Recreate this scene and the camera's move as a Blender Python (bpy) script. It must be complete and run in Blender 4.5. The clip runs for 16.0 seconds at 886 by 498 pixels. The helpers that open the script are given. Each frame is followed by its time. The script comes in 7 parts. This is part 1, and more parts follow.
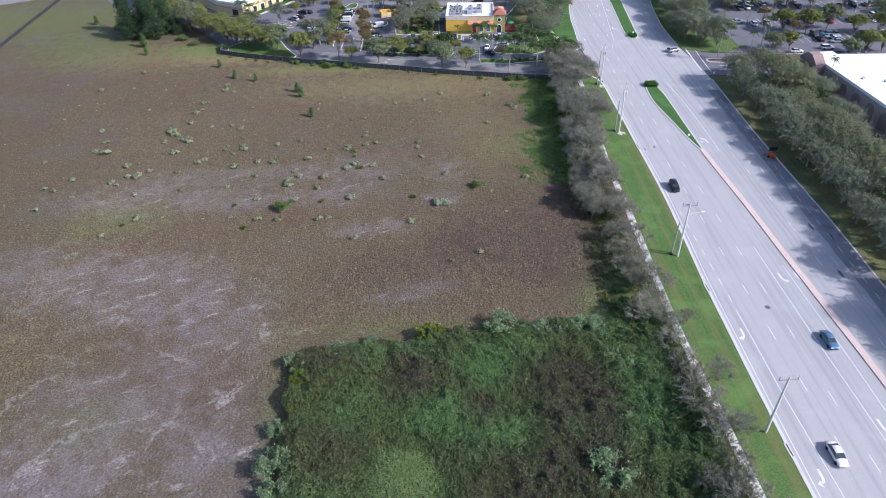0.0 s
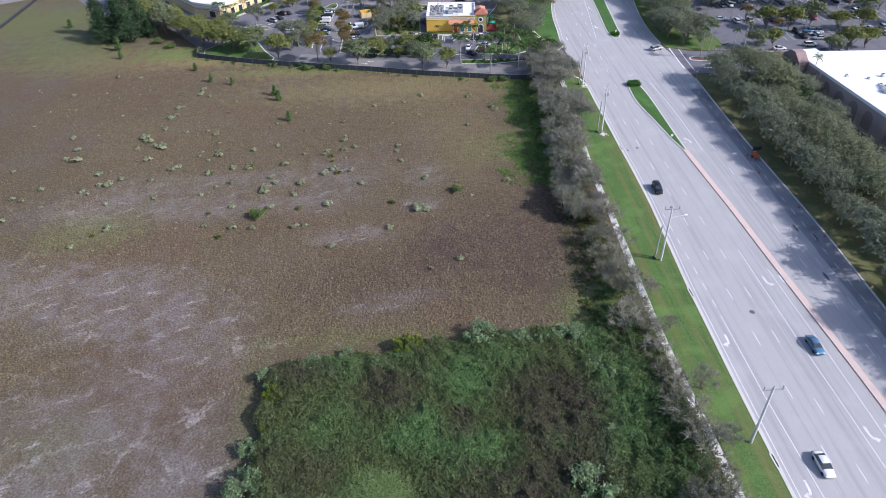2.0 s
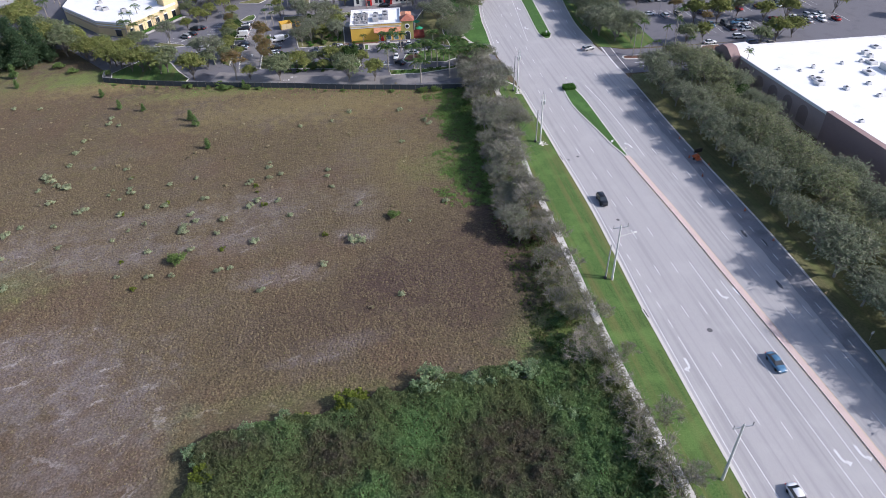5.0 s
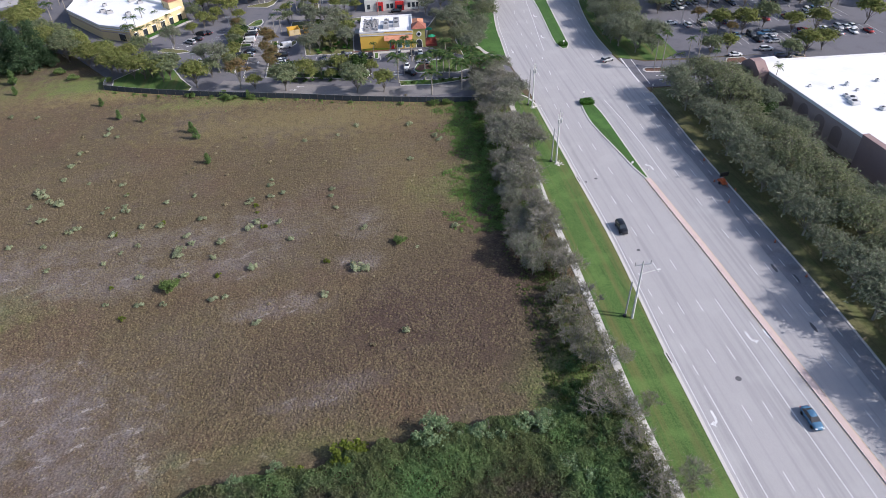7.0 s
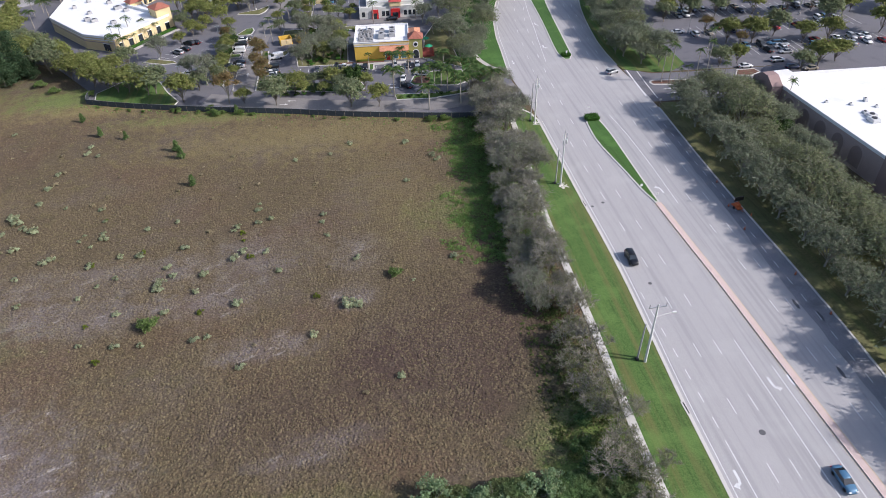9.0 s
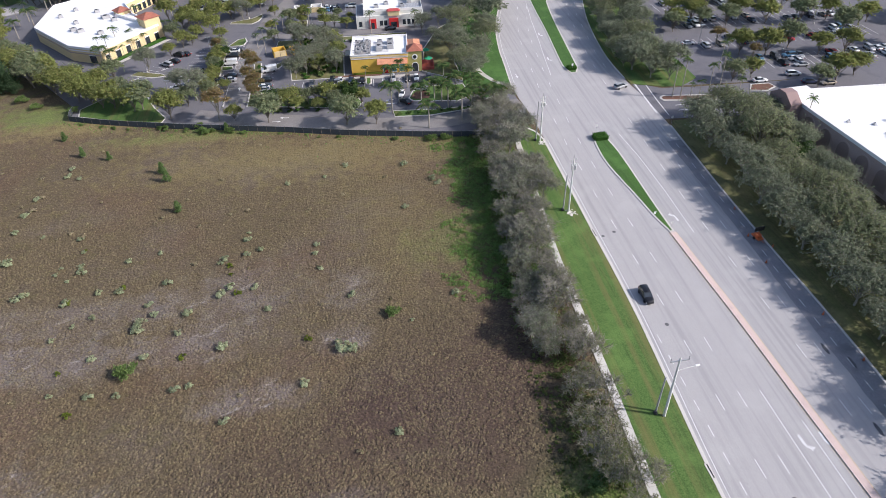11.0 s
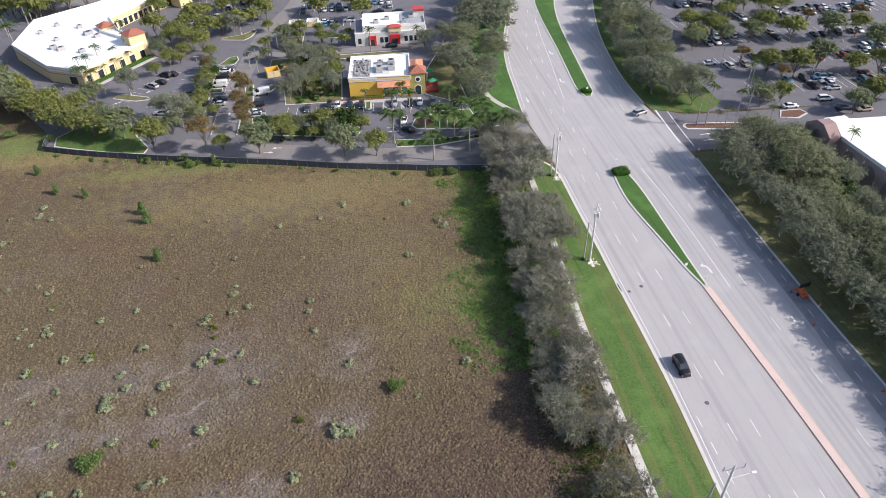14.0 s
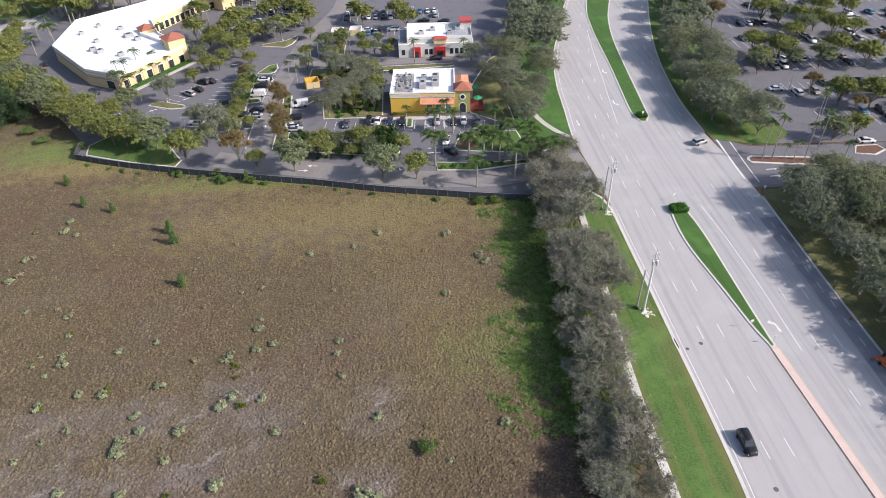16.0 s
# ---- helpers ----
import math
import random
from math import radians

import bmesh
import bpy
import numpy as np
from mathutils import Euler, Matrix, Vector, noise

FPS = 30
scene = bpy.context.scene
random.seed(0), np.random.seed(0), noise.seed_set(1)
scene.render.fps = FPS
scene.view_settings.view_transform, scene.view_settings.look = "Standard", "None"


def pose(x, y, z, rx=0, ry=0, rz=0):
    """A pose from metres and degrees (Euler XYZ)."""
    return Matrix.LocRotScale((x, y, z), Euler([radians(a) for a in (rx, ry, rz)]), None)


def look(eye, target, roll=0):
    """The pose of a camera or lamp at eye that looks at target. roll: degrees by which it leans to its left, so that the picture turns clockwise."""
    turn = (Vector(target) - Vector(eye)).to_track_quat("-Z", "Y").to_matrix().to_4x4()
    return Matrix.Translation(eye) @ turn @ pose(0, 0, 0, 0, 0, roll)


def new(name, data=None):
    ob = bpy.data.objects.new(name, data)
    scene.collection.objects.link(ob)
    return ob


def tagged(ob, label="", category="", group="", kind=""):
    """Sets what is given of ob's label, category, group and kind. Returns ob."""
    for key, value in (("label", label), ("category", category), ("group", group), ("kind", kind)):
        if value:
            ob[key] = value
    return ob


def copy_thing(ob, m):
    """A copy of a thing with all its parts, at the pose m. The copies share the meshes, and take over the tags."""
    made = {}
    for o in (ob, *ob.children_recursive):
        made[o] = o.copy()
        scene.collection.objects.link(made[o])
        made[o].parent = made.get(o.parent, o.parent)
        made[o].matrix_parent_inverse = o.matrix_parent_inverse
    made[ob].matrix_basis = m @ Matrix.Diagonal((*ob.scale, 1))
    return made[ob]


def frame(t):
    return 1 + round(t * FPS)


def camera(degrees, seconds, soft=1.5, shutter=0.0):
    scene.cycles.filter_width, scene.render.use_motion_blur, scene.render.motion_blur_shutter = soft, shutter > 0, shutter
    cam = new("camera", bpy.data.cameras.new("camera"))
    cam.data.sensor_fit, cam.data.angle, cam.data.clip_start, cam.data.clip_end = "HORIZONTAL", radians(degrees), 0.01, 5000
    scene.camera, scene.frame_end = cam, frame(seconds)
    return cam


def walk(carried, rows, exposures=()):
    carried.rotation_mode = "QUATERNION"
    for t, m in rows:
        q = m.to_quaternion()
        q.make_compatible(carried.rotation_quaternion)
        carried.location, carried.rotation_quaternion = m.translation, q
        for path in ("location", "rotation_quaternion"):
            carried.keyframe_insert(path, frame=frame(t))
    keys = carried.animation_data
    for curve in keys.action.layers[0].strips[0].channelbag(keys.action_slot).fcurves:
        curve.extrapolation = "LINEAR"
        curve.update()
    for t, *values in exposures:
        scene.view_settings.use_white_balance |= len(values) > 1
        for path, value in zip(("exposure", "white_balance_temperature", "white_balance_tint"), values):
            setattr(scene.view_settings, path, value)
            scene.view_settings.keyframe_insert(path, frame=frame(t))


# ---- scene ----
cam = camera(67.6, 16.0, soft=0.8)
METRES, EYE, TILT, LEAN, TURN = 86.0, 92.0, 0.0, -1.38, -2.0
ROWS = [
    (0.0, 0.0, 0.0, 0.0, -1.8, -37.27, 2.37),
    (0.5, 0.0091, 0.005, -0.002, -1.88, -37.29, 2.36),
    (1.0, 0.0177, 0.0145, -0.004, -2.01, -37.33, 2.4),
    (1.5, 0.025, 0.0279, -0.0056, -2.45, -37.4, 2.46),
    (2.0, 0.0309, 0.0445, -0.0075, -2.96, -37.46, 2.51),
    (2.5, 0.0379, 0.0636, -0.0087, -4.5, -37.6, 2.7),
    (3.0, 0.0435, 0.0845, -0.0079, -7.23, -37.81, 2.94),
    (3.5, 0.0477, 0.1082, -0.0077, -9.22, -37.99, 3.08),
    (4.0, 0.0506, 0.1342, -0.0071, -9.96, -38.09, 3.07),
    (6.5, 0.0826, 0.2888, -0.0087, -7.83, -38.21, 2.89),
    (7.0, 0.088, 0.3221, -0.0089, -7.91, -38.28, 2.89),
    (7.5, 0.093, 0.356, -0.0092, -7.93, -38.33, 2.89),
    (8.0, 0.0979, 0.39, -0.0096, -7.97, -38.35, 2.88),
    (8.5, 0.103, 0.4245, -0.01, -8.02, -38.39, 2.88),
    (9.0, 0.107, 0.4597, -0.0104, -8.1, -38.44, 2.87),
    (11.5, 0.1268, 0.6389, -0.0124, -8.14, -38.54, 2.87),
    (12.0, 0.1284, 0.6763, -0.0136, -8.16, -38.56, 2.85),
    (12.5, 0.1316, 0.7139, -0.0129, -8.16, -38.59, 2.85),
    (13.0, 0.1339, 0.7511, -0.013, -8.15, -38.59, 2.86),
    (13.5, 0.135, 0.7888, -0.0133, -8.16, -38.6, 2.84),
    (14.0, 0.1352, 0.8261, -0.0133, -8.17, -38.64, 2.83),
    (14.5, 0.136, 0.8636, -0.0141, -7.74, -38.62, 2.81),
    (15.0, 0.1367, 0.9024, -0.0147, -5.47, -38.51, 2.65),
    (15.5, 0.1354, 0.9403, -0.0151, -5.36, -38.53, 2.64),
    (16.0, 0.1333, 0.9787, -0.0155, -4.35, -38.48, 2.54),
]
walk(cam, [(t, pose(0, 0, EYE, TILT, LEAN, TURN) @ pose(METRES * x, METRES * y, METRES * z, 90 + pitch, roll, yaw)) for t, x, y, z, yaw, pitch, roll in ROWS],
     [(0.0, 0.38, 5650, 18), (2.0, 0.30, 5750, 18), (4.0, 0.18, 5900, 18), (7.5, 0.15, 6100, 17), (12.5, 0.31, 6300, 16), (16.0, 0.38, 6450, 16)])

# ---- sky and sun ----
SUN = Vector((0.90, -0.38, 0.66)).normalized()
world = bpy.data.worlds.new("sky")
scene.world = world
world.use_nodes = True
wn = world.node_tree
sky = wn.nodes.new("ShaderNodeTexSky")
sky.sky_type, sky.sun_disc = "NISHITA", False
sky.sun_elevation, sky.sun_rotation = math.asin(SUN.z), math.atan2(SUN.x, SUN.y)
sky.air_density, sky.dust_density = 1.0, 2.0
wn.links.new(sky.outputs[0], wn.nodes["Background"].inputs[0])
wn.nodes["Background"].inputs[1].default_value = 0.15
sun = new("sun", bpy.data.lights.new("sun", "SUN"))
sun.data.energy, sun.data.angle, sun.data.color = 4.2, radians(0.6), (1.0, 0.95, 0.88)
sun.matrix_world = look(SUN * 400, (0, 0, 0))


# ---- materials ----
class Nodes:
    """A material under construction."""

    def __init__(self, name):
        self.m = bpy.data.materials.new(name)
        self.m.use_nodes = True
        self.t = self.m.node_tree
        self.b = self.t.nodes["Principled BSDF"]
        self.b.inputs["Specular IOR Level"].default_value = 0.3
        self.geo = self.t.nodes.new("ShaderNodeNewGeometry")
        self.pos = self.geo.outputs["Position"]
        self.local = self.t.nodes.new("ShaderNodeTexCoord").outputs["Object"]
        self.info = self.t.nodes.new("ShaderNodeObjectInfo")

    def put(self, socket, value):
        if isinstance(value, bpy.types.NodeSocket):
            self.t.links.new(value, socket)
        else:
            socket.default_value = value

    def noise(self, scale, detail=4.0, where=None, rough=0.55):
        n = self.t.nodes.new("ShaderNodeTexNoise")
        self.put(n.inputs["Vector"], where or self.pos)
        n.inputs["Scale"].default_value, n.inputs["Detail"].default_value, n.inputs["Roughness"].default_value = scale, detail, rough
        return n.outputs["Fac"]

    def cells(self, scale, where=None):
        n = self.t.nodes.new("ShaderNodeTexVoronoi")
        self.put(n.inputs["Vector"], where or self.pos)
        n.inputs["Scale"].default_value = scale
        return n.outputs["Distance"]

    def ramp(self, fac, *stops):
        n = self.t.nodes.new("ShaderNodeValToRGB")
        self.put(n.inputs[0], fac)
        e = n.color_ramp.elements
        while len(e) < len(stops):
            e.new(0.5)
        for k, (p, c) in zip(e, stops):
            k.position, k.color = p, (*c, 1) if len(c) == 3 else c
        return n.outputs[0]

    def grey(self, fac, lo, hi):
        n = self.t.nodes.new("ShaderNodeMapRange")
        n.interpolation_type = "SMOOTHSTEP"
        self.put(n.inputs[0], fac)
        n.inputs[1].default_value, n.inputs[2].default_value = lo, hi
        return n.outputs[0]

    def math(self, op, a, b=0.0):
        n = self.t.nodes.new("ShaderNodeMath")
        n.operation = op
        self.put(n.inputs[0], a), self.put(n.inputs[1], b)
        return n.outputs[0]

    def mix(self, fac, a, b, kind="MIX"):
        n = self.t.nodes.new("ShaderNodeMix")
        n.data_type, n.blend_type = "RGBA", kind
        self.put(n.inputs["Factor"], fac)
        self.put(n.inputs["A"], (*a, 1) if isinstance(a, tuple) else a)
        self.put(n.inputs["B"], (*b, 1) if isinstance(b, tuple) else b)
        return n.outputs["Result"]

    def bump(self, fac, depth, strength=0.6):
        n = self.t.nodes.new("ShaderNodeBump")
        n.inputs["Strength"].default_value, n.inputs["Distance"].default_value = strength, depth
        self.put(n.inputs["Height"], fac)
        self.t.links.new(n.outputs[0], self.b.inputs["Normal"])

    def blob(self, cx, cy, rx, ry, rag, soft=0.5):
        """A ragged patch on the ground: 1 inside, 0 outside."""
        s = self.t.nodes.new("ShaderNodeVectorMath")
        s.operation = "SUBTRACT"
        self.put(s.inputs[0], self.pos)
        s.inputs[1].default_value = (cx, cy, 0)
        d = self.t.nodes.new("ShaderNodeVectorMath")
        d.operation = "DIVIDE"
        self.put(d.inputs[0], s.outputs[0])
        d.inputs[1].default_value = (rx, ry, 1000)
        l = self.t.nodes.new("ShaderNodeVectorMath")
        l.operation = "LENGTH"
        self.put(l.inputs[0], d.outputs[0])
        e = self.math("ADD", l.outputs["Value"], self.math("MULTIPLY", self.math("SUBTRACT", rag, 0.5), -2.2))
        return self.grey(e, 1.0 + soft * 0.5, 1.0 - soft)

    def sheer(self, colour, through_leaf=0.48):
        """Leaves: matt, and letting some of the light through."""
        self.b.inputs["Specular IOR Level"].default_value = 0.12
        self.done(colour, 0.75)
        tr = self.t.nodes.new("ShaderNodeBsdfTranslucent")
        self.put(tr.inputs["Color"], colour)
        mx = self.t.nodes.new("ShaderNodeMixShader")
        mx.inputs[0].default_value = through_leaf
        self.t.links.new(self.b.outputs[0], mx.inputs[1])
        self.t.links.new(tr.outputs[0], mx.inputs[2])
        self.t.links.new(mx.outputs[0], self.t.nodes["Material Output"].inputs["Surface"])
        return self.m

    def done(self, colour, rough=0.85, metal=0.0):
        self.put(self.b.inputs["Base Color"], (*colour, 1) if isinstance(colour, tuple) else colour)
        self.put(self.b.inputs["Roughness"], rough)
        self.b.inputs["Metallic"].default_value = metal
        return self.m


def plain(name, c, spread=0.12, scale=1.5, rough=0.7, metal=0.0, bump=0.0, dirt=0.1, rand=0.0, local=False):
    """A surface in one colour, with fine grain, broad stains and, from piece to piece, some change of tone."""
    n = Nodes(name)
    where = n.local if local else n.pos
    a = n.noise(scale * 6, 5, where)
    col = n.ramp(a, (0.3, tuple(v * (1 - spread) for v in c)), (0.7, tuple(min(1, v * (1 + spread)) for v in c)))
    stain = n.grey(n.noise(scale * 0.4, 4, where), 0.5, 0.75)
    col = n.mix(n.math("MULTIPLY", stain, dirt * 3), col, tuple(v * 0.62 for v in c))
    if rand:
        col = n.mix(n.math("MULTIPLY", n.info.outputs["Random"], rand), col, tuple(v * 0.4 for v in c))
    if bump:
        n.bump(a, bump)
    return n.done(col, rough, metal)


def leafy(name, dark, light, odd=None, patch=0.15, share=0.12):
    """Foliage: each leaf its own tone, with broad shifts from clump to clump and some leaves of another colour."""
    n = Nodes(name)
    r = n.geo.outputs["Random Per Island"]
    f = n.math("ADD", n.math("MULTIPLY", r, 0.55), n.math("MULTIPLY", n.noise(patch * 6, 2), 0.5))
    col = n.ramp(f, (0.2, dark), (0.8, light))
    col = n.mix(n.math("MULTIPLY", n.info.outputs["Random"], 0.32), col, tuple(v * 0.62 for v in dark))
    if odd:
        col = n.mix(n.grey(n.math("FRACT", n.math("MULTIPLY", r, 37.3)), 1 - share, 1.0 - share * 0.8), col, odd)
    return n.sheer(col)


def thicket_material():
    """Mixed growth: patches of fresh green, dull olive and dead brown stems, each with a place of its own."""
    n = Nodes("thicket_leaves")
    r = n.geo.outputs["Random Per Island"]
    f = n.math("ADD", n.math("MULTIPLY", r, 0.5), n.math("MULTIPLY", n.noise(1.1, 3), 0.6))
    fresh = n.ramp(f, (0.2, (0.090, 0.165, 0.055)), (0.85, (0.215, 0.355, 0.135)))
    dull = n.ramp(f, (0.2, (0.080, 0.102, 0.040)), (0.85, (0.185, 0.22, 0.095)))
    dead = n.ramp(f, (0.2, (0.062, 0.056, 0.040)), (0.85, (0.165, 0.140, 0.10)))
    rag, mixed = n.noise(0.22, 4), n.grey(n.noise(0.5, 4), 0.40, 0.60)
    col = n.mix(n.math("MULTIPLY", n.grey(n.noise(0.11, 4), 0.5, 0.62), 0.6), dull, fresh)
    for cx, cy, rx, ry, k in ((12, 82, 6, 8, 1.0), (3, 71, 9, 6, 0.9), (14, 68, 6, 6, 0.9), (38, 74, 7, 17, 0.8), (-12, 74, 8, 6, 0.5), (20, 86, 5, 5, 0.6)):
        col = n.mix(n.math("MULTIPLY", n.blob(cx, cy, rx, ry, rag, 0.8), k), col, fresh)
    for cx, cy, rx, ry, k in ((-1.5, 82, 6, 7, 0.95), (25, 77, 9, 8, 0.95), (19, 58, 13, 8, 0.95), (10, 73, 3.5, 4, 0.9), (-17, 87, 6, 4, 0.8), (31, 74, 5, 9, 0.9), (-16, 66, 8, 7, 0.5), (26, 66, 8, 7, 0.7)):
        m = n.math("MULTIPLY", n.blob(cx, cy, rx, ry, rag, 0.8), n.math("ADD", n.math("MULTIPLY", mixed, 0.5), 0.5))
        col = n.mix(n.math("MULTIPLY", m, k), col, dead)
    return n.sheer(col)


def field_material(name, each=False):
    """Dry ground with its sandy and green patches, and dark ones of dampness and painted shade; each: tussocks of the
    same, every one with its own tone.
    """
    n = Nodes(name)
    fine, mid, broad = n.noise(2.6, 6), n.noise(0.33, 5), n.noise(0.045, 5)
    col = n.ramp(fine, (0.3, (0.070, 0.051, 0.030)), (0.55, (0.138, 0.103, 0.060)), (0.75, (0.225, 0.173, 0.105)))
    col = n.mix(n.math("MULTIPLY", n.grey(broad, 0.46, 0.64), 0.5), col, n.ramp(fine, (0.3, (0.084, 0.066, 0.054)), (0.7, (0.19, 0.15, 0.128))))
    col = n.mix(n.math("MULTIPLY", n.grey(mid, 0.5, 0.68), 0.5), col, n.ramp(fine, (0.3, (0.074, 0.064, 0.024)), (0.7, (0.19, 0.158, 0.064))))
    warm = n.math("MULTIPLY", n.grey(n.noise(0.028, 4), 0.48, 0.62), 0.55)
    col = n.mix(warm, col, n.ramp(fine, (0.3, (0.075, 0.044, 0.028)), (0.7, (0.19, 0.120, 0.078))))
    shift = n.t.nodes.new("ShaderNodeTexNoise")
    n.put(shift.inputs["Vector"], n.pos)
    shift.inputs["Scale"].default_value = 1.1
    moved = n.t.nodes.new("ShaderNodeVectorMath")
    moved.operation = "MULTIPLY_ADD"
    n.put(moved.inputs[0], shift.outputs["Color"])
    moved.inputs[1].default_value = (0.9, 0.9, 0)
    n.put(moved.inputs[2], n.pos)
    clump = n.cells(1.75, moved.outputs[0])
    # Gaps between tussocks get a painted shade: the cell edges are coloured darker.
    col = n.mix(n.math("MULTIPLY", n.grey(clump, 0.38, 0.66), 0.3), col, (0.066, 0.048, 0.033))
    col = n.mix(n.math("MULTIPLY", n.grey(n.noise(0.9, 3), 0.6, 0.72), 0.45), col, (0.235, 0.19, 0.105))
    sand = n.ramp(fine, (0.3, (0.150, 0.125, 0.124)), (0.7, (0.275, 0.236, 0.238)))
    white = n.ramp(fine, (0.3, (0.34, 0.30, 0.285)), (0.7, (0.66, 0.61, 0.58)))
    warp = n.t.nodes.new("ShaderNodeMapping")
    warp.vector_type = "TEXTURE"
    warp.inputs["Scale"].default_value = (2.8, 1.0, 1.0)
    warp.inputs["Rotation"].default_value = (0, 0, radians(20))
    n.put(warp.inputs["Vector"], n.pos)
    soft, thin = n.grey(n.noise(0.12, 6, rough=0.65), 0.40, 0.62), n.grey(n.noise(0.42, 9, warp.outputs[0], 0.72), 0.55, 0.68)
    for cx, cy, rx, ry, k in ((-58, 112, 24, 13, 0.75), (-56, 78, 17, 15, 0.55), (-62, 64, 16, 10, 0.7), (-35, 66, 11, 14, 0.55), (-40, 98, 14, 14, 0.55), (-42, 158, 30, 6, 0.5),
                              (-72, 150, 20, 8, 0.7), (8, 142, 5, 4, 0.8), (10, 156, 6, 7, 0.5), (-22, 146, 12, 6, 0.55), (-10, 131, 10, 4, 0.7), (-46, 146, 16, 6, 0.5), (2, 108, 9, 2.5, 0.7), (-85, 120, 22, 10, 0.6), (-5, 105, 8, 1.6, 0.6), (-12, 160, 16, 10, 0.4)):
        m = n.math("MULTIPLY", n.blob(cx, cy, rx, ry, mid, 0.9), k)
        col = n.mix(n.math("MULTIPLY", m, n.math("ADD", n.math("MULTIPLY", soft, 0.6), 0.4)), col, sand)
        col = n.mix(n.math("MULTIPLY", n.math("MULTIPLY", m, thin), 0.8), col, white)
    for cx, cy, r, w, k in ((-47, 92, 17.0, 0.7, 0.3), (-44, 90, 12.0, 0.6, 0.25), (-20, 70, 26.0, 0.6, 0.18), (-75, 70, 24, 0.6, 0.15), (-50, 60, 17.0, 0.7, 0.22), (-55, 72, 21.0, 0.6, 0.2)):
        s = n.t.nodes.new("ShaderNodeVectorMath")
        s.operation = "DISTANCE"
        flat = n.t.nodes.new("ShaderNodeVectorMath")
        flat.operation = "MULTIPLY"
        n.put(flat.inputs[0], n.pos)
        flat.inputs[1].default_value = (1, 1, 0)
        n.put(s.inputs[0], flat.outputs[0])
        s.inputs[1].default_value = (cx, cy, 0)
        off_ring = n.math("ABSOLUTE", n.math("SUBTRACT", n.math("ADD", s.outputs["Value"], n.math("MULTIPLY", mid, 7.0)), r + 3.5))
        ring_mask = n.math("MULTIPLY", n.grey(off_ring, w, w * 0.3), n.grey(n.noise(0.09, 5), 0.48, 0.6))
        col = n.mix(n.math("MULTIPLY", ring_mask, k), col, white)
    grass = n.ramp(fine, (0.3, (0.075, 0.13, 0.024)), (0.7, (0.21, 0.30, 0.07)))
    straw = n.ramp(fine, (0.3, (0.16, 0.125, 0.05)), (0.7, (0.34, 0.27, 0.12)))
    for cx, cy, rx, ry, k in ((6, 214, 55, 13, 0.55), (-90, 250, 40, 14, 0.35), (20, 190, 18, 30, 0.2), (24, 168, 10, 18, 0.15), (-62, 246, 22, 7, 0.8), (-30, 231, 32, 6, 0.5)):
        col = n.mix(n.math("MULTIPLY", n.blob(cx, cy, rx, ry, mid, 0.9), k), col, straw)
    for cx, cy, rx, ry, k in ((45, 192, 8, 34, 0.45), (33, 168, 5, 10, 0.3), (25, 167, 5, 7, 0.16), (45, 168, 7, 14, 0.4), (44, 100, 11, 24, 0.85), (-15, 233, 40, 4, 0.45), (-120, 262, 30, 20, 0.3), (-150, 300, 60, 30, 0.35), (-78, 255, 14, 8, 0.6),
                              (-72, 140, 16, 8, 0.25), (-58, 76, 9, 6, 0.1), (-8, 96, 22, 3, 0.15), (-26, 80, 3, 22, 0.15)):
        col = n.mix(n.math("MULTIPLY", n.blob(cx, cy, rx, ry, mid, 0.9), k), col, grass)
    # Dampness, with cloud shade over this corner put into the same dark brown.
    damp_shade = n.ramp(fine, (0.3, (0.048, 0.031, 0.024)), (0.7, (0.112, 0.074, 0.056)))
    for cx, cy, rx, ry, k in ((12, 124, 11, 9, 1.0), (39, 132, 9, 18, 0.95), (27, 126, 18, 18, 0.75), (-2, 114, 22, 11, 0.6), (34, 112, 16, 11, 0.75), (44, 150, 5, 10, 0.6)):
        col = n.mix(n.math("MULTIPLY", n.blob(cx, cy, rx, ry, mid, 0.9), k), col, damp_shade)
    col = n.mix(1.0, col, (0.87, 0.885, 0.865), "MULTIPLY")
    if each:
        r = n.geo.outputs["Random Per Island"]
        col = n.mix(n.math("MULTIPLY", r, 0.55), col, n.mix(0.75, col, (0.235, 0.195, 0.105)))
        col = n.mix(n.math("MULTIPLY", n.grey(n.math("FRACT", n.math("MULTIPLY", r, 17.7)), 0.6, 0.95), 0.4), col, (0.06, 0.045, 0.03))
    n.bump(n.math("ADD", n.math("MULTIPLY", n.math("SUBTRACT", 1.0, clump), 1.3), fine), 0.18, 0.42)
    return n.done(col, 0.95)


def road_material():
    n = Nodes("worn_asphalt")
    fine = n.noise(9, 5)
    stretch = n.t.nodes.new("ShaderNodeMapping")
    stretch.vector_type = "TEXTURE"
    stretch.inputs["Scale"].default_value = (1.0, 50.0, 1.0)
    stretch.inputs["Rotation"].default_value = (0, 0, radians(-2.2))
    n.put(stretch.inputs["Vector"], n.pos)
    tracks = n.noise(0.9, 3, stretch.outputs[0])
    col = n.ramp(fine, (0.3, (0.345, 0.332, 0.328)), (0.7, (0.43, 0.415, 0.405)))
    col = n.mix(n.math("MULTIPLY", n.grey(tracks, 0.45, 0.68), 0.5), col, (0.27, 0.265, 0.265))
    col = n.mix(n.math("MULTIPLY", n.grey(n.noise(0.12, 4), 0.5, 0.72), 0.35), col, (0.46, 0.45, 0.435))
    col = n.mix(n.math("MULTIPLY", n.grey(n.noise(0.6, 6, rough=0.7), 0.66, 0.74), 0.4), col, (0.19, 0.186, 0.186))
    n.bump(fine, 0.01)
    return n.done(col, 0.8)


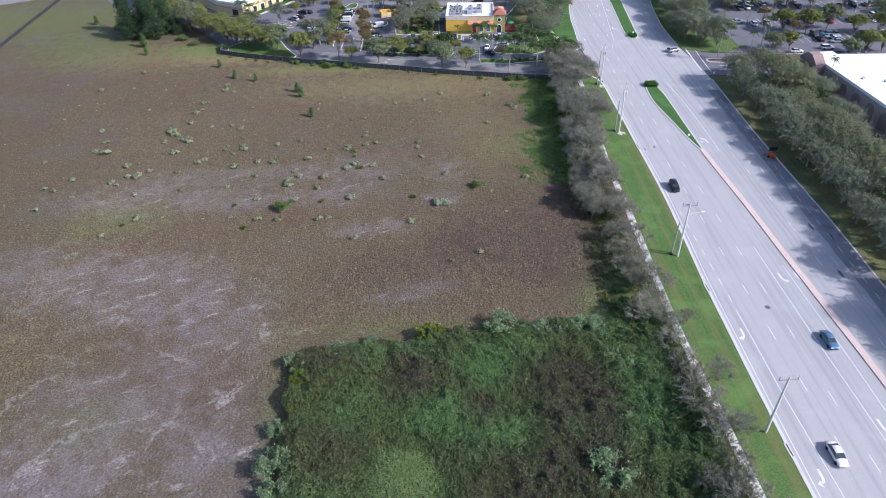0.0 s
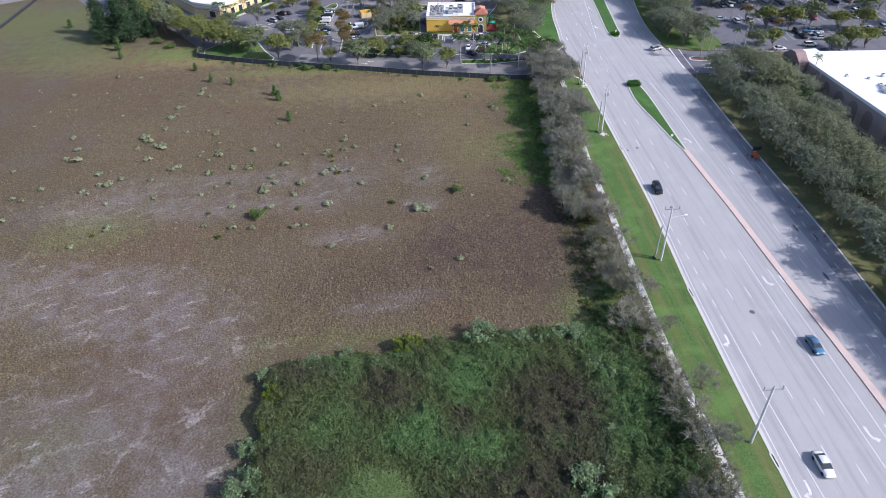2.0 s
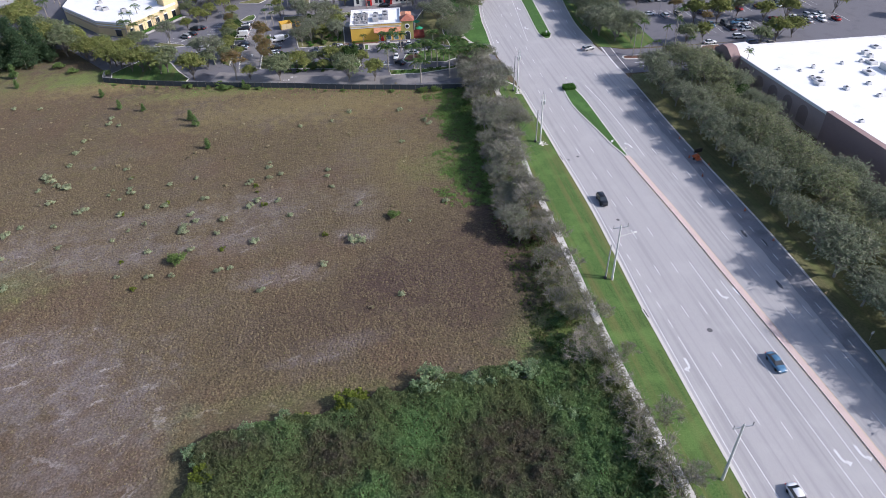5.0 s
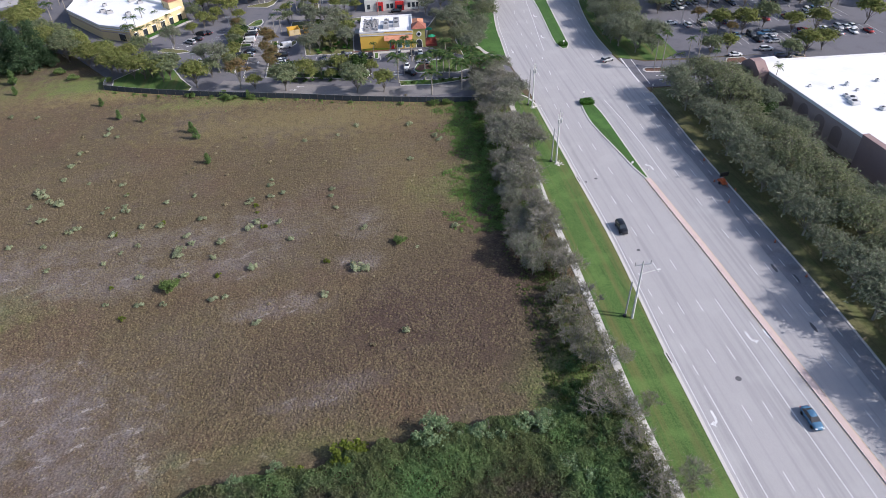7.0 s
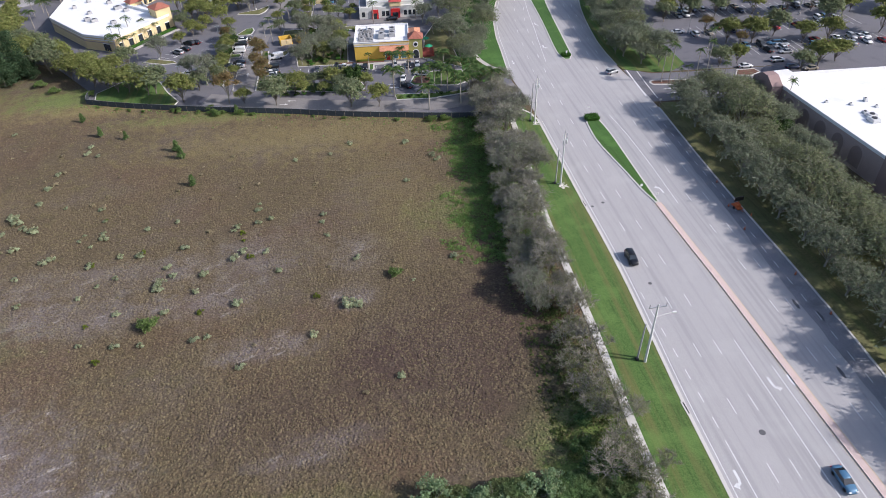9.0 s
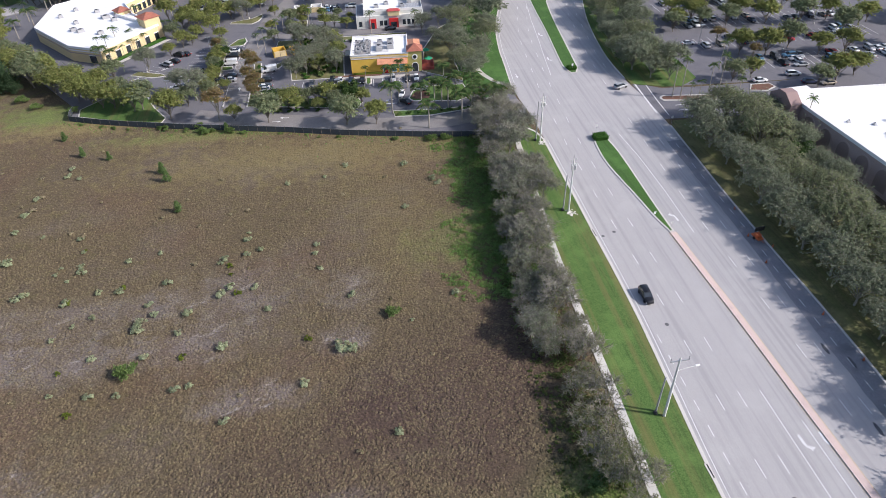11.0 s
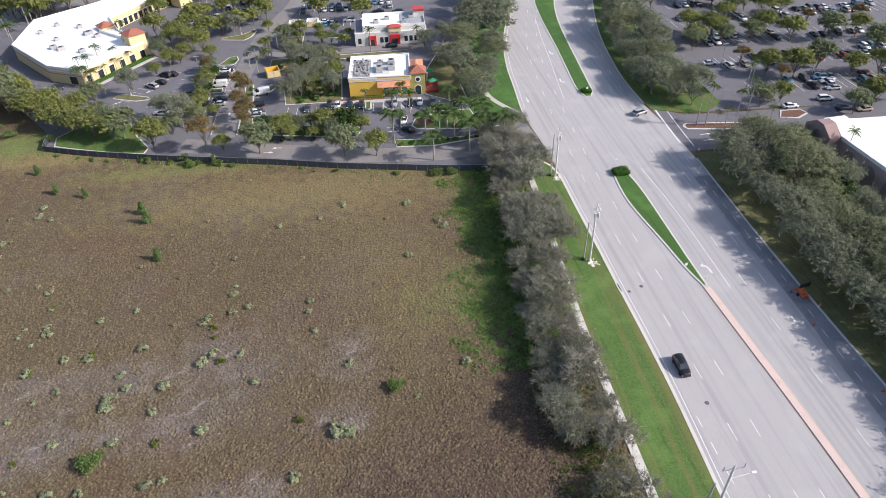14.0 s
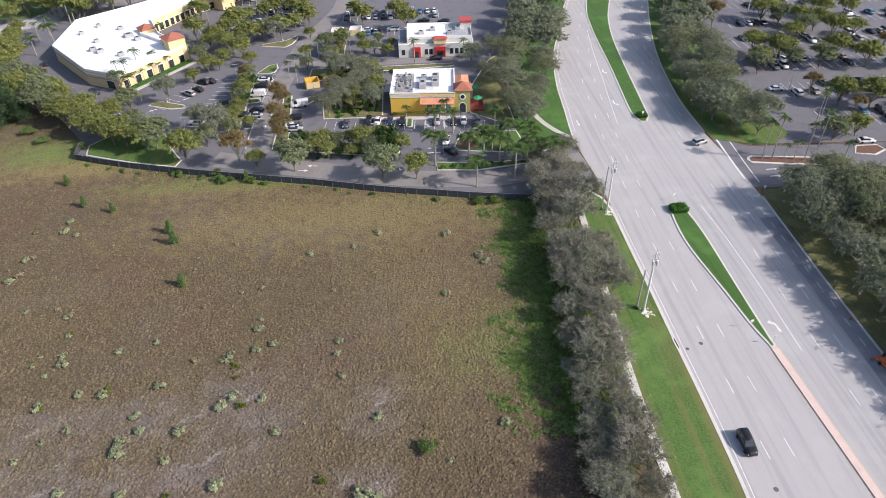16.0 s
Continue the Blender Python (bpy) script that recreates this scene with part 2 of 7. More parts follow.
def lawn_material(name, dark, light, bare):
    n = Nodes(name)
    fine = n.noise(4, 6)
    stripe = n.t.nodes.new("ShaderNodeMapping")
    stripe.inputs["Scale"].default_value = (1.0, 0.04, 1.0)
    n.put(stripe.inputs["Vector"], n.pos)
    col = n.ramp(fine, (0.3, dark), (0.7, light))
    col = n.mix(n.math("MULTIPLY", n.grey(n.noise(1.6, 3, stripe.outputs[0]), 0.5, 0.7), 0.4), col, tuple(v * 0.6 for v in dark))
    long = n.t.nodes.new("ShaderNodeMapping")
    long.vector_type = "TEXTURE"
    long.inputs["Scale"].default_value = (1.0, 40.0, 1.0)
    long.inputs["Rotation"].default_value = (0, 0, radians(-2.8))
    n.put(long.inputs["Vector"], n.pos)
    col = n.mix(n.math("MULTIPLY", n.grey(n.noise(0.42, 6, long.outputs[0], 0.62), 0.42, 0.70), 0.6), col, bare)
    col = n.mix(n.math("MULTIPLY", n.grey(n.noise(0.13, 4), 0.5, 0.68), 0.5), col, tuple(v * 1.25 for v in light))
    n.bump(fine, 0.08, 0.8)
    return n.done(col, 0.9)


M = {}
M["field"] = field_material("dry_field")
M["tussock"] = field_material("dry_tussocks", True)
M["road"] = road_material()
M["lot"] = plain("lot_asphalt", (0.150, 0.147, 0.160), 0.18, 0.6, 0.85, bump=0.01, dirt=0.2)
M["newtar"] = plain("darker_asphalt", (0.245, 0.24, 0.25), 0.14, 0.5, 0.85, bump=0.01, dirt=0.25)
M["tar"] = plain("tar_seal", (0.11, 0.11, 0.115), 0.3, 1.5, 0.8, dirt=0.3)
M["drive"] = plain("drive_asphalt", (0.225, 0.212, 0.205), 0.14, 0.4, 0.85, bump=0.01, dirt=0.2)
M["lawn"] = lawn_material("verge_grass", (0.045, 0.098, 0.020), (0.104, 0.178, 0.045), (0.185, 0.145, 0.060))
M["turf"] = lawn_material("median_turf", (0.036, 0.090, 0.018), (0.075, 0.160, 0.036), (0.05, 0.11, 0.022))
M["mulch"] = lawn_material("shaded_ground", (0.085, 0.085, 0.036), (0.20, 0.19, 0.085), (0.13, 0.16, 0.05))
M["kerb"] = plain("kerb_concrete", (0.56, 0.54, 0.50), 0.1, 1.0, 0.8, dirt=0.1)
M["walk"] = plain("walk_concrete", (0.46, 0.44, 0.41), 0.1, 0.8, 0.8, dirt=0.1)
M["pink"] = plain("pink_concrete", (0.60, 0.47, 0.42), 0.08, 1.2, 0.8, dirt=0.1)
M["paint"] = plain("road_paint", (0.66, 0.66, 0.65), 0.14, 3, 0.7, dirt=0.28)
M["yellow_paint"] = plain("yellow_paint", (0.60, 0.47, 0.28), 0.1, 3, 0.6, dirt=0.2)
M["slab"] = plain("walk_slab", (0.56, 0.545, 0.51), 0.14, 1.0, 0.85, bump=0.015, dirt=0.2, rand=0.25)
M["wall"] = plain("stained_concrete", (0.55, 0.53, 0.49), 0.12, 1.2, 0.85, bump=0.02, dirt=0.28)
M["roof"] = plain("white_roof", (0.80, 0.80, 0.79), 0.05, 0.35, 0.6, dirt=0.09)
M["stucco"] = plain("cream_stucco", (0.66, 0.53, 0.30), 0.06, 0.8, 0.85, dirt=0.06)
M["yellow"] = plain("yellow_stucco", (0.66, 0.42, 0.075), 0.06, 0.8, 0.85, dirt=0.05)
M["mauve"] = plain("mauve_stucco", (0.40, 0.31, 0.28), 0.06, 0.8, 0.85, dirt=0.06)
M["umber"] = plain("umber_stucco", (0.29, 0.205, 0.19), 0.06, 0.8, 0.85, dirt=0.06)
M["unit"] = plain("pale_unit_metal", (0.58, 0.58, 0.57), 0.08, 2, 0.6, 0.1)
# The wall's mauve again, darkened for the shade in the store's recesses.
M["niche_shade"] = plain("shaded_niche_stucco", (0.27, 0.205, 0.185), 0.06, 0.8, 0.85)
M["tile"] = plain("clay_tile", (0.55, 0.255, 0.15), 0.32, 2.0, 0.8, bump=0.05, dirt=0.22)
M["oldtile"] = plain("brown_clay_tile", (0.33, 0.125, 0.085), 0.3, 2.0, 0.8, bump=0.05, dirt=0.2)
M["grime"] = plain("roof_grime", (0.30, 0.29, 0.28), 0.5, 0.9, 0.8, dirt=0.3)
M["redpaint"] = plain("red_paint", (0.52, 0.03, 0.03), 0.08, 1, 0.6)
M["terrace"] = plain("terrace_red", (0.27, 0.06, 0.05), 0.15, 1.2, 0.7, dirt=0.2)
M["white"] = plain("white_paint", (0.74, 0.73, 0.71), 0.04, 0.7, 0.6, dirt=0.05)
M["oldwhite"] = plain("weathered_white_paint", (0.60, 0.605, 0.57), 0.08, 0.7, 0.8, dirt=0.25)
M["tinroof"] = plain("grey_metal_roof", (0.40, 0.42, 0.44), 0.15, 0.8, 0.6, 0.2, dirt=0.25)
M["cap"] = plain("faded_red_metal", (0.42, 0.075, 0.07), 0.12, 1, 0.6, dirt=0.15)
M["olive"] = plain("olive_stucco", (0.36, 0.34, 0.12), 0.06, 0.8, 0.85)
M["metal"] = plain("galvanised_metal", (0.45, 0.46, 0.47), 0.1, 2, 0.45, 0.7)
M["hvac"] = plain("unit_metal", (0.38, 0.38, 0.38), 0.1, 2, 0.6, 0.2)
M["darkmetal"] = plain("dark_metal", (0.05, 0.05, 0.055), 0.1, 2, 0.5, 0.3)
M["mesh"] = plain("wind_screen_mesh", (0.045, 0.055, 0.065), 0.2, 1.0, 0.8, dirt=0.15)
M["pole"] = plain("pole_concrete", (0.68, 0.67, 0.63), 0.1, 1.5, 0.8, dirt=0.1)
M["greybark"] = plain("pale_grey_bark", (0.205, 0.195, 0.165), 0.25, 3, 0.9, local=True)
M["twig"] = plain("pale_grey_twigs", (0.24, 0.226, 0.19), 0.25, 3, 0.9, local=True)
M["brush_twig"] = plain("ash_brown_twigs", (0.27, 0.25, 0.21), 0.3, 3, 0.9, local=True)
M["bark"] = plain("grey_bark", (0.17, 0.15, 0.125), 0.25, 3, 0.9, bump=0.03, local=True)
M["palmbark"] = plain("palm_bark", (0.32, 0.29, 0.25), 0.15, 2, 0.9, local=True)
M["rubber"] = plain("tyre_rubber", (0.025, 0.025, 0.025), 0.1, 3, 0.8, local=True)
M["rock"] = plain("pale_rubble", (0.66, 0.635, 0.58), 0.12, 2, 0.9, bump=0.05)
M["brick"] = plain("red_mulch", (0.150, 0.080, 0.055), 0.25, 3, 0.9, bump=0.03)
M["orange"] = plain("orange_paint", (0.52, 0.13, 0.045), 0.08, 2, 0.5)
M["green"] = plain("green_canvas", (0.03, 0.30, 0.16), 0.08, 2, 0.7)
M["blackpanel"] = plain("black_panel", (0.02, 0.02, 0.02), 0.1, 2, 0.4)
M["crate"] = plain("green_bench_paint", (0.05, 0.13, 0.08), 0.1, 2, 0.5)


def glass_material(name, c, rough=0.08):
    n = Nodes(name)
    n.b.inputs["Specular IOR Level"].default_value = 0.7
    return n.done(n.ramp(n.noise(0.6, 2), (0.3, c), (0.7, tuple(v * 1.6 for v in c))), rough)


M["glass"] = glass_material("dark_glass", (0.02, 0.026, 0.032))
M["teal"] = glass_material("teal_glass", (0.05, 0.14, 0.16))
M["oak"] = leafy("oak_leaves", (0.122, 0.146, 0.090), (0.315, 0.36, 0.235), (0.32, 0.325, 0.235))
M["greyoak"] = leafy("sparse_oak_leaves", (0.092, 0.108, 0.050), (0.25, 0.272, 0.152), (0.28, 0.26, 0.165), share=0.15)
M["lotleaf"] = leafy("lot_tree_leaves", (0.128, 0.156, 0.044), (0.37, 0.41, 0.14), (0.38, 0.35, 0.13))
M["lotgrey"] = leafy("grey_lot_tree_leaves", (0.120, 0.152, 0.080), (0.33, 0.385, 0.215), (0.33, 0.31, 0.18))
M["rust"] = leafy("rusty_leaves", (0.165, 0.118, 0.054), (0.38, 0.27, 0.130), (0.16, 0.17, 0.06), share=0.3)
M["deep"] = leafy("deep_green_leaves", (0.028, 0.060, 0.016), (0.085, 0.150, 0.044), (0.12, 0.18, 0.05))
M["pine"] = leafy("feathery_needles", (0.036, 0.072, 0.034), (0.095, 0.155, 0.080), (0.13, 0.18, 0.09))
M["sapling"] = leafy("sapling_needles", (0.085, 0.15, 0.050), (0.23, 0.34, 0.125), (0.26, 0.32, 0.13))
M["greenoak"] = leafy("green_oak_leaves", (0.125, 0.150, 0.074), (0.32, 0.36, 0.20), (0.34, 0.32, 0.20))
M["palm"] = leafy("palm_fronds", (0.050, 0.100, 0.030), (0.140, 0.225, 0.075), (0.20, 0.19, 0.08))
M["thicket"] = thicket_material()
M["vine"] = leafy("vine_leaves", (0.095, 0.15, 0.042), (0.235, 0.33, 0.11), patch=0.1)
M["vinemat"] = leafy("vine_mat_leaves", (0.165, 0.24, 0.080), (0.34, 0.46, 0.185), patch=0.1)
M["pale"] = leafy("pale_shrub_leaves", (0.25, 0.29, 0.165), (0.54, 0.60, 0.38), (0.48, 0.43, 0.26))
M["straw"] = leafy("dry_stalks", (0.27, 0.225, 0.135), (0.50, 0.43, 0.28), (0.22, 0.24, 0.10))
M["olive_leaf"] = leafy("undergrowth_leaves", (0.070, 0.096, 0.030), (0.21, 0.28, 0.09), (0.20, 0.17, 0.09), patch=0.05, share=0.2)
M["sage"] = leafy("sage_bush_leaves", (0.135, 0.205, 0.100), (0.33, 0.45, 0.24), (0.33, 0.38, 0.20))
M["lime"] = leafy("lime_shrub_leaves", (0.10, 0.135, 0.020), (0.24, 0.295, 0.052))
M["deepbush"] = leafy("deep_bush_leaves", (0.055, 0.105, 0.036), (0.150, 0.245, 0.095), (0.17, 0.22, 0.09))
M["hedge"] = leafy("hedge_leaves", (0.045, 0.12, 0.022), (0.11, 0.25, 0.05))
M["tuft"] = leafy("field_tufts", (0.17, 0.132, 0.074), (0.33, 0.265, 0.155), (0.18, 0.18, 0.07), patch=0.02, share=0.10)
M["greentuft"] = leafy("green_weeds", (0.10, 0.19, 0.044), (0.275, 0.46, 0.135), (0.30, 0.33, 0.12), patch=0.03, share=0.15)


# ---- mesh helpers ----
def ob_from(name, bm, material, parent=None, label="", smooth=False):
    me = bpy.data.meshes.new(name)
    bm.normal_update()
    bm.to_mesh(me)
    bm.free()
    for mt in material if isinstance(material, (list, tuple)) else [material]:
        me.materials.append(mt)
    if smooth:
        me.shade_smooth()
    ob = new(name, me)
    if parent:
        ob.parent = parent
    if label:
        ob["label"] = label
    return ob


def part(name, bm, material, parent, label=""):
    return ob_from(name, bm, material, parent, label)


def box(bm, x0, x1, y0, y1, z0, z1, bevel=0.0, m=None):
    mat4 = Matrix.Translation(((x0 + x1) / 2, (y0 + y1) / 2, (z0 + z1) / 2)) @ Matrix.Diagonal((x1 - x0, y1 - y0, z1 - z0, 1))
    r = bmesh.ops.create_cube(bm, size=1, matrix=(m @ mat4) if m else mat4)
    if bevel:
        es = list({e for v in r["verts"] for e in v.link_edges})
        bmesh.ops.bevel(bm, geom=es, offset=bevel, segments=1, affect="EDGES", profile=0.5)
    return r["verts"]


def boxed(*a, **k):
    bm = bmesh.new()
    box(bm, *a, **k)
    return bm


def tube(bm, pts, radii, sides=7):
    """A tapered tube through pts."""
    rings = []
    for i, p in enumerate(pts):
        p = Vector(p)
        d = (Vector(pts[min(i + 1, len(pts) - 1)]) - Vector(pts[max(i - 1, 0)])).normalized()
        u = d.orthogonal().normalized()
        w = d.cross(u)
        rings.append([bm.verts.new(p + (u * math.cos(2 * math.pi * k / sides) + w * math.sin(2 * math.pi * k / sides)) * radii[i]) for k in range(sides)])
    for a, b in zip(rings, rings[1:]):
        for k in range(sides):
            bm.faces.new((a[k], a[(k + 1) % sides], b[(k + 1) % sides], b[k]))
    bm.faces.new(rings[-1])
    bm.faces.new(rings[0][::-1])


def tubed(pts, radii, sides=7):
    bm = bmesh.new()
    tube(bm, pts, radii, sides)
    return bm


def slab(bm, pts, z0, z1):
    """A flat sheet with the outline pts, from z0 up to z1."""
    vs = [bm.verts.new((x, y, z1)) for x, y in pts]
    f = bm.faces.new(vs)
    f.normal_update()
    if f.normal.z < 0:
        f.normal_flip()
    lo = [bm.verts.new((x, y, z0)) for x, y in pts]
    for i in range(len(pts)):
        j = (i + 1) % len(pts)
        bm.faces.new((vs[i], vs[j], lo[j], lo[i]))
    bmesh.ops.triangulate(bm, faces=[f])
    bmesh.ops.recalc_face_normals(bm, faces=bm.faces)


def sheet(name, pts, z0, z1, material, label="", category="", parent=None):
    bm = bmesh.new()
    slab(bm, pts, z0, z1)
    ob = ob_from(name, bm, material, parent)
    if parent is None:
        tagged(ob, label, category, kind="structure")
    elif label:
        ob["label"] = label
    return ob


def ribbon(bm, pts, width, z0, z1, side=0.0):
    """A strip of that width along pts, shifted to its left by side."""
    left, right = [], []
    for i, p in enumerate(pts):
        a, b = Vector(pts[max(i - 1, 0)]), Vector(pts[min(i + 1, len(pts) - 1)])
        d = (b - a).normalized()
        nrm = Vector((-d.y, d.x))
        left.append(Vector(p) + nrm * (side + width / 2))
        right.append(Vector(p) + nrm * (side - width / 2))
    q = [[bm.verts.new((v.x, v.y, z)) for v in line] for line, z in ((left, z1), (right, z1), (left, z0), (right, z0))]
    for i in range(len(pts) - 1):
        bm.faces.new((q[0][i], q[1][i], q[1][i + 1], q[0][i + 1]))
        bm.faces.new((q[0][i + 1], q[2][i + 1], q[2][i], q[0][i]))
        bm.faces.new((q[1][i], q[3][i], q[3][i + 1], q[1][i + 1]))
    for i in (0, -1):
        bm.faces.new((q[0][i], q[1][i], q[3][i], q[2][i]))
    bmesh.ops.recalc_face_normals(bm, faces=bm.faces)


def strip(name, pts, width, z0, z1, material, parent=None, label="", category="", side=0.0):
    bm = bmesh.new()
    ribbon(bm, [Vector(p) for p in pts], width, z0, z1, side)
    ob = ob_from(name, bm, material, parent, label)
    if parent is None:
        tagged(ob, label, category, kind="structure")
    return ob


def smooth_line(pts, step=2.0):
    """A Catmull-Rom curve through pts."""
    p = [Vector(a) for a in pts]
    p = [p[0] * 2 - p[1], *p, p[-1] * 2 - p[-2]]
    out = []
    for a, b, c, d in zip(p, p[1:], p[2:], p[3:]):
        k = max(1, int((c - b).length / step))
        for i in range(k):
            t = i / k
            out.append(0.5 * (2 * b + (c - a) * t + (2 * a - 5 * b + 4 * c - d) * t * t + (3 * b - a - 3 * c + d) * t ** 3))
    out.append(p[-2])
    return out


def at_y(pts, y):
    for a, b in zip(pts, pts[1:]):
        if a[1] <= y <= b[1]:
            return a[0] + (b[0] - a[0]) * (y - a[1]) / (b[1] - a[1])
    return pts[0][0] if y < pts[0][1] else pts[-1][0]


# ---- ground ----
FENCE = smooth_line([(51.0, 213.6), (44.5, 214.8), (33.9, 217.2), (26.3, 219.3), (18.6, 221.3), (10.9, 223.5), (3.1, 226.1), (-4.7, 228.7), (-12.6, 231.0), (-20.6, 233.4), (-28.7, 235.7), (-36.9, 238.2), (-45.2, 241.0), (-53.6, 243.9), (-62.2, 247.3), (-69.5, 250.6)], 2.5)
FENCE += [Vector((-70.0, 254.0)), Vector((-69.8, 257.5))]
LATTICE = np.random.default_rng(3).uniform(0, 1, (256, 256))


def lumps(x, y, size):
    """Smooth random lumps of about that size, from 0 to 1."""
    u, v = x / size, y / size
    i, j = np.floor(u).astype(int), np.floor(v).astype(int)
    a, b = u - i, v - j
    a, b = a * a * (3 - 2 * a), b * b * (3 - 2 * b)
    g = lambda p, q: LATTICE[p % 256, q % 256]
    return (g(i, j) * (1 - a) + g(i + 1, j) * a) * (1 - b) + (g(i, j + 1) * (1 - a) + g(i + 1, j + 1) * a) * b


def field_height(x, y):
    """Tussocky relief of the field, level at its borders."""
    fy = np.interp(x, [-300, -70] + [p.x for p in reversed(FENCE[:-2])], [450, 251] + [p.y for p in reversed(FENCE[:-2])])
    wx = np.interp(y, [20, 93, 155, 200, 232], [50, 50.4, 53.6, 58, 59])
    edge = np.clip((np.minimum(fy, 306) - 1.0 - y) / 3, 0, 1) * np.clip((wx - 2.0 - x) / 4, 0, 1) * np.clip((x + 205) / 10, 0, 1)
    bare = np.exp(-(((x + 52) / 20) ** 2 + ((y - 84) / 28) ** 2))
    strong = 0.55 + 0.6 * lumps(x, y, 9.0)
    h = np.maximum(0, lumps(0.97 * x + 0.24 * y, 0.97 * y - 0.24 * x, 2.2) - 0.3) * 0.16 + np.maximum(0, lumps(0.8 * x - 0.6 * y, 0.6 * x + 0.8 * y, 4.3) - 0.4) * 0.25
    return h * edge * strong * (1 - 0.72 * bare)


def axis(*runs):
    out = []
    for a, b, step in runs:
        out += list(np.arange(a, b, step))
    return np.array(out)


gxs = np.concatenate([[-2500, -1200, -600, -350], axis((-215, -90, 1.2), (-90, 54, 0.7)), [60, 75, 100, 130, 170, 250, 400, 700, 1300, 2500]])
gys = np.concatenate([[-2500, -1200, -600, -250, -100, 0, 30], axis((44, 230, 0.7), (230, 310, 1.0)), [330, 360, 400, 500, 700, 1300, 2500]])
GX, GY = np.meshgrid(gxs, gys, indexing="ij")
GZ = field_height(GX, GY)
nx, ny = GX.shape
gi = np.arange(nx * ny).reshape(nx, ny)
gf = np.stack([gi[:-1, :-1], gi[1:, :-1], gi[1:, 1:], gi[:-1, 1:]], -1).reshape(-1, 4)
gme = bpy.data.meshes.new("ground")
gme.vertices.add(nx * ny)
gme.vertices.foreach_set("co", np.stack([GX, GY, GZ], -1).astype(np.float32).ravel())
gme.loops.add(gf.size)
gme.loops.foreach_set("vertex_index", gf.astype(np.int32).ravel())
gme.polygons.add(len(gf))
gme.polygons.foreach_set("loop_start", np.arange(0, gf.size, 4, dtype=np.int32))
gme.update(calc_edges=True)
gme.validate()
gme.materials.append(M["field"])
gme.shade_smooth()
ground = tagged(new("ground", gme), "dry brown tussocky field with sandy patches and green edges", "ground", kind="structure")

# ---- the avenue ----
WEST = smooth_line([(44.8, -330), (50.0, -190), (55.1, -50), (57.6, 20), (58.9, 56), (59.9, 78), (60.6, 90), (61.5, 105), (62.8, 120), (64.1, 136), (64.8, 150), (65.3, 165), (65.9, 180), (66.3, 193), (66.8, 206), (67.2, 222), (66.8, 240), (69.0, 261), (71.0, 278), (75.5, 300), (84.0, 326), (95, 358), (112, 400), (135, 450)])
EAST = smooth_line([(66.0, -330), (76.2, -190), (86.4, -50), (91.5, 20), (95.2, 73), (96.6, 86), (99.2, 120), (100.6, 155), (101.6, 175), (103.0, 195), (104.0, 210), (104.2, 225), (103.6, 245), (105.4, 268), (112.5, 304), (127.5, 352), (146, 400), (170, 450)])
road = sheet("road", [tuple(p) for p in WEST] + [tuple(p) for p in reversed(EAST)], -0.1, 0.03, M["road"], "wide grey asphalt avenue with worn lane markings", "road")

# west verge, wall side
WALL = smooth_line([(38.0, -330), (43.0, -190), (48.0, -50), (50.2, 20), (50.6, 62), (50.7, 93), (52.6, 125), (54.0, 155), (56.2, 178), (58.4, 200), (59.6, 214)], 3.0)
verge_pts = [(p.x + 0.3, p.y) for p in WALL] + [(64.8, 217.0), (66.2, 209)] + [(p.x - 0.45, p.y) for p in reversed(WEST) if p.y < 208]
verge = sheet("verge", verge_pts, -0.1, 0.13, M["lawn"], "mown green verge with brownish mower stripes", "grass verge")
strip("kerb", [p for p in WEST if p.y < 209] + [Vector((65.8, 213)), Vector((62.5, 218.0))], 0.6, -0.1, 0.16, M["kerb"], None, "pale concrete kerb and gutter along the verge", "kerb", side=0.22)
# east side
belt_pts = [(p.x + 0.45, p.y) for p in EAST if p.y < 208] + [(106, 210.5), (112, 210), (134, 207), (134, 20), (110, -330)]
sheet("tree_belt_ground", belt_pts, -0.1, 0.12, M["mulch"], "leaf-littered shaded ground under the oaks", "ground")
strip("kerb", [p for p in EAST if p.y < 209], 0.4, -0.1, 0.15, M["kerb"], None, "pale concrete kerb beside the tree belt", "kerb", side=-0.2)

# median with a rounded nose, then a narrow separator
MED_W = smooth_line([(81.8, 160.8), (80.8, 167), (80.1, 176), (78.8, 191), (79.2, 200), (80.1, 205.5), (81.0, 208)], 1.5)
MED_E = smooth_line([(82.9, 161.0), (83.2, 170), (83.7, 181), (84.3, 195), (84.1, 203), (83.3, 207), (81.8, 208.6)], 1.5)
ring = [tuple(p) for p in MED_W] + [tuple(p) for p in reversed(MED_E)]


def inset(pts, d):
    out = []
    for i, p in enumerate(pts):
        a, b = Vector(pts[i - 1]), Vector(pts[(i + 1) % len(pts)])
        t = (b - a).normalized()
        out.append(tuple(Vector(p) + Vector((t.y, -t.x)) * d))
    return out


def island(pts, turf, label, kerb=None, d=0.45, category="traffic island"):
    """A raised kerbed island: a concrete rim with a planted top."""
    area = sum(a[0] * b[1] - b[0] * a[1] for a, b in zip(pts, pts[1:] + pts[:1]))
    if area > 0:
        pts = pts[::-1]
    rim = sheet("island", pts, -0.05, 0.17, kerb or M["kerb"], label, category)
    sheet("planting", inset(pts, d), 0.1, 0.21, turf, "", "", rim)
    return rim


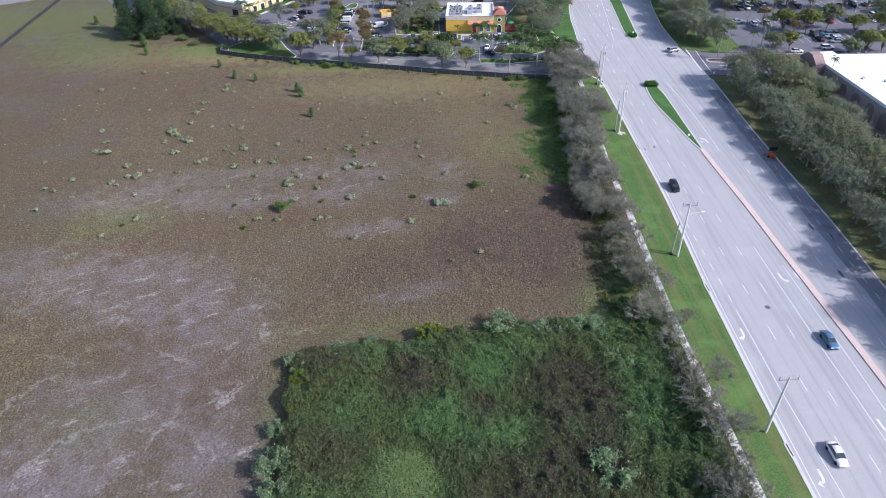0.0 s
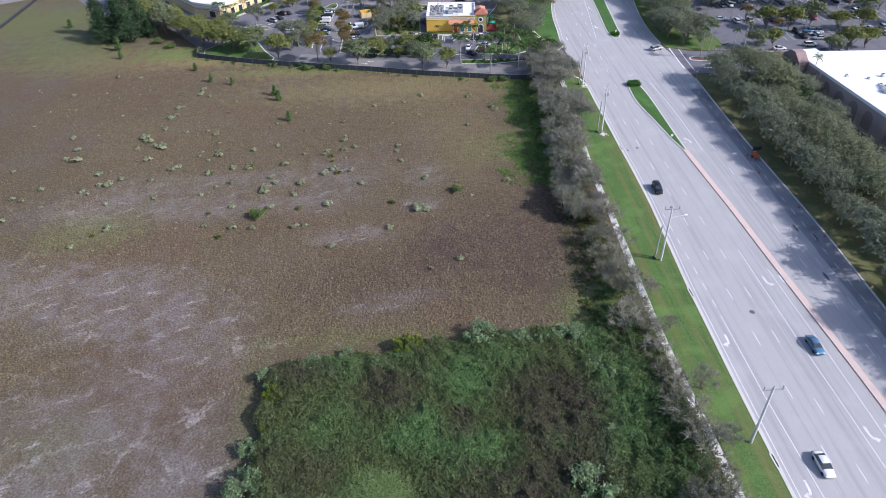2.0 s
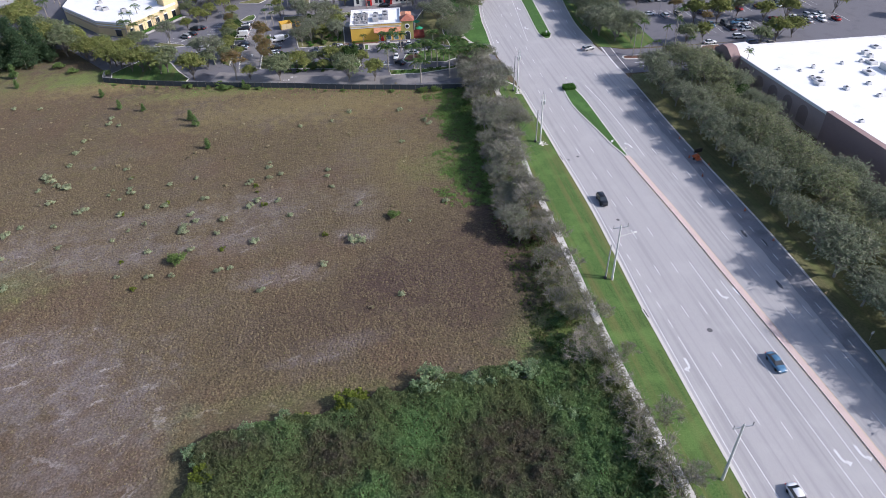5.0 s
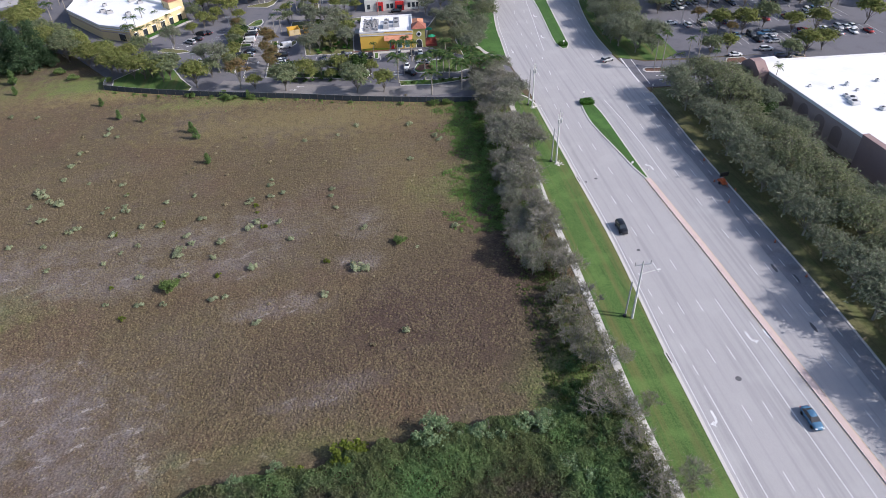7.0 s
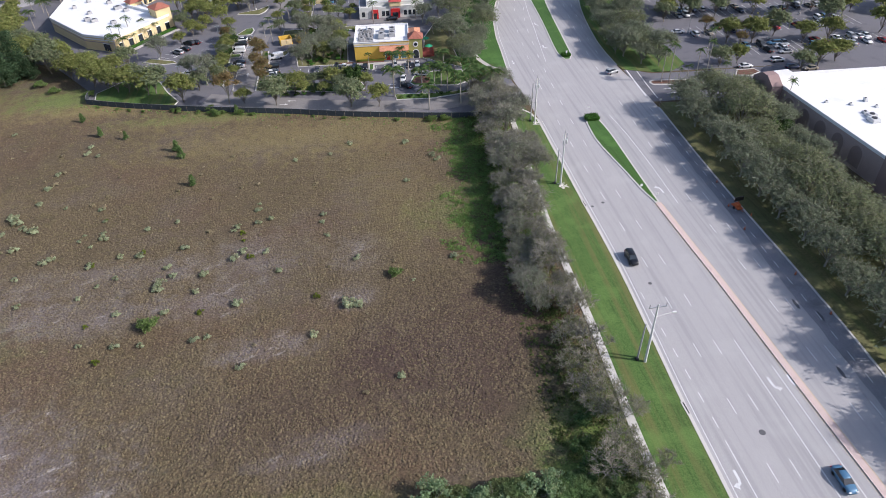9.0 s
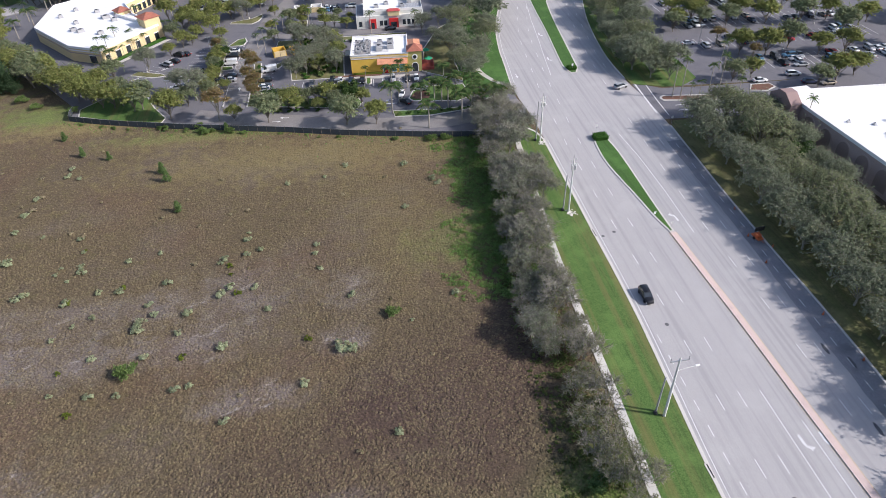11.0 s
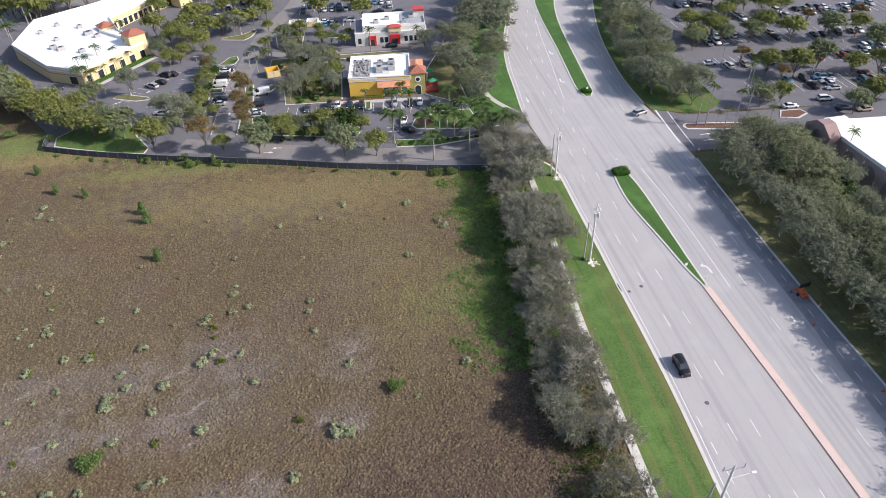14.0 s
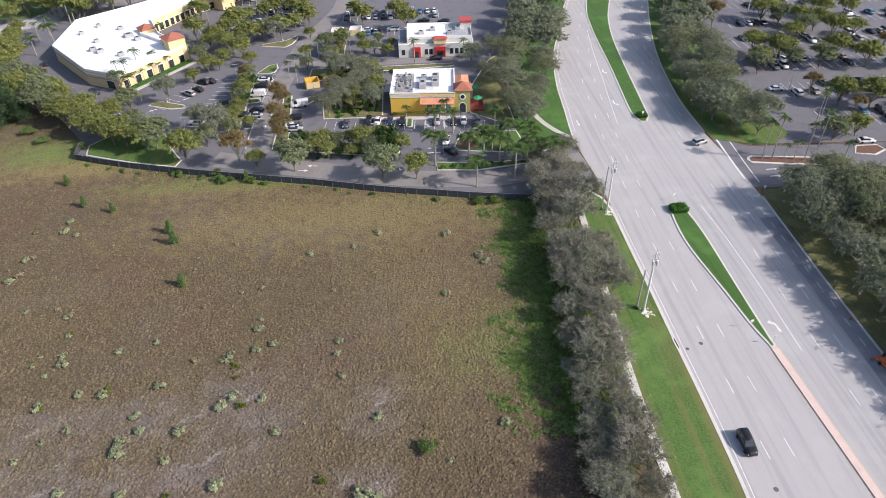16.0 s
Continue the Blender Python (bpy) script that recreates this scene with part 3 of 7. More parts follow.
median = island(ring, M["turf"], "long green median with a pale concrete kerb")
SEP = smooth_line([(58.0, -330), (66.6, -190), (75.3, -50), (79.6, 20), (81.2, 40), (82.1, 56), (82.6, 76), (82.6, 98), (82.6, 112), (82.7, 131), (82.5, 146), (82.35, 160.6)])
strip("separator", SEP, 1.3, -0.05, 0.19, M["pink"], None, "raised pink concrete traffic separator", "separator")
for s in (-0.85, 0.85):
    strip("edge_line", SEP, 0.12, 0.03, 0.042, M["yellow_paint"], road, "faded yellow line", side=s)
M2W = smooth_line([(88.4, 249.0), (87.5, 253), (87.9, 260), (91.5, 288), (95.6, 324), (101, 350), (118, 400), (140, 450)])
M2E = smooth_line([(90.4, 249.0), (92.0, 252.5), (93.4, 262), (99.5, 306), (104.5, 330), (111, 350), (129, 400), (152, 450)])
island([tuple(p) for p in M2W] + [tuple(p) for p in reversed(M2E)], M["turf"], "long curving green median beyond the junction")


RESURF = [(p.x - 0.02, p.y) for p in EAST if 20 < p.y < 200]
bm = bmesh.new()
slab(bm, [(at_y([(91.5, 20), (93.6, 84), (95.0, 107), (96.2, 130), (98.2, 155), (100.4, 200)], q[1]) - 1.2 + 0.35 * noise.noise((q[1] * 0.3, 0, 0)), q[1]) for q in RESURF] + RESURF[::-1], 0.02, 0.0335)
part("resurfaced_lane", bm, M["newtar"], road, "darker patched asphalt lane")

# ---- lane markings ----
def line(pts, w=0.14, mt="paint"):
    strip("lane_line", pts, w, 0.03, 0.042, M[mt], road)


def off(base, d, y0, y1):
    return [(p.x + d, p.y) for p in base if y0 <= p.y <= y1]


line(off(WEST, 0.75, -330, 207))
line(off(WEST, 1.0, 246, 440))
line([(49.6, -330), (59.9, -50), (62.4, 20), (63.1, 55), (63.4, 75), (63.8, 83), (64.3, 95.2)], 0.15)
line([(61.4, -330), (71.7, -50), (74.2, 20), (75.2, 54), (75.7, 74), (76.0, 88), (76.5, 101), (77.0, 115.4)], 0.15)
line([(58.4, -330), (72.9, -50), (77.0, 20), (78.4, 55), (79.2, 73), (79.6, 82), (79.9, 95), (80.3, 108.2)], 0.15)
line([(87.0, 159.6), (88.0, 177), (88.4, 194), (88.0, 206.5)], 0.17)
line([(105.3, 236.5), (104.2, 224), (103.6, 216)], 0.5)
line([(108.3, 234.5), (107.2, 224), (106.4, 214)], 0.25)
line([(81.5, 249), (83.5, 262), (86.5, 280), (89.5, 300), (93.5, 322)], 0.16)
dash_me = None


def dash(x, y, turn, long=3.05, w=0.15):
    global dash_me
    if dash_me is None:
        b = boxed(-0.5, 0.5, -0.5, 0.5, 0.03, 0.042)
        dash_me = bpy.data.meshes.new("lane_dash")
        b.to_mesh(dash_me)
        b.free()
        dash_me.materials.append(M["paint"])
    o = new("lane_dash", dash_me)
    o.parent = road
    o.matrix_basis = pose(x, y, 0, 0, 0, turn) @ Matrix.Diagonal((w, long, 1, 1))


L12 = [(66.6, 36), (67.5, 62), (68.0, 76), (68.4, 88), (68.8, 101), (69.1, 114), (69.6, 127), (70.15, 140), (70.4, 153), (70.9, 179), (71.5, 192), (72.0, 205), (73.0, 218), (73.9, 230), (75.2, 243), (76.5, 254), (78.1, 267), (79.6, 279), (81.8, 291), (87, 312), (98, 345), (117, 400), (137, 450)]
L23 = [(70.0, 30), (71.1, 58.6), (71.5, 72), (72.2, 88), (72.7, 101), (73.1, 114), (73.6, 127), (74.15, 140), (74.4, 153), (74.85, 179), (75.3, 192), (75.95, 205), (76.8, 218), (77.9, 230), (79.1, 243), (80.3, 254), (82.0, 267), (83.4, 278), (85.5, 290), (90.8, 312), (101.8, 345), (121, 400), (141, 450)]
R1 = [(84.3, 20), (87.2, 68), (87.85, 84), (88.35, 96.6), (88.85, 109.5), (89.25, 122), (89.85, 135.5), (90.1, 148), (90.6, 161), (91.2, 174), (92.4, 190), (93.6, 205), (95, 225), (98.5, 260), (106, 305), (120.0, 352), (139, 400), (162, 450)]
R2 = [(87.6, 20), (91.2, 84), (91.9, 96), (92.3, 109), (92.6, 122), (93.4, 138), (94.4, 155), (95.8, 175), (97.3, 195), (98.6, 215), (99.4, 230), (102, 262), (109.2, 305), (123.5, 352), (142.5, 400), (166, 450)]
R3 = [(94.2, 84), (95.4, 107.5), (96.1, 118), (97.2, 141), (98.8, 154), (100.0, 180), (101.4, 205)]
for base, ys in ((L12, [140.3 + 12.98 * k for k in range(-8, 6)] + [217.7 + 12.2 * k for k in range(19)]), (L23, [32.6, 45.6, 58.6, 71.8] + [140.3 + 12.98 * k for k in range(-4, 6)] + [217.7 + 12.2 * k for k in range(19)]),
                 (R1, [122.3 + 12.98 * k for k in range(-7, 8)] + [240 + 12.5 * k for k in range(16)]), (R2, [122.0 + 12.98 * k for k in range(-7, 8)] + [240 + 12.5 * k for k in range(16)])):
    for y in ys:
        dx = at_y(base, y + 3) - at_y(base, y)
        dash(at_y(base, y), y, -math.degrees(math.atan2(dx, 3)), 3.4)
for k in range(7):
    dash(64.5 + 0.15 * k, 98.8 + 5.25 * k, -1.5, 2.2)
for k in range(24):
    y = 86.5 + 5.25 * k
    dash(at_y(R3, y), y, -3.5, 2.2, 0.13)


def arrow(x, y, turn, bend=0, mirror=1):
    """A painted lane arrow; bend: a turning one."""
    b = bmesh.new()
    if bend:
        pts = [(0, -1.6), (0, 0.1), (0.15, 0.7), (0.6, 1.05)]
        ribbon(b, [Vector((mirror * px, py)) for px, py in pts], 0.42, 0.03, 0.044)
        slab(b, [(mirror * 0.5, 0.45), (mirror * 0.5, 1.7), (mirror * 1.3, 1.05)], 0.03, 0.044)
    else:
        ribbon(b, [Vector((0, -1.6)), Vector((0, 0.5))], 0.28, 0.03, 0.044)
        slab(b, [(-0.5, 0.4), (0.5, 0.4), (0, 1.7)], 0.03, 0.044)
    o = part("lane_arrow", b, M["paint"], road)
    o.matrix_basis = pose(x, y, 0, 0, 0, turn) @ Matrix.Diagonal((1.05, 1.0, 1, 1))


for x, y in ((78.0, 104.3), (81.6, 104.2), (76.5, 65.3), (80.1, 65.4)):
    arrow(x, y, 178, 1, -1)
for x, y in ((62.8, 88.4), (61.6, 56.7)):
    arrow(x, y, 178, 1, 1)
arrow(85.6, 166, 0, 1, -1)
arrow(112.6, 219.4, -92), arrow(112.0, 216.2, -92)
line([(126, 218.6), (135, 217.6), (150, 216.4), (180, 215)], 0.4, "yellow_paint")
arrow(70.4, 251, 178), arrow(84.6, 262, 172, 1, -1), arrow(88.2, 285, 170, 1, -1)


def manhole(x, y, r=0.5):
    b = bmesh.new()
    bmesh.ops.create_cone(b, cap_ends=True, segments=16, radius1=r, radius2=r, depth=0.02, matrix=Matrix.Translation((x, y, 0.04)))
    part("manhole_cover", b, M["tar"], road, "dark iron manhole cover")


for x, y, r in ((70.9, 95.5, 0.55), (66.6, 162.5, 0.35), (69.6, 163.5, 0.4), (68.4, 133.5, 0.4)):
    manhole(x, y, r)
for x, y, a in ((93.8, 122, 3), (91.3, 104.5, 3), (96.4, 118, 5)):
    b = bmesh.new()
    slab(b, [(-0.3, -1.3), (0.1, -1.5), (0.35, -0.4), (0.2, 1.1), (-0.15, 1.3), (-0.4, 0.2)], 0.03, 0.04)
    o = part("tar_patch", b, M["tar"], road, "dark tar patch")
    o.matrix_basis = pose(x, y, 0, 0, 0, -a)


def gutter_inlet(x, y):
    r = tagged(new("storm_drain"), "dark kerb storm drain with a concrete lip", "storm drain", "kerb drains")
    r.location = (x, y, 0)
    part("lip", boxed(-0.32, -0.05, -1.4, 1.4, 0.02, 0.18), M["kerb"], r)
    # Solid black block: its colour stands in for the shade inside the slot.
    part("opening", boxed(-0.045, 0.18, -1.2, 1.2, 0.02, 0.17), M["blackpanel"], r, "black block standing in for the shaded slot")
    return r


gutter_inlet(61.0, 102.4), gutter_inlet(58.8, 62), gutter_inlet(65.0, 164)

# ---- sidewalk under the oaks ----
walkway = tagged(new("sidewalk"), "pale worn concrete sidewalk slabs under bare branches", "sidewalk", kind="structure")
pm = boxed(-0.76, 0.76, -0.5, 0.5, -0.05, 0.17, bevel=0.012)
slab_me = bpy.data.meshes.new("slab")
pm.to_mesh(slab_me)
slab_me.materials.append(M["slab"])
WALK = smooth_line([tuple(p) for p in WALL], 1.85)
for a, b in zip(WALK, WALK[1:]):
    d, p = b - a, (a + b) / 2
    o = new("slab", slab_me)
    o.parent = walkway
    o.matrix_basis = pose(p.x, p.y, random.uniform(-0.006, 0.01), random.uniform(-0.3, 0.3), random.uniform(-0.3, 0.3), -math.degrees(math.atan2(d.x, d.y))) @ Matrix.Diagonal((1, d.length - 0.02, 1, 1))

# ---- fence along the field ----
fence = tagged(new("fence"), "dark chain-link fence with slate wind screen and posts", "fence", kind="structure")
pb = tubed([(0, 0, 0), (0, 0, 1.95)], [0.07, 0.06], 6)
post_me = bpy.data.meshes.new("post")
pb.to_mesh(post_me)
post_me.materials.append(M["bark"])
scr = boxed(-0.5, 0.5, -0.015, 0.015, 0.05, 1.75)
screen_me = bpy.data.meshes.new("screen")
scr.to_mesh(screen_me)
screen_me.materials.append(M["mesh"])
for a, b in zip(FENCE, FENCE[1:]):
    d = b - a
    o = new("post", post_me)
    o.parent, o.location = fence, (a.x, a.y, 0)
    o = new("screen", screen_me)
    o.parent = fence
    mid = (a + b) / 2
    o.matrix_basis = pose(mid.x, mid.y, 0, 0, 0, math.degrees(math.atan2(d.y, d.x))) @ Matrix.Diagonal((d.length, 1, 1, 1))
strip("top_rail", FENCE, 0.05, 1.78, 1.84, M["metal"], fence)

# ---- shopping plaza: paving ----
lot_edge = [(p.x + 0.2, p.y + 1.6) for p in FENCE[:-2]]
plaza = sheet("parking_lot", lot_edge + [(-72, 262), (-88, 285), (-125, 310), (-150, 345), (-150, 460), (110, 460), (94, 370), (82, 326), (70, 280), (64, 246), (66, 240), (66.6, 222), (63, 218.5)], -0.1, 0.02, M["lot"], "dark asphalt parking lot of a shopping plaza", "parking lot")
DRIVE = smooth_line([(66.6, 231), (56, 229.5), (44, 225.5), (30, 226.5), (14, 229.8), (0, 234.6), (-16, 239.8), (-32, 245.6)], 2.0)
strip("drive", DRIVE, 7.5, 0.0, 0.034, M["drive"], None, "pale grey service drive along the fence", "road")
strip("drive", smooth_line([(-20.6, 247), (-20.2, 262), (-18.8, 282), (-16.2, 300), (-14, 313), (-10.8, 328), (-4.5, 346), (1.5, 366), (4, 400), (6, 440)]), 6.6, 0.0, 0.030, M["drive"], None, "pale grey drive between parking bays", "road")
strip("drive", smooth_line([(-15, 309), (-6, 306.6), (6, 305.2), (19, 304.2), (34, 303.8), (48, 303.5)]), 4.6, 0.0, 0.027, M["drive"], None, "pale grey lane between the restaurants", "road")
strip("fence_strip", [(p.x, p.y + 1.1) for p in FENCE[:-2]], 2.0, -0.05, 0.06, M["lawn"], None, "thin grass strip behind the fence", "grass verge")

# side street to the east
sheet("side_street", [(103.0, 212), (110, 211.4), (124, 209.5), (240, 205), (240, 232), (150, 228), (124, 230), (112, 231.5), (104.5, 238)], -0.05, 0.026, M["lot"], "dark asphalt side street at the junction", "road")
sheet("parking_lot", [(118, 232), (150, 228.5), (330, 226), (330, 460), (176, 460), (150, 395), (134, 350), (124, 318)], -0.05, 0.022, M["lot"], "dark asphalt supermarket car park with bays", "parking lot")
island([(108.4, 224.6), (109.0, 222.9), (118.2, 220.7), (125, 219.6), (125.4, 223.6), (118, 225.0), (110.4, 226.4), (109.0, 225.9)], M["brick"], "kerbed island with red mulch between street lanes", d=0.7)
island([(137.5, 223.6), (142.5, 222.0), (146.8, 224.2), (146.0, 227.2), (140, 227.6)], M["brick"], "kerbed island with red mulch in the car park", d=0.6)
belt2 = [(p.x + 0.4, p.y) for p in EAST if 236 < p.y < 440] + [(185, 440), (150, 360), (132, 310), (127, 275), (126.5, 246), (126, 236), (119, 231.5), (112.5, 232.5)]
sheet("corner_lawn", belt2, -0.05, 0.14, M["lawn"], "green lawn under the corner trees", "lawn")
strip("kerb", [p for p in EAST if 240 < p.y < 440], 0.4, -0.1, 0.17, M["kerb"], None, "pale concrete kerb along the corner lawn", "kerb", side=-0.2)
wl = [(p.x - 0.4, p.y) for p in WEST if 241 < p.y < 440]
sheet("corner_lawn", [(57, 237.5), (64.5, 240.0)] + wl + [(100, 440), (70, 330), (58, 290), (53, 265), (52, 245)], -0.05, 0.14, M["turf"], "bright green lawn along the avenue", "lawn")
strip("kerb", [Vector((57, 236.6)), Vector((63.5, 238.6))] + [p for p in WEST if 241 < p.y < 440], 0.4, -0.1, 0.17, M["kerb"], None, "pale concrete kerb along the lawn", "kerb", side=0.2)
strip("sidewalk", smooth_line([(65.8, 243.2), (63.2, 247), (60.8, 252), (59.2, 258), (59.0, 266)]), 1.6, 0.1, 0.155, M["walk"], None, "curved concrete sidewalk across the lawn", "sidewalk")


# ---- plants ----
def leaf_mesh(centres, size, seed, flat=0.4, long=1.5, outward=None, along=None):
    """A mesh of single leaf sprays, one small pointed leaf at each centre."""
    rng = np.random.default_rng(seed)
    n = len(centres)
    nrm = rng.normal(size=(n, 3))
    nrm[:, 2] = np.abs(nrm[:, 2]) + flat
    if outward is not None:
        o = outward / (np.linalg.norm(outward, axis=1)[:, None] + 1e-6)
        nrm = nrm / np.linalg.norm(nrm, axis=1)[:, None] + o * 0.8
    nrm /= np.linalg.norm(nrm, axis=1)[:, None]
    u = np.cross(nrm, rng.normal(size=(n, 3)))
    if along is not None:
        u = along + rng.normal(size=(n, 3)) * 0.5
        u -= nrm * np.sum(u * nrm, 1)[:, None]
    u /= np.linalg.norm(u, axis=1)[:, None] + 1e-6
    w = np.cross(nrm, u)
    s = size * rng.uniform(0.6, 1.4, (n, 1))
    a, b = u * s * long * 0.5, w * s * 0.5
    v = np.stack([centres - a * 0.7 - b, centres - a * 0.7 + b, centres + a * 1.2], 1).reshape(-1, 3)
    return v, np.arange(3 * n).reshape(-1, 3)


def cone_mesh(start, end, r):
    """Thin three-sided pointed twigs from each start to each end."""
    d = end - start
    d = d / (np.linalg.norm(d, axis=1)[:, None] + 1e-6)
    u = np.cross(d, np.array([0.31, 0.52, 0.8]))
    u /= np.linalg.norm(u, axis=1)[:, None] + 1e-6
    w = np.cross(d, u)
    n = len(start)
    v = np.stack([start + u * r, start + (-0.5 * u + 0.87 * w) * r, start + (-0.5 * u - 0.87 * w) * r, end], 1).reshape(-1, 3)
    k = 4 * np.arange(n)[:, None]
    return v, np.concatenate([k + np.array([0, 1, 3]), k + np.array([1, 2, 3]), k + np.array([2, 0, 3])])


def mesh_np(name, v, f, material):
    me = bpy.data.meshes.new(name)
    me.from_pydata(v.tolist(), [], f.tolist())
    me.materials.append(material)
    return me


def crown_points(rng, n, rx, rz, zc, lobes, fill=0.35, hollow=0.55):
    """Leaf places in an uneven crown of several lobes."""
    ang = rng.uniform(0, 2 * np.pi, lobes)
    rad = rx * np.sqrt(rng.uniform(0.02, 0.75, lobes))
    lc = np.stack([rad * np.cos(ang), rad * np.sin(ang), zc + rz * rng.uniform(-0.45, 0.55, lobes) * (1 - 0.5 * (rad / rx) ** 2)], 1)
    lr = rx * rng.uniform(0.22, 0.42, lobes)
    k = rng.integers(0, lobes, n)
    d = rng.normal(size=(n, 3))
    d /= np.linalg.norm(d, axis=1)[:, None]
    r = np.where(rng.uniform(size=n) < fill, rng.uniform(0.1, 1.0, n), rng.uniform(hollow, 1.08, n))
    p = lc[k] + d * (lr[k] * r)[:, None] * np.array([1, 1, rz / rx * 1.15])
    # small clumps
    c = p[:: max(1, n // (lobes * 14))]
    near = c[rng.integers(0, len(c), n)] + rng.normal(size=(n, 3)) * rx * 0.075
    return np.where((rng.uniform(size=n) < 0.6)[:, None], near, p)


def tree(name, label, category, h, rx, rz, leaf, n, size, seed, lobes=16, trunk_r=0.2, clear=0.3, limbs=7, twigs=0, flat=0.4, bark="bark"):
    rng = np.random.default_rng(seed)
    root = tagged(new(name), label, category)
    zc = h - rz
    b = bmesh.new()
    lean = rng.uniform(-0.3, 0.3, 2)
    fork = h * clear
    tube(b, [(0, 0, -0.1), (lean[0] * 0.4, lean[1] * 0.4, fork * 0.6), (lean[0], lean[1], fork), (lean[0] * 1.2, lean[1] * 1.2, zc + rz * 0.3)], [trunk_r * 1.25, trunk_r, trunk_r * 0.85, trunk_r * 0.3], 7)
    part("trunk", b, M[bark], root)
    b = bmesh.new()
    tips = []
    for i in range(limbs):
        a = 2 * math.pi * i / limbs + rng.uniform(-0.4, 0.4)
        r = rx * rng.uniform(0.5, 0.85)
        z1 = zc + rz * rng.uniform(-0.2, 0.6)
        mid = (math.cos(a) * r * 0.45 + lean[0], math.sin(a) * r * 0.45 + lean[1], fork + (z1 - fork) * 0.65)
        end = (math.cos(a) * r, math.sin(a) * r, z1)
        tube(b, [(lean[0], lean[1], fork * rng.uniform(0.8, 1.1)), mid, end], [trunk_r * 0.5, trunk_r * 0.3, 0.03], 5)
        tips += [mid, end]
    for i in range(twigs):
        t = Vector(tips[int(rng.integers(0, len(tips)))])
        d = Vector(rng.normal(size=3))
        d.z = abs(d.z) * 0.7
        d.normalize()
        e = t + d * rx * rng.uniform(0.25, 0.55)
        tube(b, [t, (t + e) / 2 + Vector(rng.normal(size=3)) * 0.15, e], [0.034, 0.024, 0.012], 3)
        if len(tips) < 120:
            tips.append(tuple((t + e) / 2))
    part("branchwork", b, M[bark], root)
    pts = crown_points(rng, n, rx, rz, zc, lobes)
    pts[:, 2] = np.maximum(pts[:, 2], h * clear * 0.75)
    v, f = leaf_mesh(pts, size, seed + 1, flat, 1.5, pts - np.array([0, 0, zc - rz * 0.35]))
    c = new("crown", mesh_np("crown", v, f, leaf))
    c.parent = root
    return root


def oak(label, h, rx, rz, leaf, seed, lobes, twigs, per, size, trunk_r, clear, bark, subs=2, thick=0.028, up=0.35, name="oak_tree"):
    """A spreading tree: limbs that end in lobes of outward-pointing twigs, with small leaves along the twigs."""
    rng = np.random.default_rng(seed)
    root = tagged(new(name), label, "tree")
    zc, fork = h - rz, h * clear
    lean = rng.uniform(-0.3, 0.3, 2)
    b = bmesh.new()
    tube(b, [(0, 0, -0.1), (lean[0] * 0.4, lean[1] * 0.4, fork * 0.6), (lean[0], lean[1], fork), (lean[0] * 1.2, lean[1] * 1.2, zc + rz * 0.2)], [trunk_r * 1.25, trunk_r, trunk_r * 0.85, trunk_r * 0.3], 7)
    part("trunk", b, M[bark], root)
    ring = np.arange(lobes)
    ang = ring * 2.4 + rng.uniform(-0.35, 0.35, lobes)
    q = np.sqrt((ring + 0.4) / lobes) * rng.uniform(0.82, 1.05, lobes)
    lr = rx * rng.uniform(0.27, 0.40, lobes)
    rad = q * (rx - lr * 0.75)
    lc = np.stack([rad * np.cos(ang), rad * np.sin(ang), zc + rz * (0.62 * np.sqrt(np.maximum(0, 1 - q * q * 0.92)) - 0.22) + rng.uniform(-0.12, 0.12, lobes) * rz], 1)
    b = bmesh.new()
    for c in lc:
        c = Vector(c)
        foot = Vector((lean[0], lean[1], fork * rng.uniform(0.75, 1.15)))
        mid = foot.lerp(c, 0.5) + Vector((rng.uniform(-0.3, 0.3), rng.uniform(-0.3, 0.3), rng.uniform(-0.1, 0.5)))
        tube(b, [foot, mid, c], [trunk_r * 0.42, trunk_r * 0.28, 0.035], 4)
    k = rng.integers(0, lobes, twigs)
    d = rng.normal(size=(twigs, 3))
    d[:, 2] = np.abs(d[:, 2]) * 0.9 - 0.32
    d += (lc[k] - np.array([0, 0, zc - rz * 0.6])) / rx * up
    d /= np.linalg.norm(d, axis=1)[:, None]
    squash = np.array([1, 1, min(1.0, rz / rx * 1.35)])
    a = lc[k] + d * squash * (lr[k] * rng.uniform(0.0, 0.35, twigs))[:, None]
    e = lc[k] + d * squash * (lr[k] * rng.uniform(0.75, 1.3, twigs))[:, None]
    starts, ends = [a], [e]
    for i in range(subs):
        t = rng.uniform(0.3, 0.85, (twigs, 1))
        p = a + (e - a) * t
        starts.append(p)
        ends.append(p + (d + rng.normal(size=(twigs, 3)) * 0.75) * squash * (lr[k] * rng.uniform(0.25, 0.6, twigs))[:, None])
    sa, se = np.concatenate(starts), np.concatenate(ends)
    v, f = cone_mesh(sa, se, thick)
    shift = len(b.verts)
    b.verts.index_update()
    me = bpy.data.meshes.new("branchwork")
    me.from_pydata([tuple(p.co) for p in b.verts] + v.tolist(), [], [[p.index for p in q.verts] for q in b.faces] + (f + shift).tolist())
    b.free()
    me.materials.append(M[bark])
    new("branchwork", me).parent = root
    j = rng.integers(0, len(sa), twigs * per)
    t = rng.uniform(0.35, 1.06, (len(j), 1))
    pts = sa[j] + (se[j] - sa[j]) * t + rng.normal(size=(len(j), 3)) * 0.022 * rx
    pts[:, 2] = np.maximum(pts[:, 2], h * clear * 0.7)
    v, f = leaf_mesh(pts, size, seed + 1, 0.35, 2.0, pts - np.array([0, 0, zc - rz * 0.5]), (se - sa)[j] / (np.linalg.norm((se - sa)[j], axis=1)[:, None] + 1e-6))
    c = new("crown", mesh_np("crown", v, f, leaf))
    c.parent = root
    return root


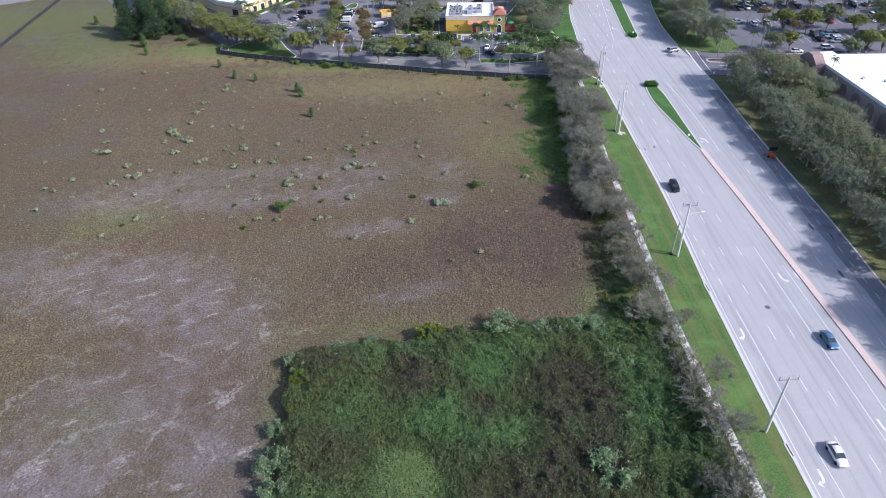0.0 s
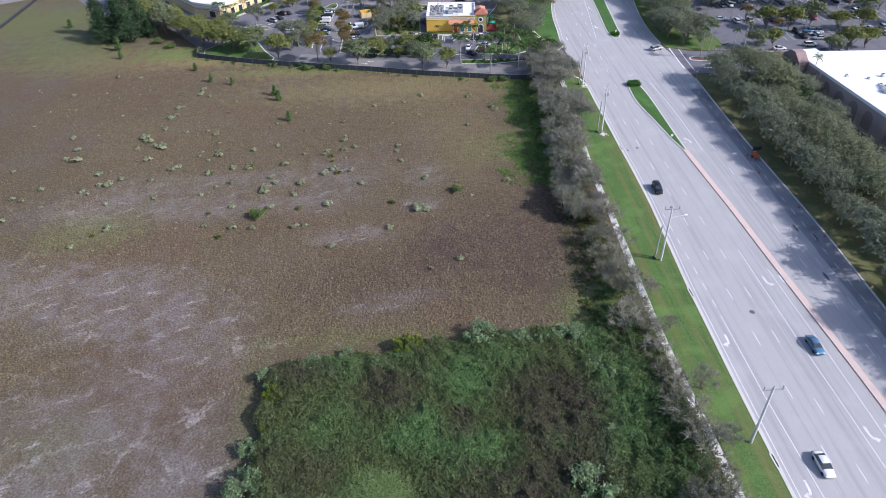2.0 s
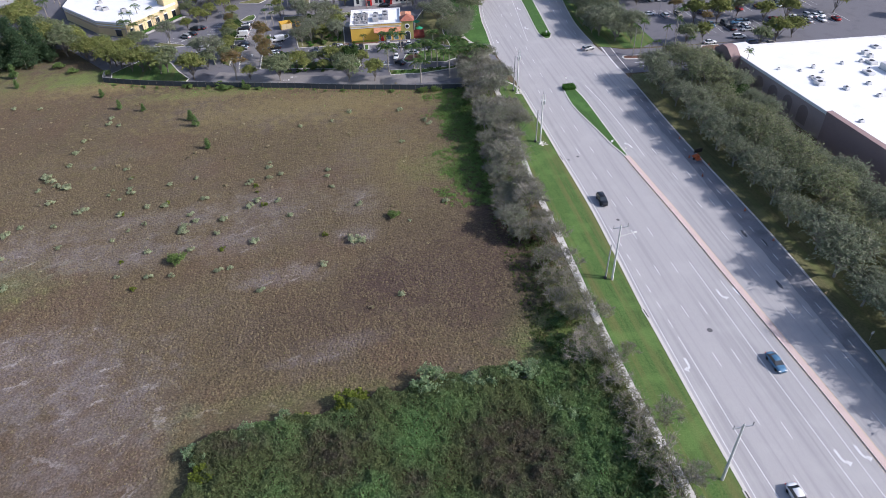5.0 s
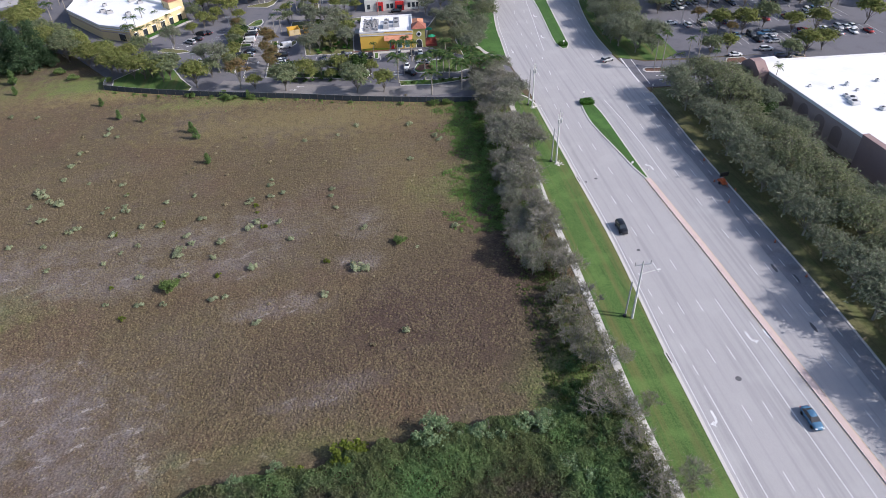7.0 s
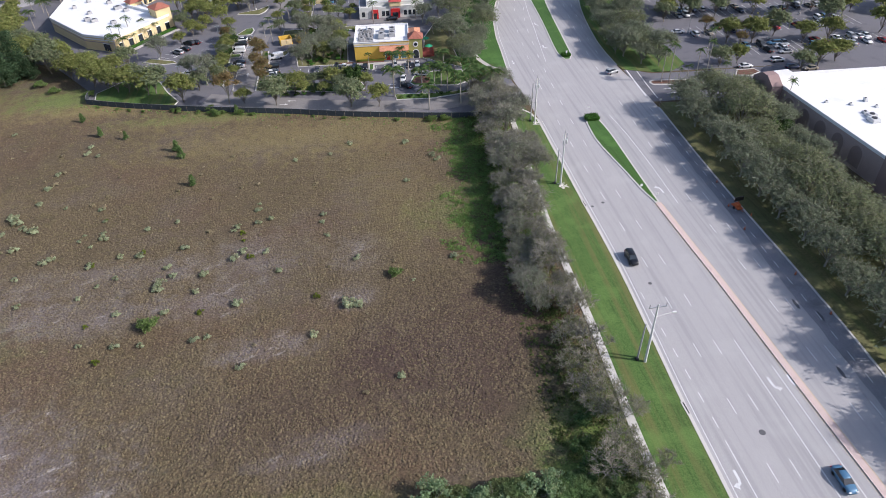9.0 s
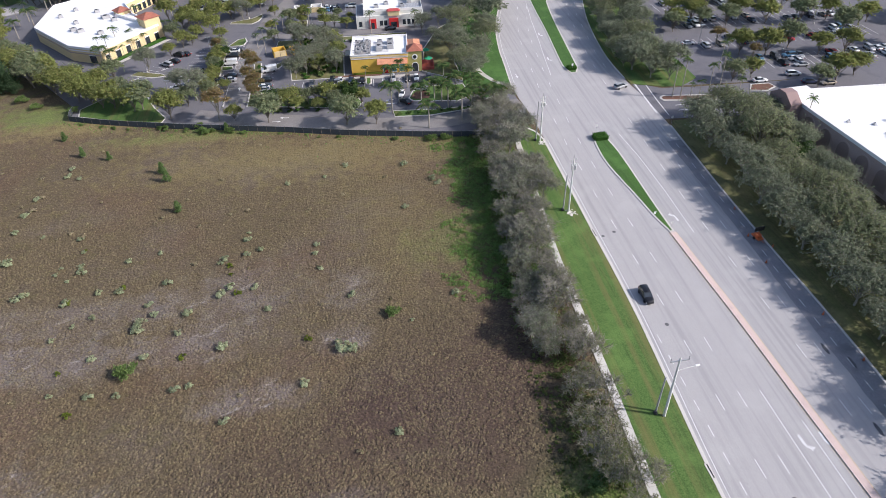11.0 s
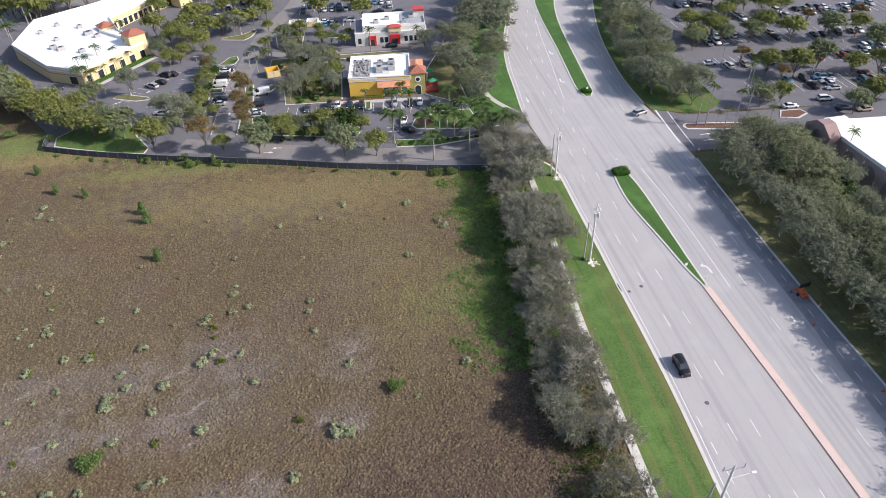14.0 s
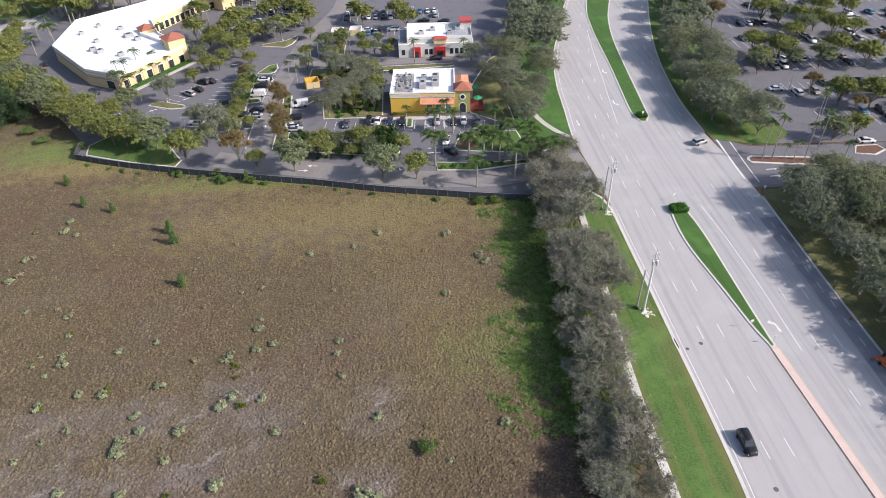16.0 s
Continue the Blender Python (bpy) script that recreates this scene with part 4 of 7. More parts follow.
def spread(protos, spots, group, seed, lo=0.85, hi=1.15):
    """The prototypes stand at the first spots, their copies at the rest."""
    rng = random.Random(seed)
    for i, (x, y, *rest) in enumerate(spots):
        k = rest[0] if rest else 1.0
        s = k * rng.uniform(lo, hi)
        src = protos[i % len(protos)]
        m = pose(x, y, 0.02 + float(field_height(np.array(x), np.array(y))), 0, 0, rng.uniform(0, 360))
        if i < len(protos):
            src.matrix_basis, o = m, src
        else:
            o = copy_thing(src, m)
        o.scale = (s, s, s * rng.uniform(0.92, 1.08))
        if group:
            o["group"] = group
    for src in protos[len(spots):]:
        for c in list(src.children_recursive):
            bpy.data.objects.remove(c)
        bpy.data.objects.remove(src)


rnd = random.Random(11)
# oaks along the wall: grey, thinly leaved, with bare twigs
row = [oak(f"{tone} oak with bare pale twigs beside the sidewalk", 6.8, 4.1, 2.7, M[lf], 20 + i, 12, 300, per, 0.16, 0.15, 0.22, "twig", 5, 0.04, 0.3) for i, (tone, lf, per) in enumerate((("nearly leafless grey", "greyoak", 3), ("thinly leaved grey-green", "oak", 7), ("half-bare grey-green", "greyoak", 5), ("thinly leaved olive-grey", "oak", 8)))]
spots = []
y = 34.0
while y < 232:
    x = at_y([(50.2, 20), (50.7, 93), (54.0, 155), (58.4, 200), (60.5, 232)], y)
    spots.append((x - 4.0 + rnd.uniform(-0.9, 0.9) + max(0, y - 165) * 0.03, y, 0.92 if y < 120 else 1.05))
    if rnd.random() < 0.6 or y > 130:
        spots.append((x - 8.0 + rnd.uniform(-1.0, 1.2), y + 2.3, 0.75 if y < 130 else 0.95))
    if y > 175 and rnd.random() < 0.7:
        spots.append((x + 1.0, y + 1.5, 1.05))
    y += rnd.uniform(5.2, 6.8)
spots += [(at_y([(53.0, 125), (54.0, 155), (58.4, 200)], q) - 9.8 + rnd.uniform(-1.2, 1.2), q, 0.8) for q in (130, 135, 140.5, 146, 152, 158.5, 165)]
spread(row, [q for q in spots if q[1] > 128], "oaks along the sidewalk", 3, 0.72, 1.22)
brush = [oak(f"{tone} leafless tree with tangled twigs over the sidewalk", 5.6, 3.7, 2.8, M["greyoak"], 130 + i, 9, 125, per * 3, 0.15, 0.11, 0.12, "brush_twig", 6, 0.036, 0.9) for i, (tone, per) in enumerate((("pale grey", 1), ("grey-brown", 2), ("ash-grey", 3)))]
near_oaks = []
y = 36.0
while y < 129:
    x = at_y([(50.2, 20), (50.7, 93), (53.0, 130)], y)
    near_oaks.append((x - 3.2 + rnd.uniform(-1.2, 1.0), y, 1.05))
    if rnd.random() < 0.45:
        near_oaks.append((x + 1.9 + rnd.uniform(-0.4, 0.8), y + 2, 0.7))
    if rnd.random() < (0.35 if y < 100 else 0.8):
        near_oaks.append((x - 7.0 + rnd.uniform(-1.0, 1.2), y + 2.6, 0.95))
    y += rnd.uniform(4.2, 6.2)
spread(brush, near_oaks, "oaks along the sidewalk", 36, 0.75, 1.2)
# big oaks east of the avenue
big = [oak(f"broad {tone} oak in the belt beside the avenue", 10.2, 6.3, 4.2, M[lf], 40 + i, 19, 620, 11, 0.225, 0.24, 0.2, "twig", 1, 0.035, 0.5) for i, (tone, lf) in enumerate((("grey-green", "oak"), ("olive-green", "greenoak"), ("pale grey-green", "oak")))]
spots = []
y = 50.0
while y < 204:
    x = at_y([(93, 20), (95.2, 73), (99.2, 120), (101, 160), (103.8, 204)], y)
    spots.append((x + 6.2 + rnd.uniform(-0.9, 0.9), y, 1.02))
    spots.append((x + 16.0 + rnd.uniform(-1.5, 1.5), y + 4, 1.02))
    spots.append((min(x + 24.5, 127.5) + rnd.uniform(-1.5, 1.5), y + 1, 1.0 if y < 120 else 0.85))
    y += 9.0
# the corner beyond the junction, and both sides further on
spots += [(113, 247, 0.85), (112.5, 257, 1.0), (119, 252, 0.95), (115, 267, 1.05), (121.5, 263, 1.0), (117, 278, 1.05), (124, 274, 1.0), (120, 290, 1.05), (127, 287, 1.0), (123, 302, 1.05),
          (130, 300, 1.0), (127, 315, 1.05), (135, 312, 1.0), (132, 328, 1.05), (140, 325, 1.0), (137, 341, 1.05), (145, 338, 1), (143, 356, 1.05), (151, 352, 1), (150, 370, 1), (158, 366, 1), (157, 385, 1), (165, 383, 1)]
spots += [(55, 250, 0.85), (53.5, 259, 0.95), (59.5, 269, 0.95), (52.5, 270, 1.0), (63.5, 279, 1.0), (55, 281, 1.05), (66, 290, 1.0), (58, 292, 1.05), (69.5, 301, 1.0), (62, 304, 1.05), (73.5, 313, 1.0), (65, 316, 1.05), (78, 325, 1.0),
          (67, 329, 1.05), (79, 337, 1.0), (71, 342, 1.0), (84, 349, 1.0), (76, 355, 1.0), (89, 362, 1), (81, 368, 1), (94, 376, 1), (86, 382, 1)]
spots = [(x + 2.6 if 59 < x < 80 and 262 < y < 345 else x - 4.4 if 112 < x < 150 and 246 < y < 360 else x, y, k) for x, y, k in spots]
spots += [(57.5, 257, 0.8), (60.5, 264, 0.8)]
spots += [(108.6, 246.5, 0.75), (109.8, 253, 0.8), (112, 262, 0.9), (107.6, 258, 0.72), (109.6, 270, 0.8), (112.4, 284, 0.85), (116.0, 297, 0.85), (106.9, 250, 0.6), (112.0, 239.6, 0.78), (114.8, 243.4, 0.95), (119.5, 243, 0.9), (117.0, 236.8, 0.6)]
spread(big, [s for s in spots if s[1] < 300], "broad oaks beside the avenue", 4, 0.78, 1.15)
far = [oak("broad grey-green oak far along the avenue", 10.4, 6.4, 4.2, M["oak"], 46, 17, 380, 8, 0.42, 0.26, 0.2, "twig", 1, 0.05, 0.5)]
spread(far, [s for s in spots if s[1] >= 300], "broad oaks beside the avenue", 44, 0.9, 1.12)
# trees of the parking lots
lot = [oak(f"round {tone} shade tree in the parking lot", 7.0, 3.5, 3.1, M[lf], 60 + i, 15, 440, 12, 0.235, 0.14, 0.13, "bark", 1, 0.022, 0.15, "shade_tree") for i, (tone, lf) in enumerate((("olive-green", "lotleaf"), ("grey-green", "lotgrey"), ("yellowish olive", "lotleaf")))]
K = 1.3
lot_spots = [(-96, 288.3), (-89, 285.2), (-105.7, 304.9), (-78.9, 272.2), (-96.4, 299), (-73.6, 273.3), (-64.6, 270.1), (-62.1, 279.1), (-65.3, 261.4), (-57.5, 256.5), (-48.5, 253.5), (-38.8, 245.0, 0.95), (-19.5, 239.6, 0.65), (-9.6, 236.0, 0.95),
             (-27.8, 281.8, 0.8), (-29.8, 262.5, 0.7), (-34.8, 252.9, 0.9), (-42.7, 304.2, 0.8), (-28.5, 301.9, 0.8), (-38.7, 321.4), (-44.0, 330.7), (-33.6, 328.9), (-23, 324.3), (-18.5, 318.1, 0.8), (-27.2, 346.0), (-11.1, 328, 0.8),
             (-83, 279), (-101, 296), (-70, 264, 0.9), (-52, 262, 0.7), (-112, 312), (-118, 320), (13.2, 229.4, 1.05), (21.7, 227.8, 0.95), (-3.7, 243.5, 0.7), (2.3, 245.8, 0.7), (8.4, 244.5, 0.7), (5.4, 334.2, 0.9), (11.8, 335, 0.9), (26.5, 333, 0.9), (13.2, 309, 0.6),
             (142.6, 291.5), (136.5, 275.4), (140.0, 281, 0.8), (160.9, 299.2), (167, 303), (175.8, 299.5), (185, 300.8), (158.5, 277), (165.6, 281), (173, 275), (148.4, 278.1), (148.8, 250.3), (157, 247.8), (135.6, 231.2, 0.8), (143, 232.5, 0.8), (160.2, 320.1), (165, 316.2),
             (192.4, 317.8), (183.2, 319.3), (168, 252.2), (174.1, 244), (184.1, 243.7), (158.6, 221, 0.9), (167, 224.2), (175, 226.5), (186, 273.3), (197, 273.4), (205, 265.5), (147, 283.2), (192.5, 258), (206, 246)]
for i in range(34):
    lot_spots.append((rnd.uniform(-66, -8), rnd.uniform(340, 425), rnd.uniform(0.8, 1.05)))
for i in range(46):
    x, y = rnd.uniform(150, 300), rnd.uniform(300, 430)
    lot_spots.append((x + 10, y, rnd.uniform(0.8, 1.1)))
for i in range(22):
    lot_spots.append((rnd.uniform(205, 300), rnd.uniform(232, 300), rnd.uniform(0.8, 1.1)))
lot_spots += [(-28.4, 258 + 6.5 * i, 0.62) for i in range(7)] + [(-46 + 6.4 * i, 297 + 9 * i, 0.6) for i in range(2)] + [(-20 + 6 * i, 311 + 11 * i, 0.7) for i in range(2)]
lot_spots += [(-52, 336), (-31, 337), (-16, 340), (-58, 268, 0.7), (-90, 292, 0.9), (-84, 287, 0.8), (-5, 318, 0.6), (-3, 303, 0.7)]
lot_spots += [(-6.5, 242.5, 0.62), (-1, 241.5, 0.66), (5.5, 240.8, 0.62), (11, 240.6, 0.7), (13, 246.8, 0.6), (-2, 247.5, 0.6), (4.5, 248, 0.55), (18.5, 240.8, 0.6), (6.5, 270.5, 0.8), (11.5, 276, 0.8), (12, 290.5, 0.8), (17, 300, 0.6), (-24, 262, 0.5)]
lot_spots = [s for s in lot_spots if not (-34 < s[0] < 24 and 297 < s[1] < 353)]
lot_spots += [(-3.2, 317.4, 0.85), (2.3, 320.1, 0.7), (-10.3, 312, 0.6), (-9.2, 300.5, 0.6), (-21.2, 334), (-27, 331.5, 0.9), (-31.6, 326.4), (-32.4, 315.8, 0.9), (-29, 308, 0.7), (-16, 340, 0.8), (-12.9, 351.2), (7.4, 349.4, 0.9), (-9.7, 329.9, 0.5), (9.2, 322.5, 0.5), (15.4, 321.3, 0.5), (20.1, 318.6, 0.45),
              (23.1, 346.4, 0.8), (-118, 376, 1.2), (-111.5, 372.6, 1.2), (-104, 366, 1.2), (-132.6, 383.7, 1.2), (-102.6, 378, 1.2), (-124, 388, 1.2), (-95, 384, 1.1), (-119, 341, 0.9), (-121, 351, 0.8)]
lot_spots += [(-10.9, 344.5, 0.95), (10.3, 311.7, 0.6), (13.7, 311.2, 0.6), (18.1, 308.4, 0.6), (13.1, 278.8, 0.75), (25.2, 348.1, 0.9), (10.2, 342.1, 0.9), (-17, 356.1, 0.9), (-3.4, 313, 0.55), (-0.4, 309.8, 0.5), (1.4, 317.5, 0.5), (-27.8, 352.6, 0.9), (-34.6, 350.5, 0.9), (-40.5, 337.1, 0.9), (-45.4, 326.4, 0.75), (-47.4, 314.9, 0.7), (-38.1, 310.9, 0.7)]
lot_spots += [(-110.3, 311.3, 0.95), (-102, 299.9, 1.05), (-101, 289.1, 1.1), (-95.3, 290.3, 1.05), (-87.7, 279.2, 1), (-86.2, 286.8, 0.9), (-77.2, 272, 1.05), (-73.9, 277.1, 0.85), (-68, 265.2, 1.05), (-61.1, 257.4, 1), (-55.1, 257.5, 0.9), (-50.8, 252.7, 0.9), (-110.6, 322.7, 0.9), (-117.8, 329.1, 0.9), (-98.1, 303.7, 0.7)]
lot_spots += [(-135.1, 380, 1.2), (-127.1, 376.4, 1.2), (-121, 378.3, 1.2), (-113.5, 371.3, 1.3), (-109.8, 374.8, 1.2), (-102.3, 366.5, 1.2), (-98, 371.4, 1.1), (-92.3, 372.5, 1.1), (-130.4, 366, 1.1), (-109.9, 382.2, 1.2), (-103.1, 382.5, 1.2), (-86.6, 376.6, 1), (-116.6, 334.4, 1)]
lot_spots = [(a, b, K * (c[0] if c else 1.0)) for a, b, *c in lot_spots]
spread(lot, [s for s in lot_spots if s[0] < 205 and s[1] < 322], "shade trees of the parking lots", 5)
far = [oak("round olive-green shade tree far off in the lot", 7.0, 3.5, 3.1, M["lotleaf"], 63, 13, 220, 10, 0.37, 0.14, 0.15, "bark", 1, 0.03, 0.15, "shade_tree")]
spread(far, [s for s in lot_spots if not (s[0] < 205 and s[1] < 322)], "shade trees of the parking lots", 55)
rusty = [oak("rusty brown half-bare tree in a parking island", 7.4, 2.7, 3.3, M["rust"], 70, 12, 320, 13, 0.18, 0.14, 0.2, "greybark", 2, 0.025, 0.9, "cypress_tree")]
spread(rusty, [(-24.3, 240.6, 1.4), (-13.9, 249.2, 1.05), (-13.8, 257, 1.1), (-14.8, 269.9, 1.0), (-29.0, 295.0, 0.8), (144.6, 258.6, 1.0), (136, 330, 1.3), (150, 244, 0.9), (186, 286, 1.1), (205, 284, 1.2), (139, 316, 1.4), (-16.5, 274.3, 1.15), (-16.3, 261.9, 1.1), (-15.2, 254.8, 0.9)], "rusty trees", 6)
greens = [tree("evergreen_tree", "dense dark green tree beside the parking bays", "tree", 7.0, 3.0, 2.7, M["deep"], 3600, 0.28, 76, 12, 0.15, 0.2, 6)]
spread(greens, [(15.2, 242.0, 1.25), (-8.5, 247.6, 1.0), (125.2, 180.5, 1.45), (-27.5, 276, 0.8), (-26.5, 290, 0.8), (-6.0, 244, 0.8), (-96, 281, 0.9)], "dark evergreen trees", 7)
bare = [oak("leafless grey-brown tree beside the restaurant", 7.5, 3.6, 3.0, M["oak"], 80, 13, 300, 11, 0.17, 0.15, 0.2, "twig", 3, 0.03, 0.5, "sparse_tree")]
spread(bare, [(6.2, 276.5, 1.2), (2, 269.2, 1.1), (12, 267.5, 0.9), (-1.3, 265.9, 1.0), (9, 289, 1.0), (8, 281, 1.2), (3.5, 274, 1.1), (-3.5, 270, 0.8), (12.5, 284, 1.1), (-0.2, 296, 1.0), (-1.6, 299.5, 0.9), (5, 298, 0.9), (46, 297, 1.0), (-32.5, 256.5, 1.2), (-51.5, 283, 1.1), (-38, 262, 1.0), (48, 284, 1.0)]
       + [(-22.2, 328.8, 1), (0.6, 292.1, 1), (8.8, 287.7, 1.2), (53.3, 302.1, 1.1), (3.5, 297.8, 0.9), (-0.2, 279.6, 1), (11.9, 294.5, 0.8), (-26.2, 336.5, 0.9)], "bare trees near the restaurant", 8)


def conifer(h, r, seed, leaf="pine"):
    rng = np.random.default_rng(seed)
    root = tagged(new("australian_pine"), "tall feathery dark green pine at the field edge", "tree")
    part("trunk", tubed([(0, 0, -0.1), (0.1, 0, h * 0.5), (0, 0.1, h)], [0.28, 0.2, 0.03], 7), M["bark"], root)
    b, pts = bmesh.new(), []
    for i in range(90):
        z = h * rng.uniform(0.04, 0.97)
        a = rng.uniform(0, 2 * np.pi)
        reach = r * (1.02 - z / h) ** 0.75 * rng.uniform(0.6, 1.15)
        end = np.array([math.cos(a) * reach, math.sin(a) * reach, z + reach * 0.35])
        tube(b, [(0, 0, z), tuple(end)], [0.05, 0.01], 3)
        k = int(40 + 80 * reach / r)
        t = rng.uniform(0.2, 1.1, k)[:, None]
        pts.append(np.array([0, 0, z]) + (end - np.array([0, 0, z])) * t + rng.normal(size=(k, 3)) * (0.14 * r * np.array([1, 1, 0.7])))
    part("branchwork", b, M["bark"], root)
    v, f = leaf_mesh(np.concatenate(pts)[:: 1 if r > 2 else 2], 0.22 if r > 2 else 0.11, seed, 0.1, 3.0)
    c = new("crown", mesh_np("crown", v, f, M[leaf]))
    c.parent = root
    return root


pines = [conifer(14.5, 4.6, 5)]
spread(pines, [(-100, 271, 1.1), (-104, 277, 1.05), (-97, 278, 1.0), (-109, 272, 0.95), (-113, 280, 1.0), (-93, 276, 0.6)], "feathery pines at the field edge", 9)
saplings = [conifer(3.3, 0.95, 8, "sapling")]
for c in saplings:
    tagged(c, "young feathery green pine sapling in the field", "sapling")
spread(saplings, [(-30, 193.3, 0.95), (-34.7, 208.2, 1.15), (-36.5, 212.6, 1.05), (-52.1, 223.1, 0.8), (-59.8, 226.5, 0.85), (-67.4, 237.5, 0.9), (-98, 253, 0.9), (-101.3, 262.1, 1.5), (-21.5, 233, 0.8), (-130, 292, 1.3)], "pine saplings in the field", 10, 0.9, 1.1)


def palm(h, n, reach, royal, seed):
    rng = np.random.default_rng(seed)
    root = tagged(new("palm_tree"), "tall palm with a pale trunk and drooping fronds" if royal else "sabal palm with a small round head", "palm")
    part("trunk", tubed([(0, 0, -0.1), (0.05, 0, h * 0.4), (0, 0.05, h)], [0.24, 0.2, 0.13] if royal else [0.17, 0.13, 0.11], 6), M["palmbark"], root)
    for i in range(n):
        a, up = 2 * math.pi * i / n + rng.uniform(-0.2, 0.2), rng.uniform(0.0, 1.35) if royal else rng.uniform(-0.5, 1.7)
        b = bmesh.new()
        R = reach * rng.uniform(0.85, 1.1)
        radial, across = Vector((math.cos(a), math.sin(a), 0)), Vector((-math.sin(a), math.cos(a), 0))

        def rib(t):
            return radial * (R * t) + Vector((0, 0, h + R * (up * t * 0.85 - t * t * (0.5 + 0.42 * up))))

        tube(b, [rib(k / 4) for k in range(5)], [0.04, 0.035, 0.03, 0.02, 0.01], 3)
        for k in range(1, 13):
            t = k / 12.5
            w = reach * 0.24 * (math.sin(math.pi * min(1, t * 0.8 + 0.15)) + 0.08)
            for s in (-1, 1):
                c, e = rib(t), rib(min(1.05, t + 0.09)) + across * (s * w) + Vector((0, 0, -w * rng.uniform(0.2, 0.6)))
                m2 = (c + e) / 2 + Vector((0, 0, w * 0.12))
                q = radial * (reach * 0.035)
                b.faces.new([b.verts.new(v) for v in (c - q, m2 - q, e, m2 + q, c + q)])
        part("frond", b, M["palm"], root)
    return root


royals = [palm(8.2, 20, 3.3, True, 1), palm(7.4, 19, 3.1, True, 2)]
spread(royals, [(27.2, 233.5, 1.1), (36.5, 222.0, 1.1), (36, 233.0, 1.05), (46.7, 224.5, 1.1), (52.5, 231.1, 1.1), (56.5, 225.6, 1.1), (29, 250.4, 1.0), (43, 238, 1.0), (47.5, 239, 1.05), (53, 237, 1.05), (16.2, 246.4, 0.5), (46, 251, 0.9), (40.5, 236.5, 1.0), (50, 226.5, 1.05), (44, 232, 1.0), (34, 250.5, 0.9), (-68.3, 292.6, 0.8), (-65.2, 292.9, 0.72),
                (33, 262.5, 0.6), (21.5, 262, 0.45), (-104, 338, 1.1), (-108, 330, 0.9)], "tall palms by the plaza entrance", 12, 0.92, 1.08)
sabals = [palm(6.2, 12, 1.55, False, 3)]
talls = [palm(10.5, 13, 1.75, False, 4)]
for c in talls:
    tagged(c, "slim tall sabal palm with a round fan-leaf head", "palm")
spread(talls, [(112.2, 224.3, 1.0), (114.6, 223.8, 1.15), (122.6, 222.2, 0.95), (129.1, 227, 0.98), (136.8, 195.6, 0.95), (128.5, 216, 0.8), (140, 244, 0.8), (136, 240, 0.85), (-66, 295, 0.85), (-69.5, 297.5, 0.8)], "tall palms at the junction", 33, 0.95, 1.05)
sab = [(117.6, 223.4, 0.75), (120.2, 222.9, 0.85), 
       (-12, 290, 1), (-15, 296, 1), (-8, 305, 1.1), (-13, 300, 1), (-6, 312, 1), (4, 314, 1), (10, 313, 1), (27, 301, 1.2), (44, 303, 1.1), (-62, 312, 1), (-66, 307, 1.2), (-58, 318, 1.1), (-54, 322, 1.1), (-64.5, 297.5, 0.8), (-62.5, 299.5, 0.75), (-60.2, 303.5, 0.8), (-58.6, 305, 0.75), (-56.4, 308.8, 0.8), (-51.4, 318.5, 0.8), (-49.8, 321, 0.8), (-63, 332, 1.2), (-52, 342, 1.2), (-50, 350, 1.2),
       (-100, 352, 1.2), (-110, 350, 1.3), (-106, 362, 1.3), (-112, 345, 1.1), (46, 246, 0.8), (30, 240, 0.9)]
spread(sabals, sab, "small palms in the plantings", 13, 0.9, 1.1)


# ---- shrubs ----
def shrub(name, label, r, h, leaf, n, size, seed, lobes=7, stems=True):
    rng = np.random.default_rng(seed)
    if not stems:
        pts = crown_points(rng, n, r, h * 0.45, h * 0.52, lobes)
        pts[:, 2] = np.maximum(pts[:, 2], 0.05)
        v, f = leaf_mesh(pts, size, seed, 0.4, 1.5, pts - np.array([0, 0, h * 0.2]))
        return tagged(new(name, mesh_np(name, v, f, leaf)), label, "shrub")
    root = tagged(new(name), label, "shrub")
    b = bmesh.new()
    for i in range(6 if n > 800 else 1):
        a = rng.uniform(0, 6.28)
        tube(b, [(0, 0, -0.05), (math.cos(a) * r * 0.3, math.sin(a) * r * 0.3, h * 0.5), (math.cos(a) * r * 0.7, math.sin(a) * r * 0.7, h * 0.85)], [0.04, 0.03, 0.01], 4)
    part("stem", b, M["bark"], root)
    pts = crown_points(rng, n, r, h * 0.45, h * 0.52, lobes)
    pts[:, 2] = np.maximum(pts[:, 2], 0.05)
    v, f = leaf_mesh(pts, size, seed)
    c = new("foliage", mesh_np("foliage", v, f, leaf))
    c.parent = root
    return root


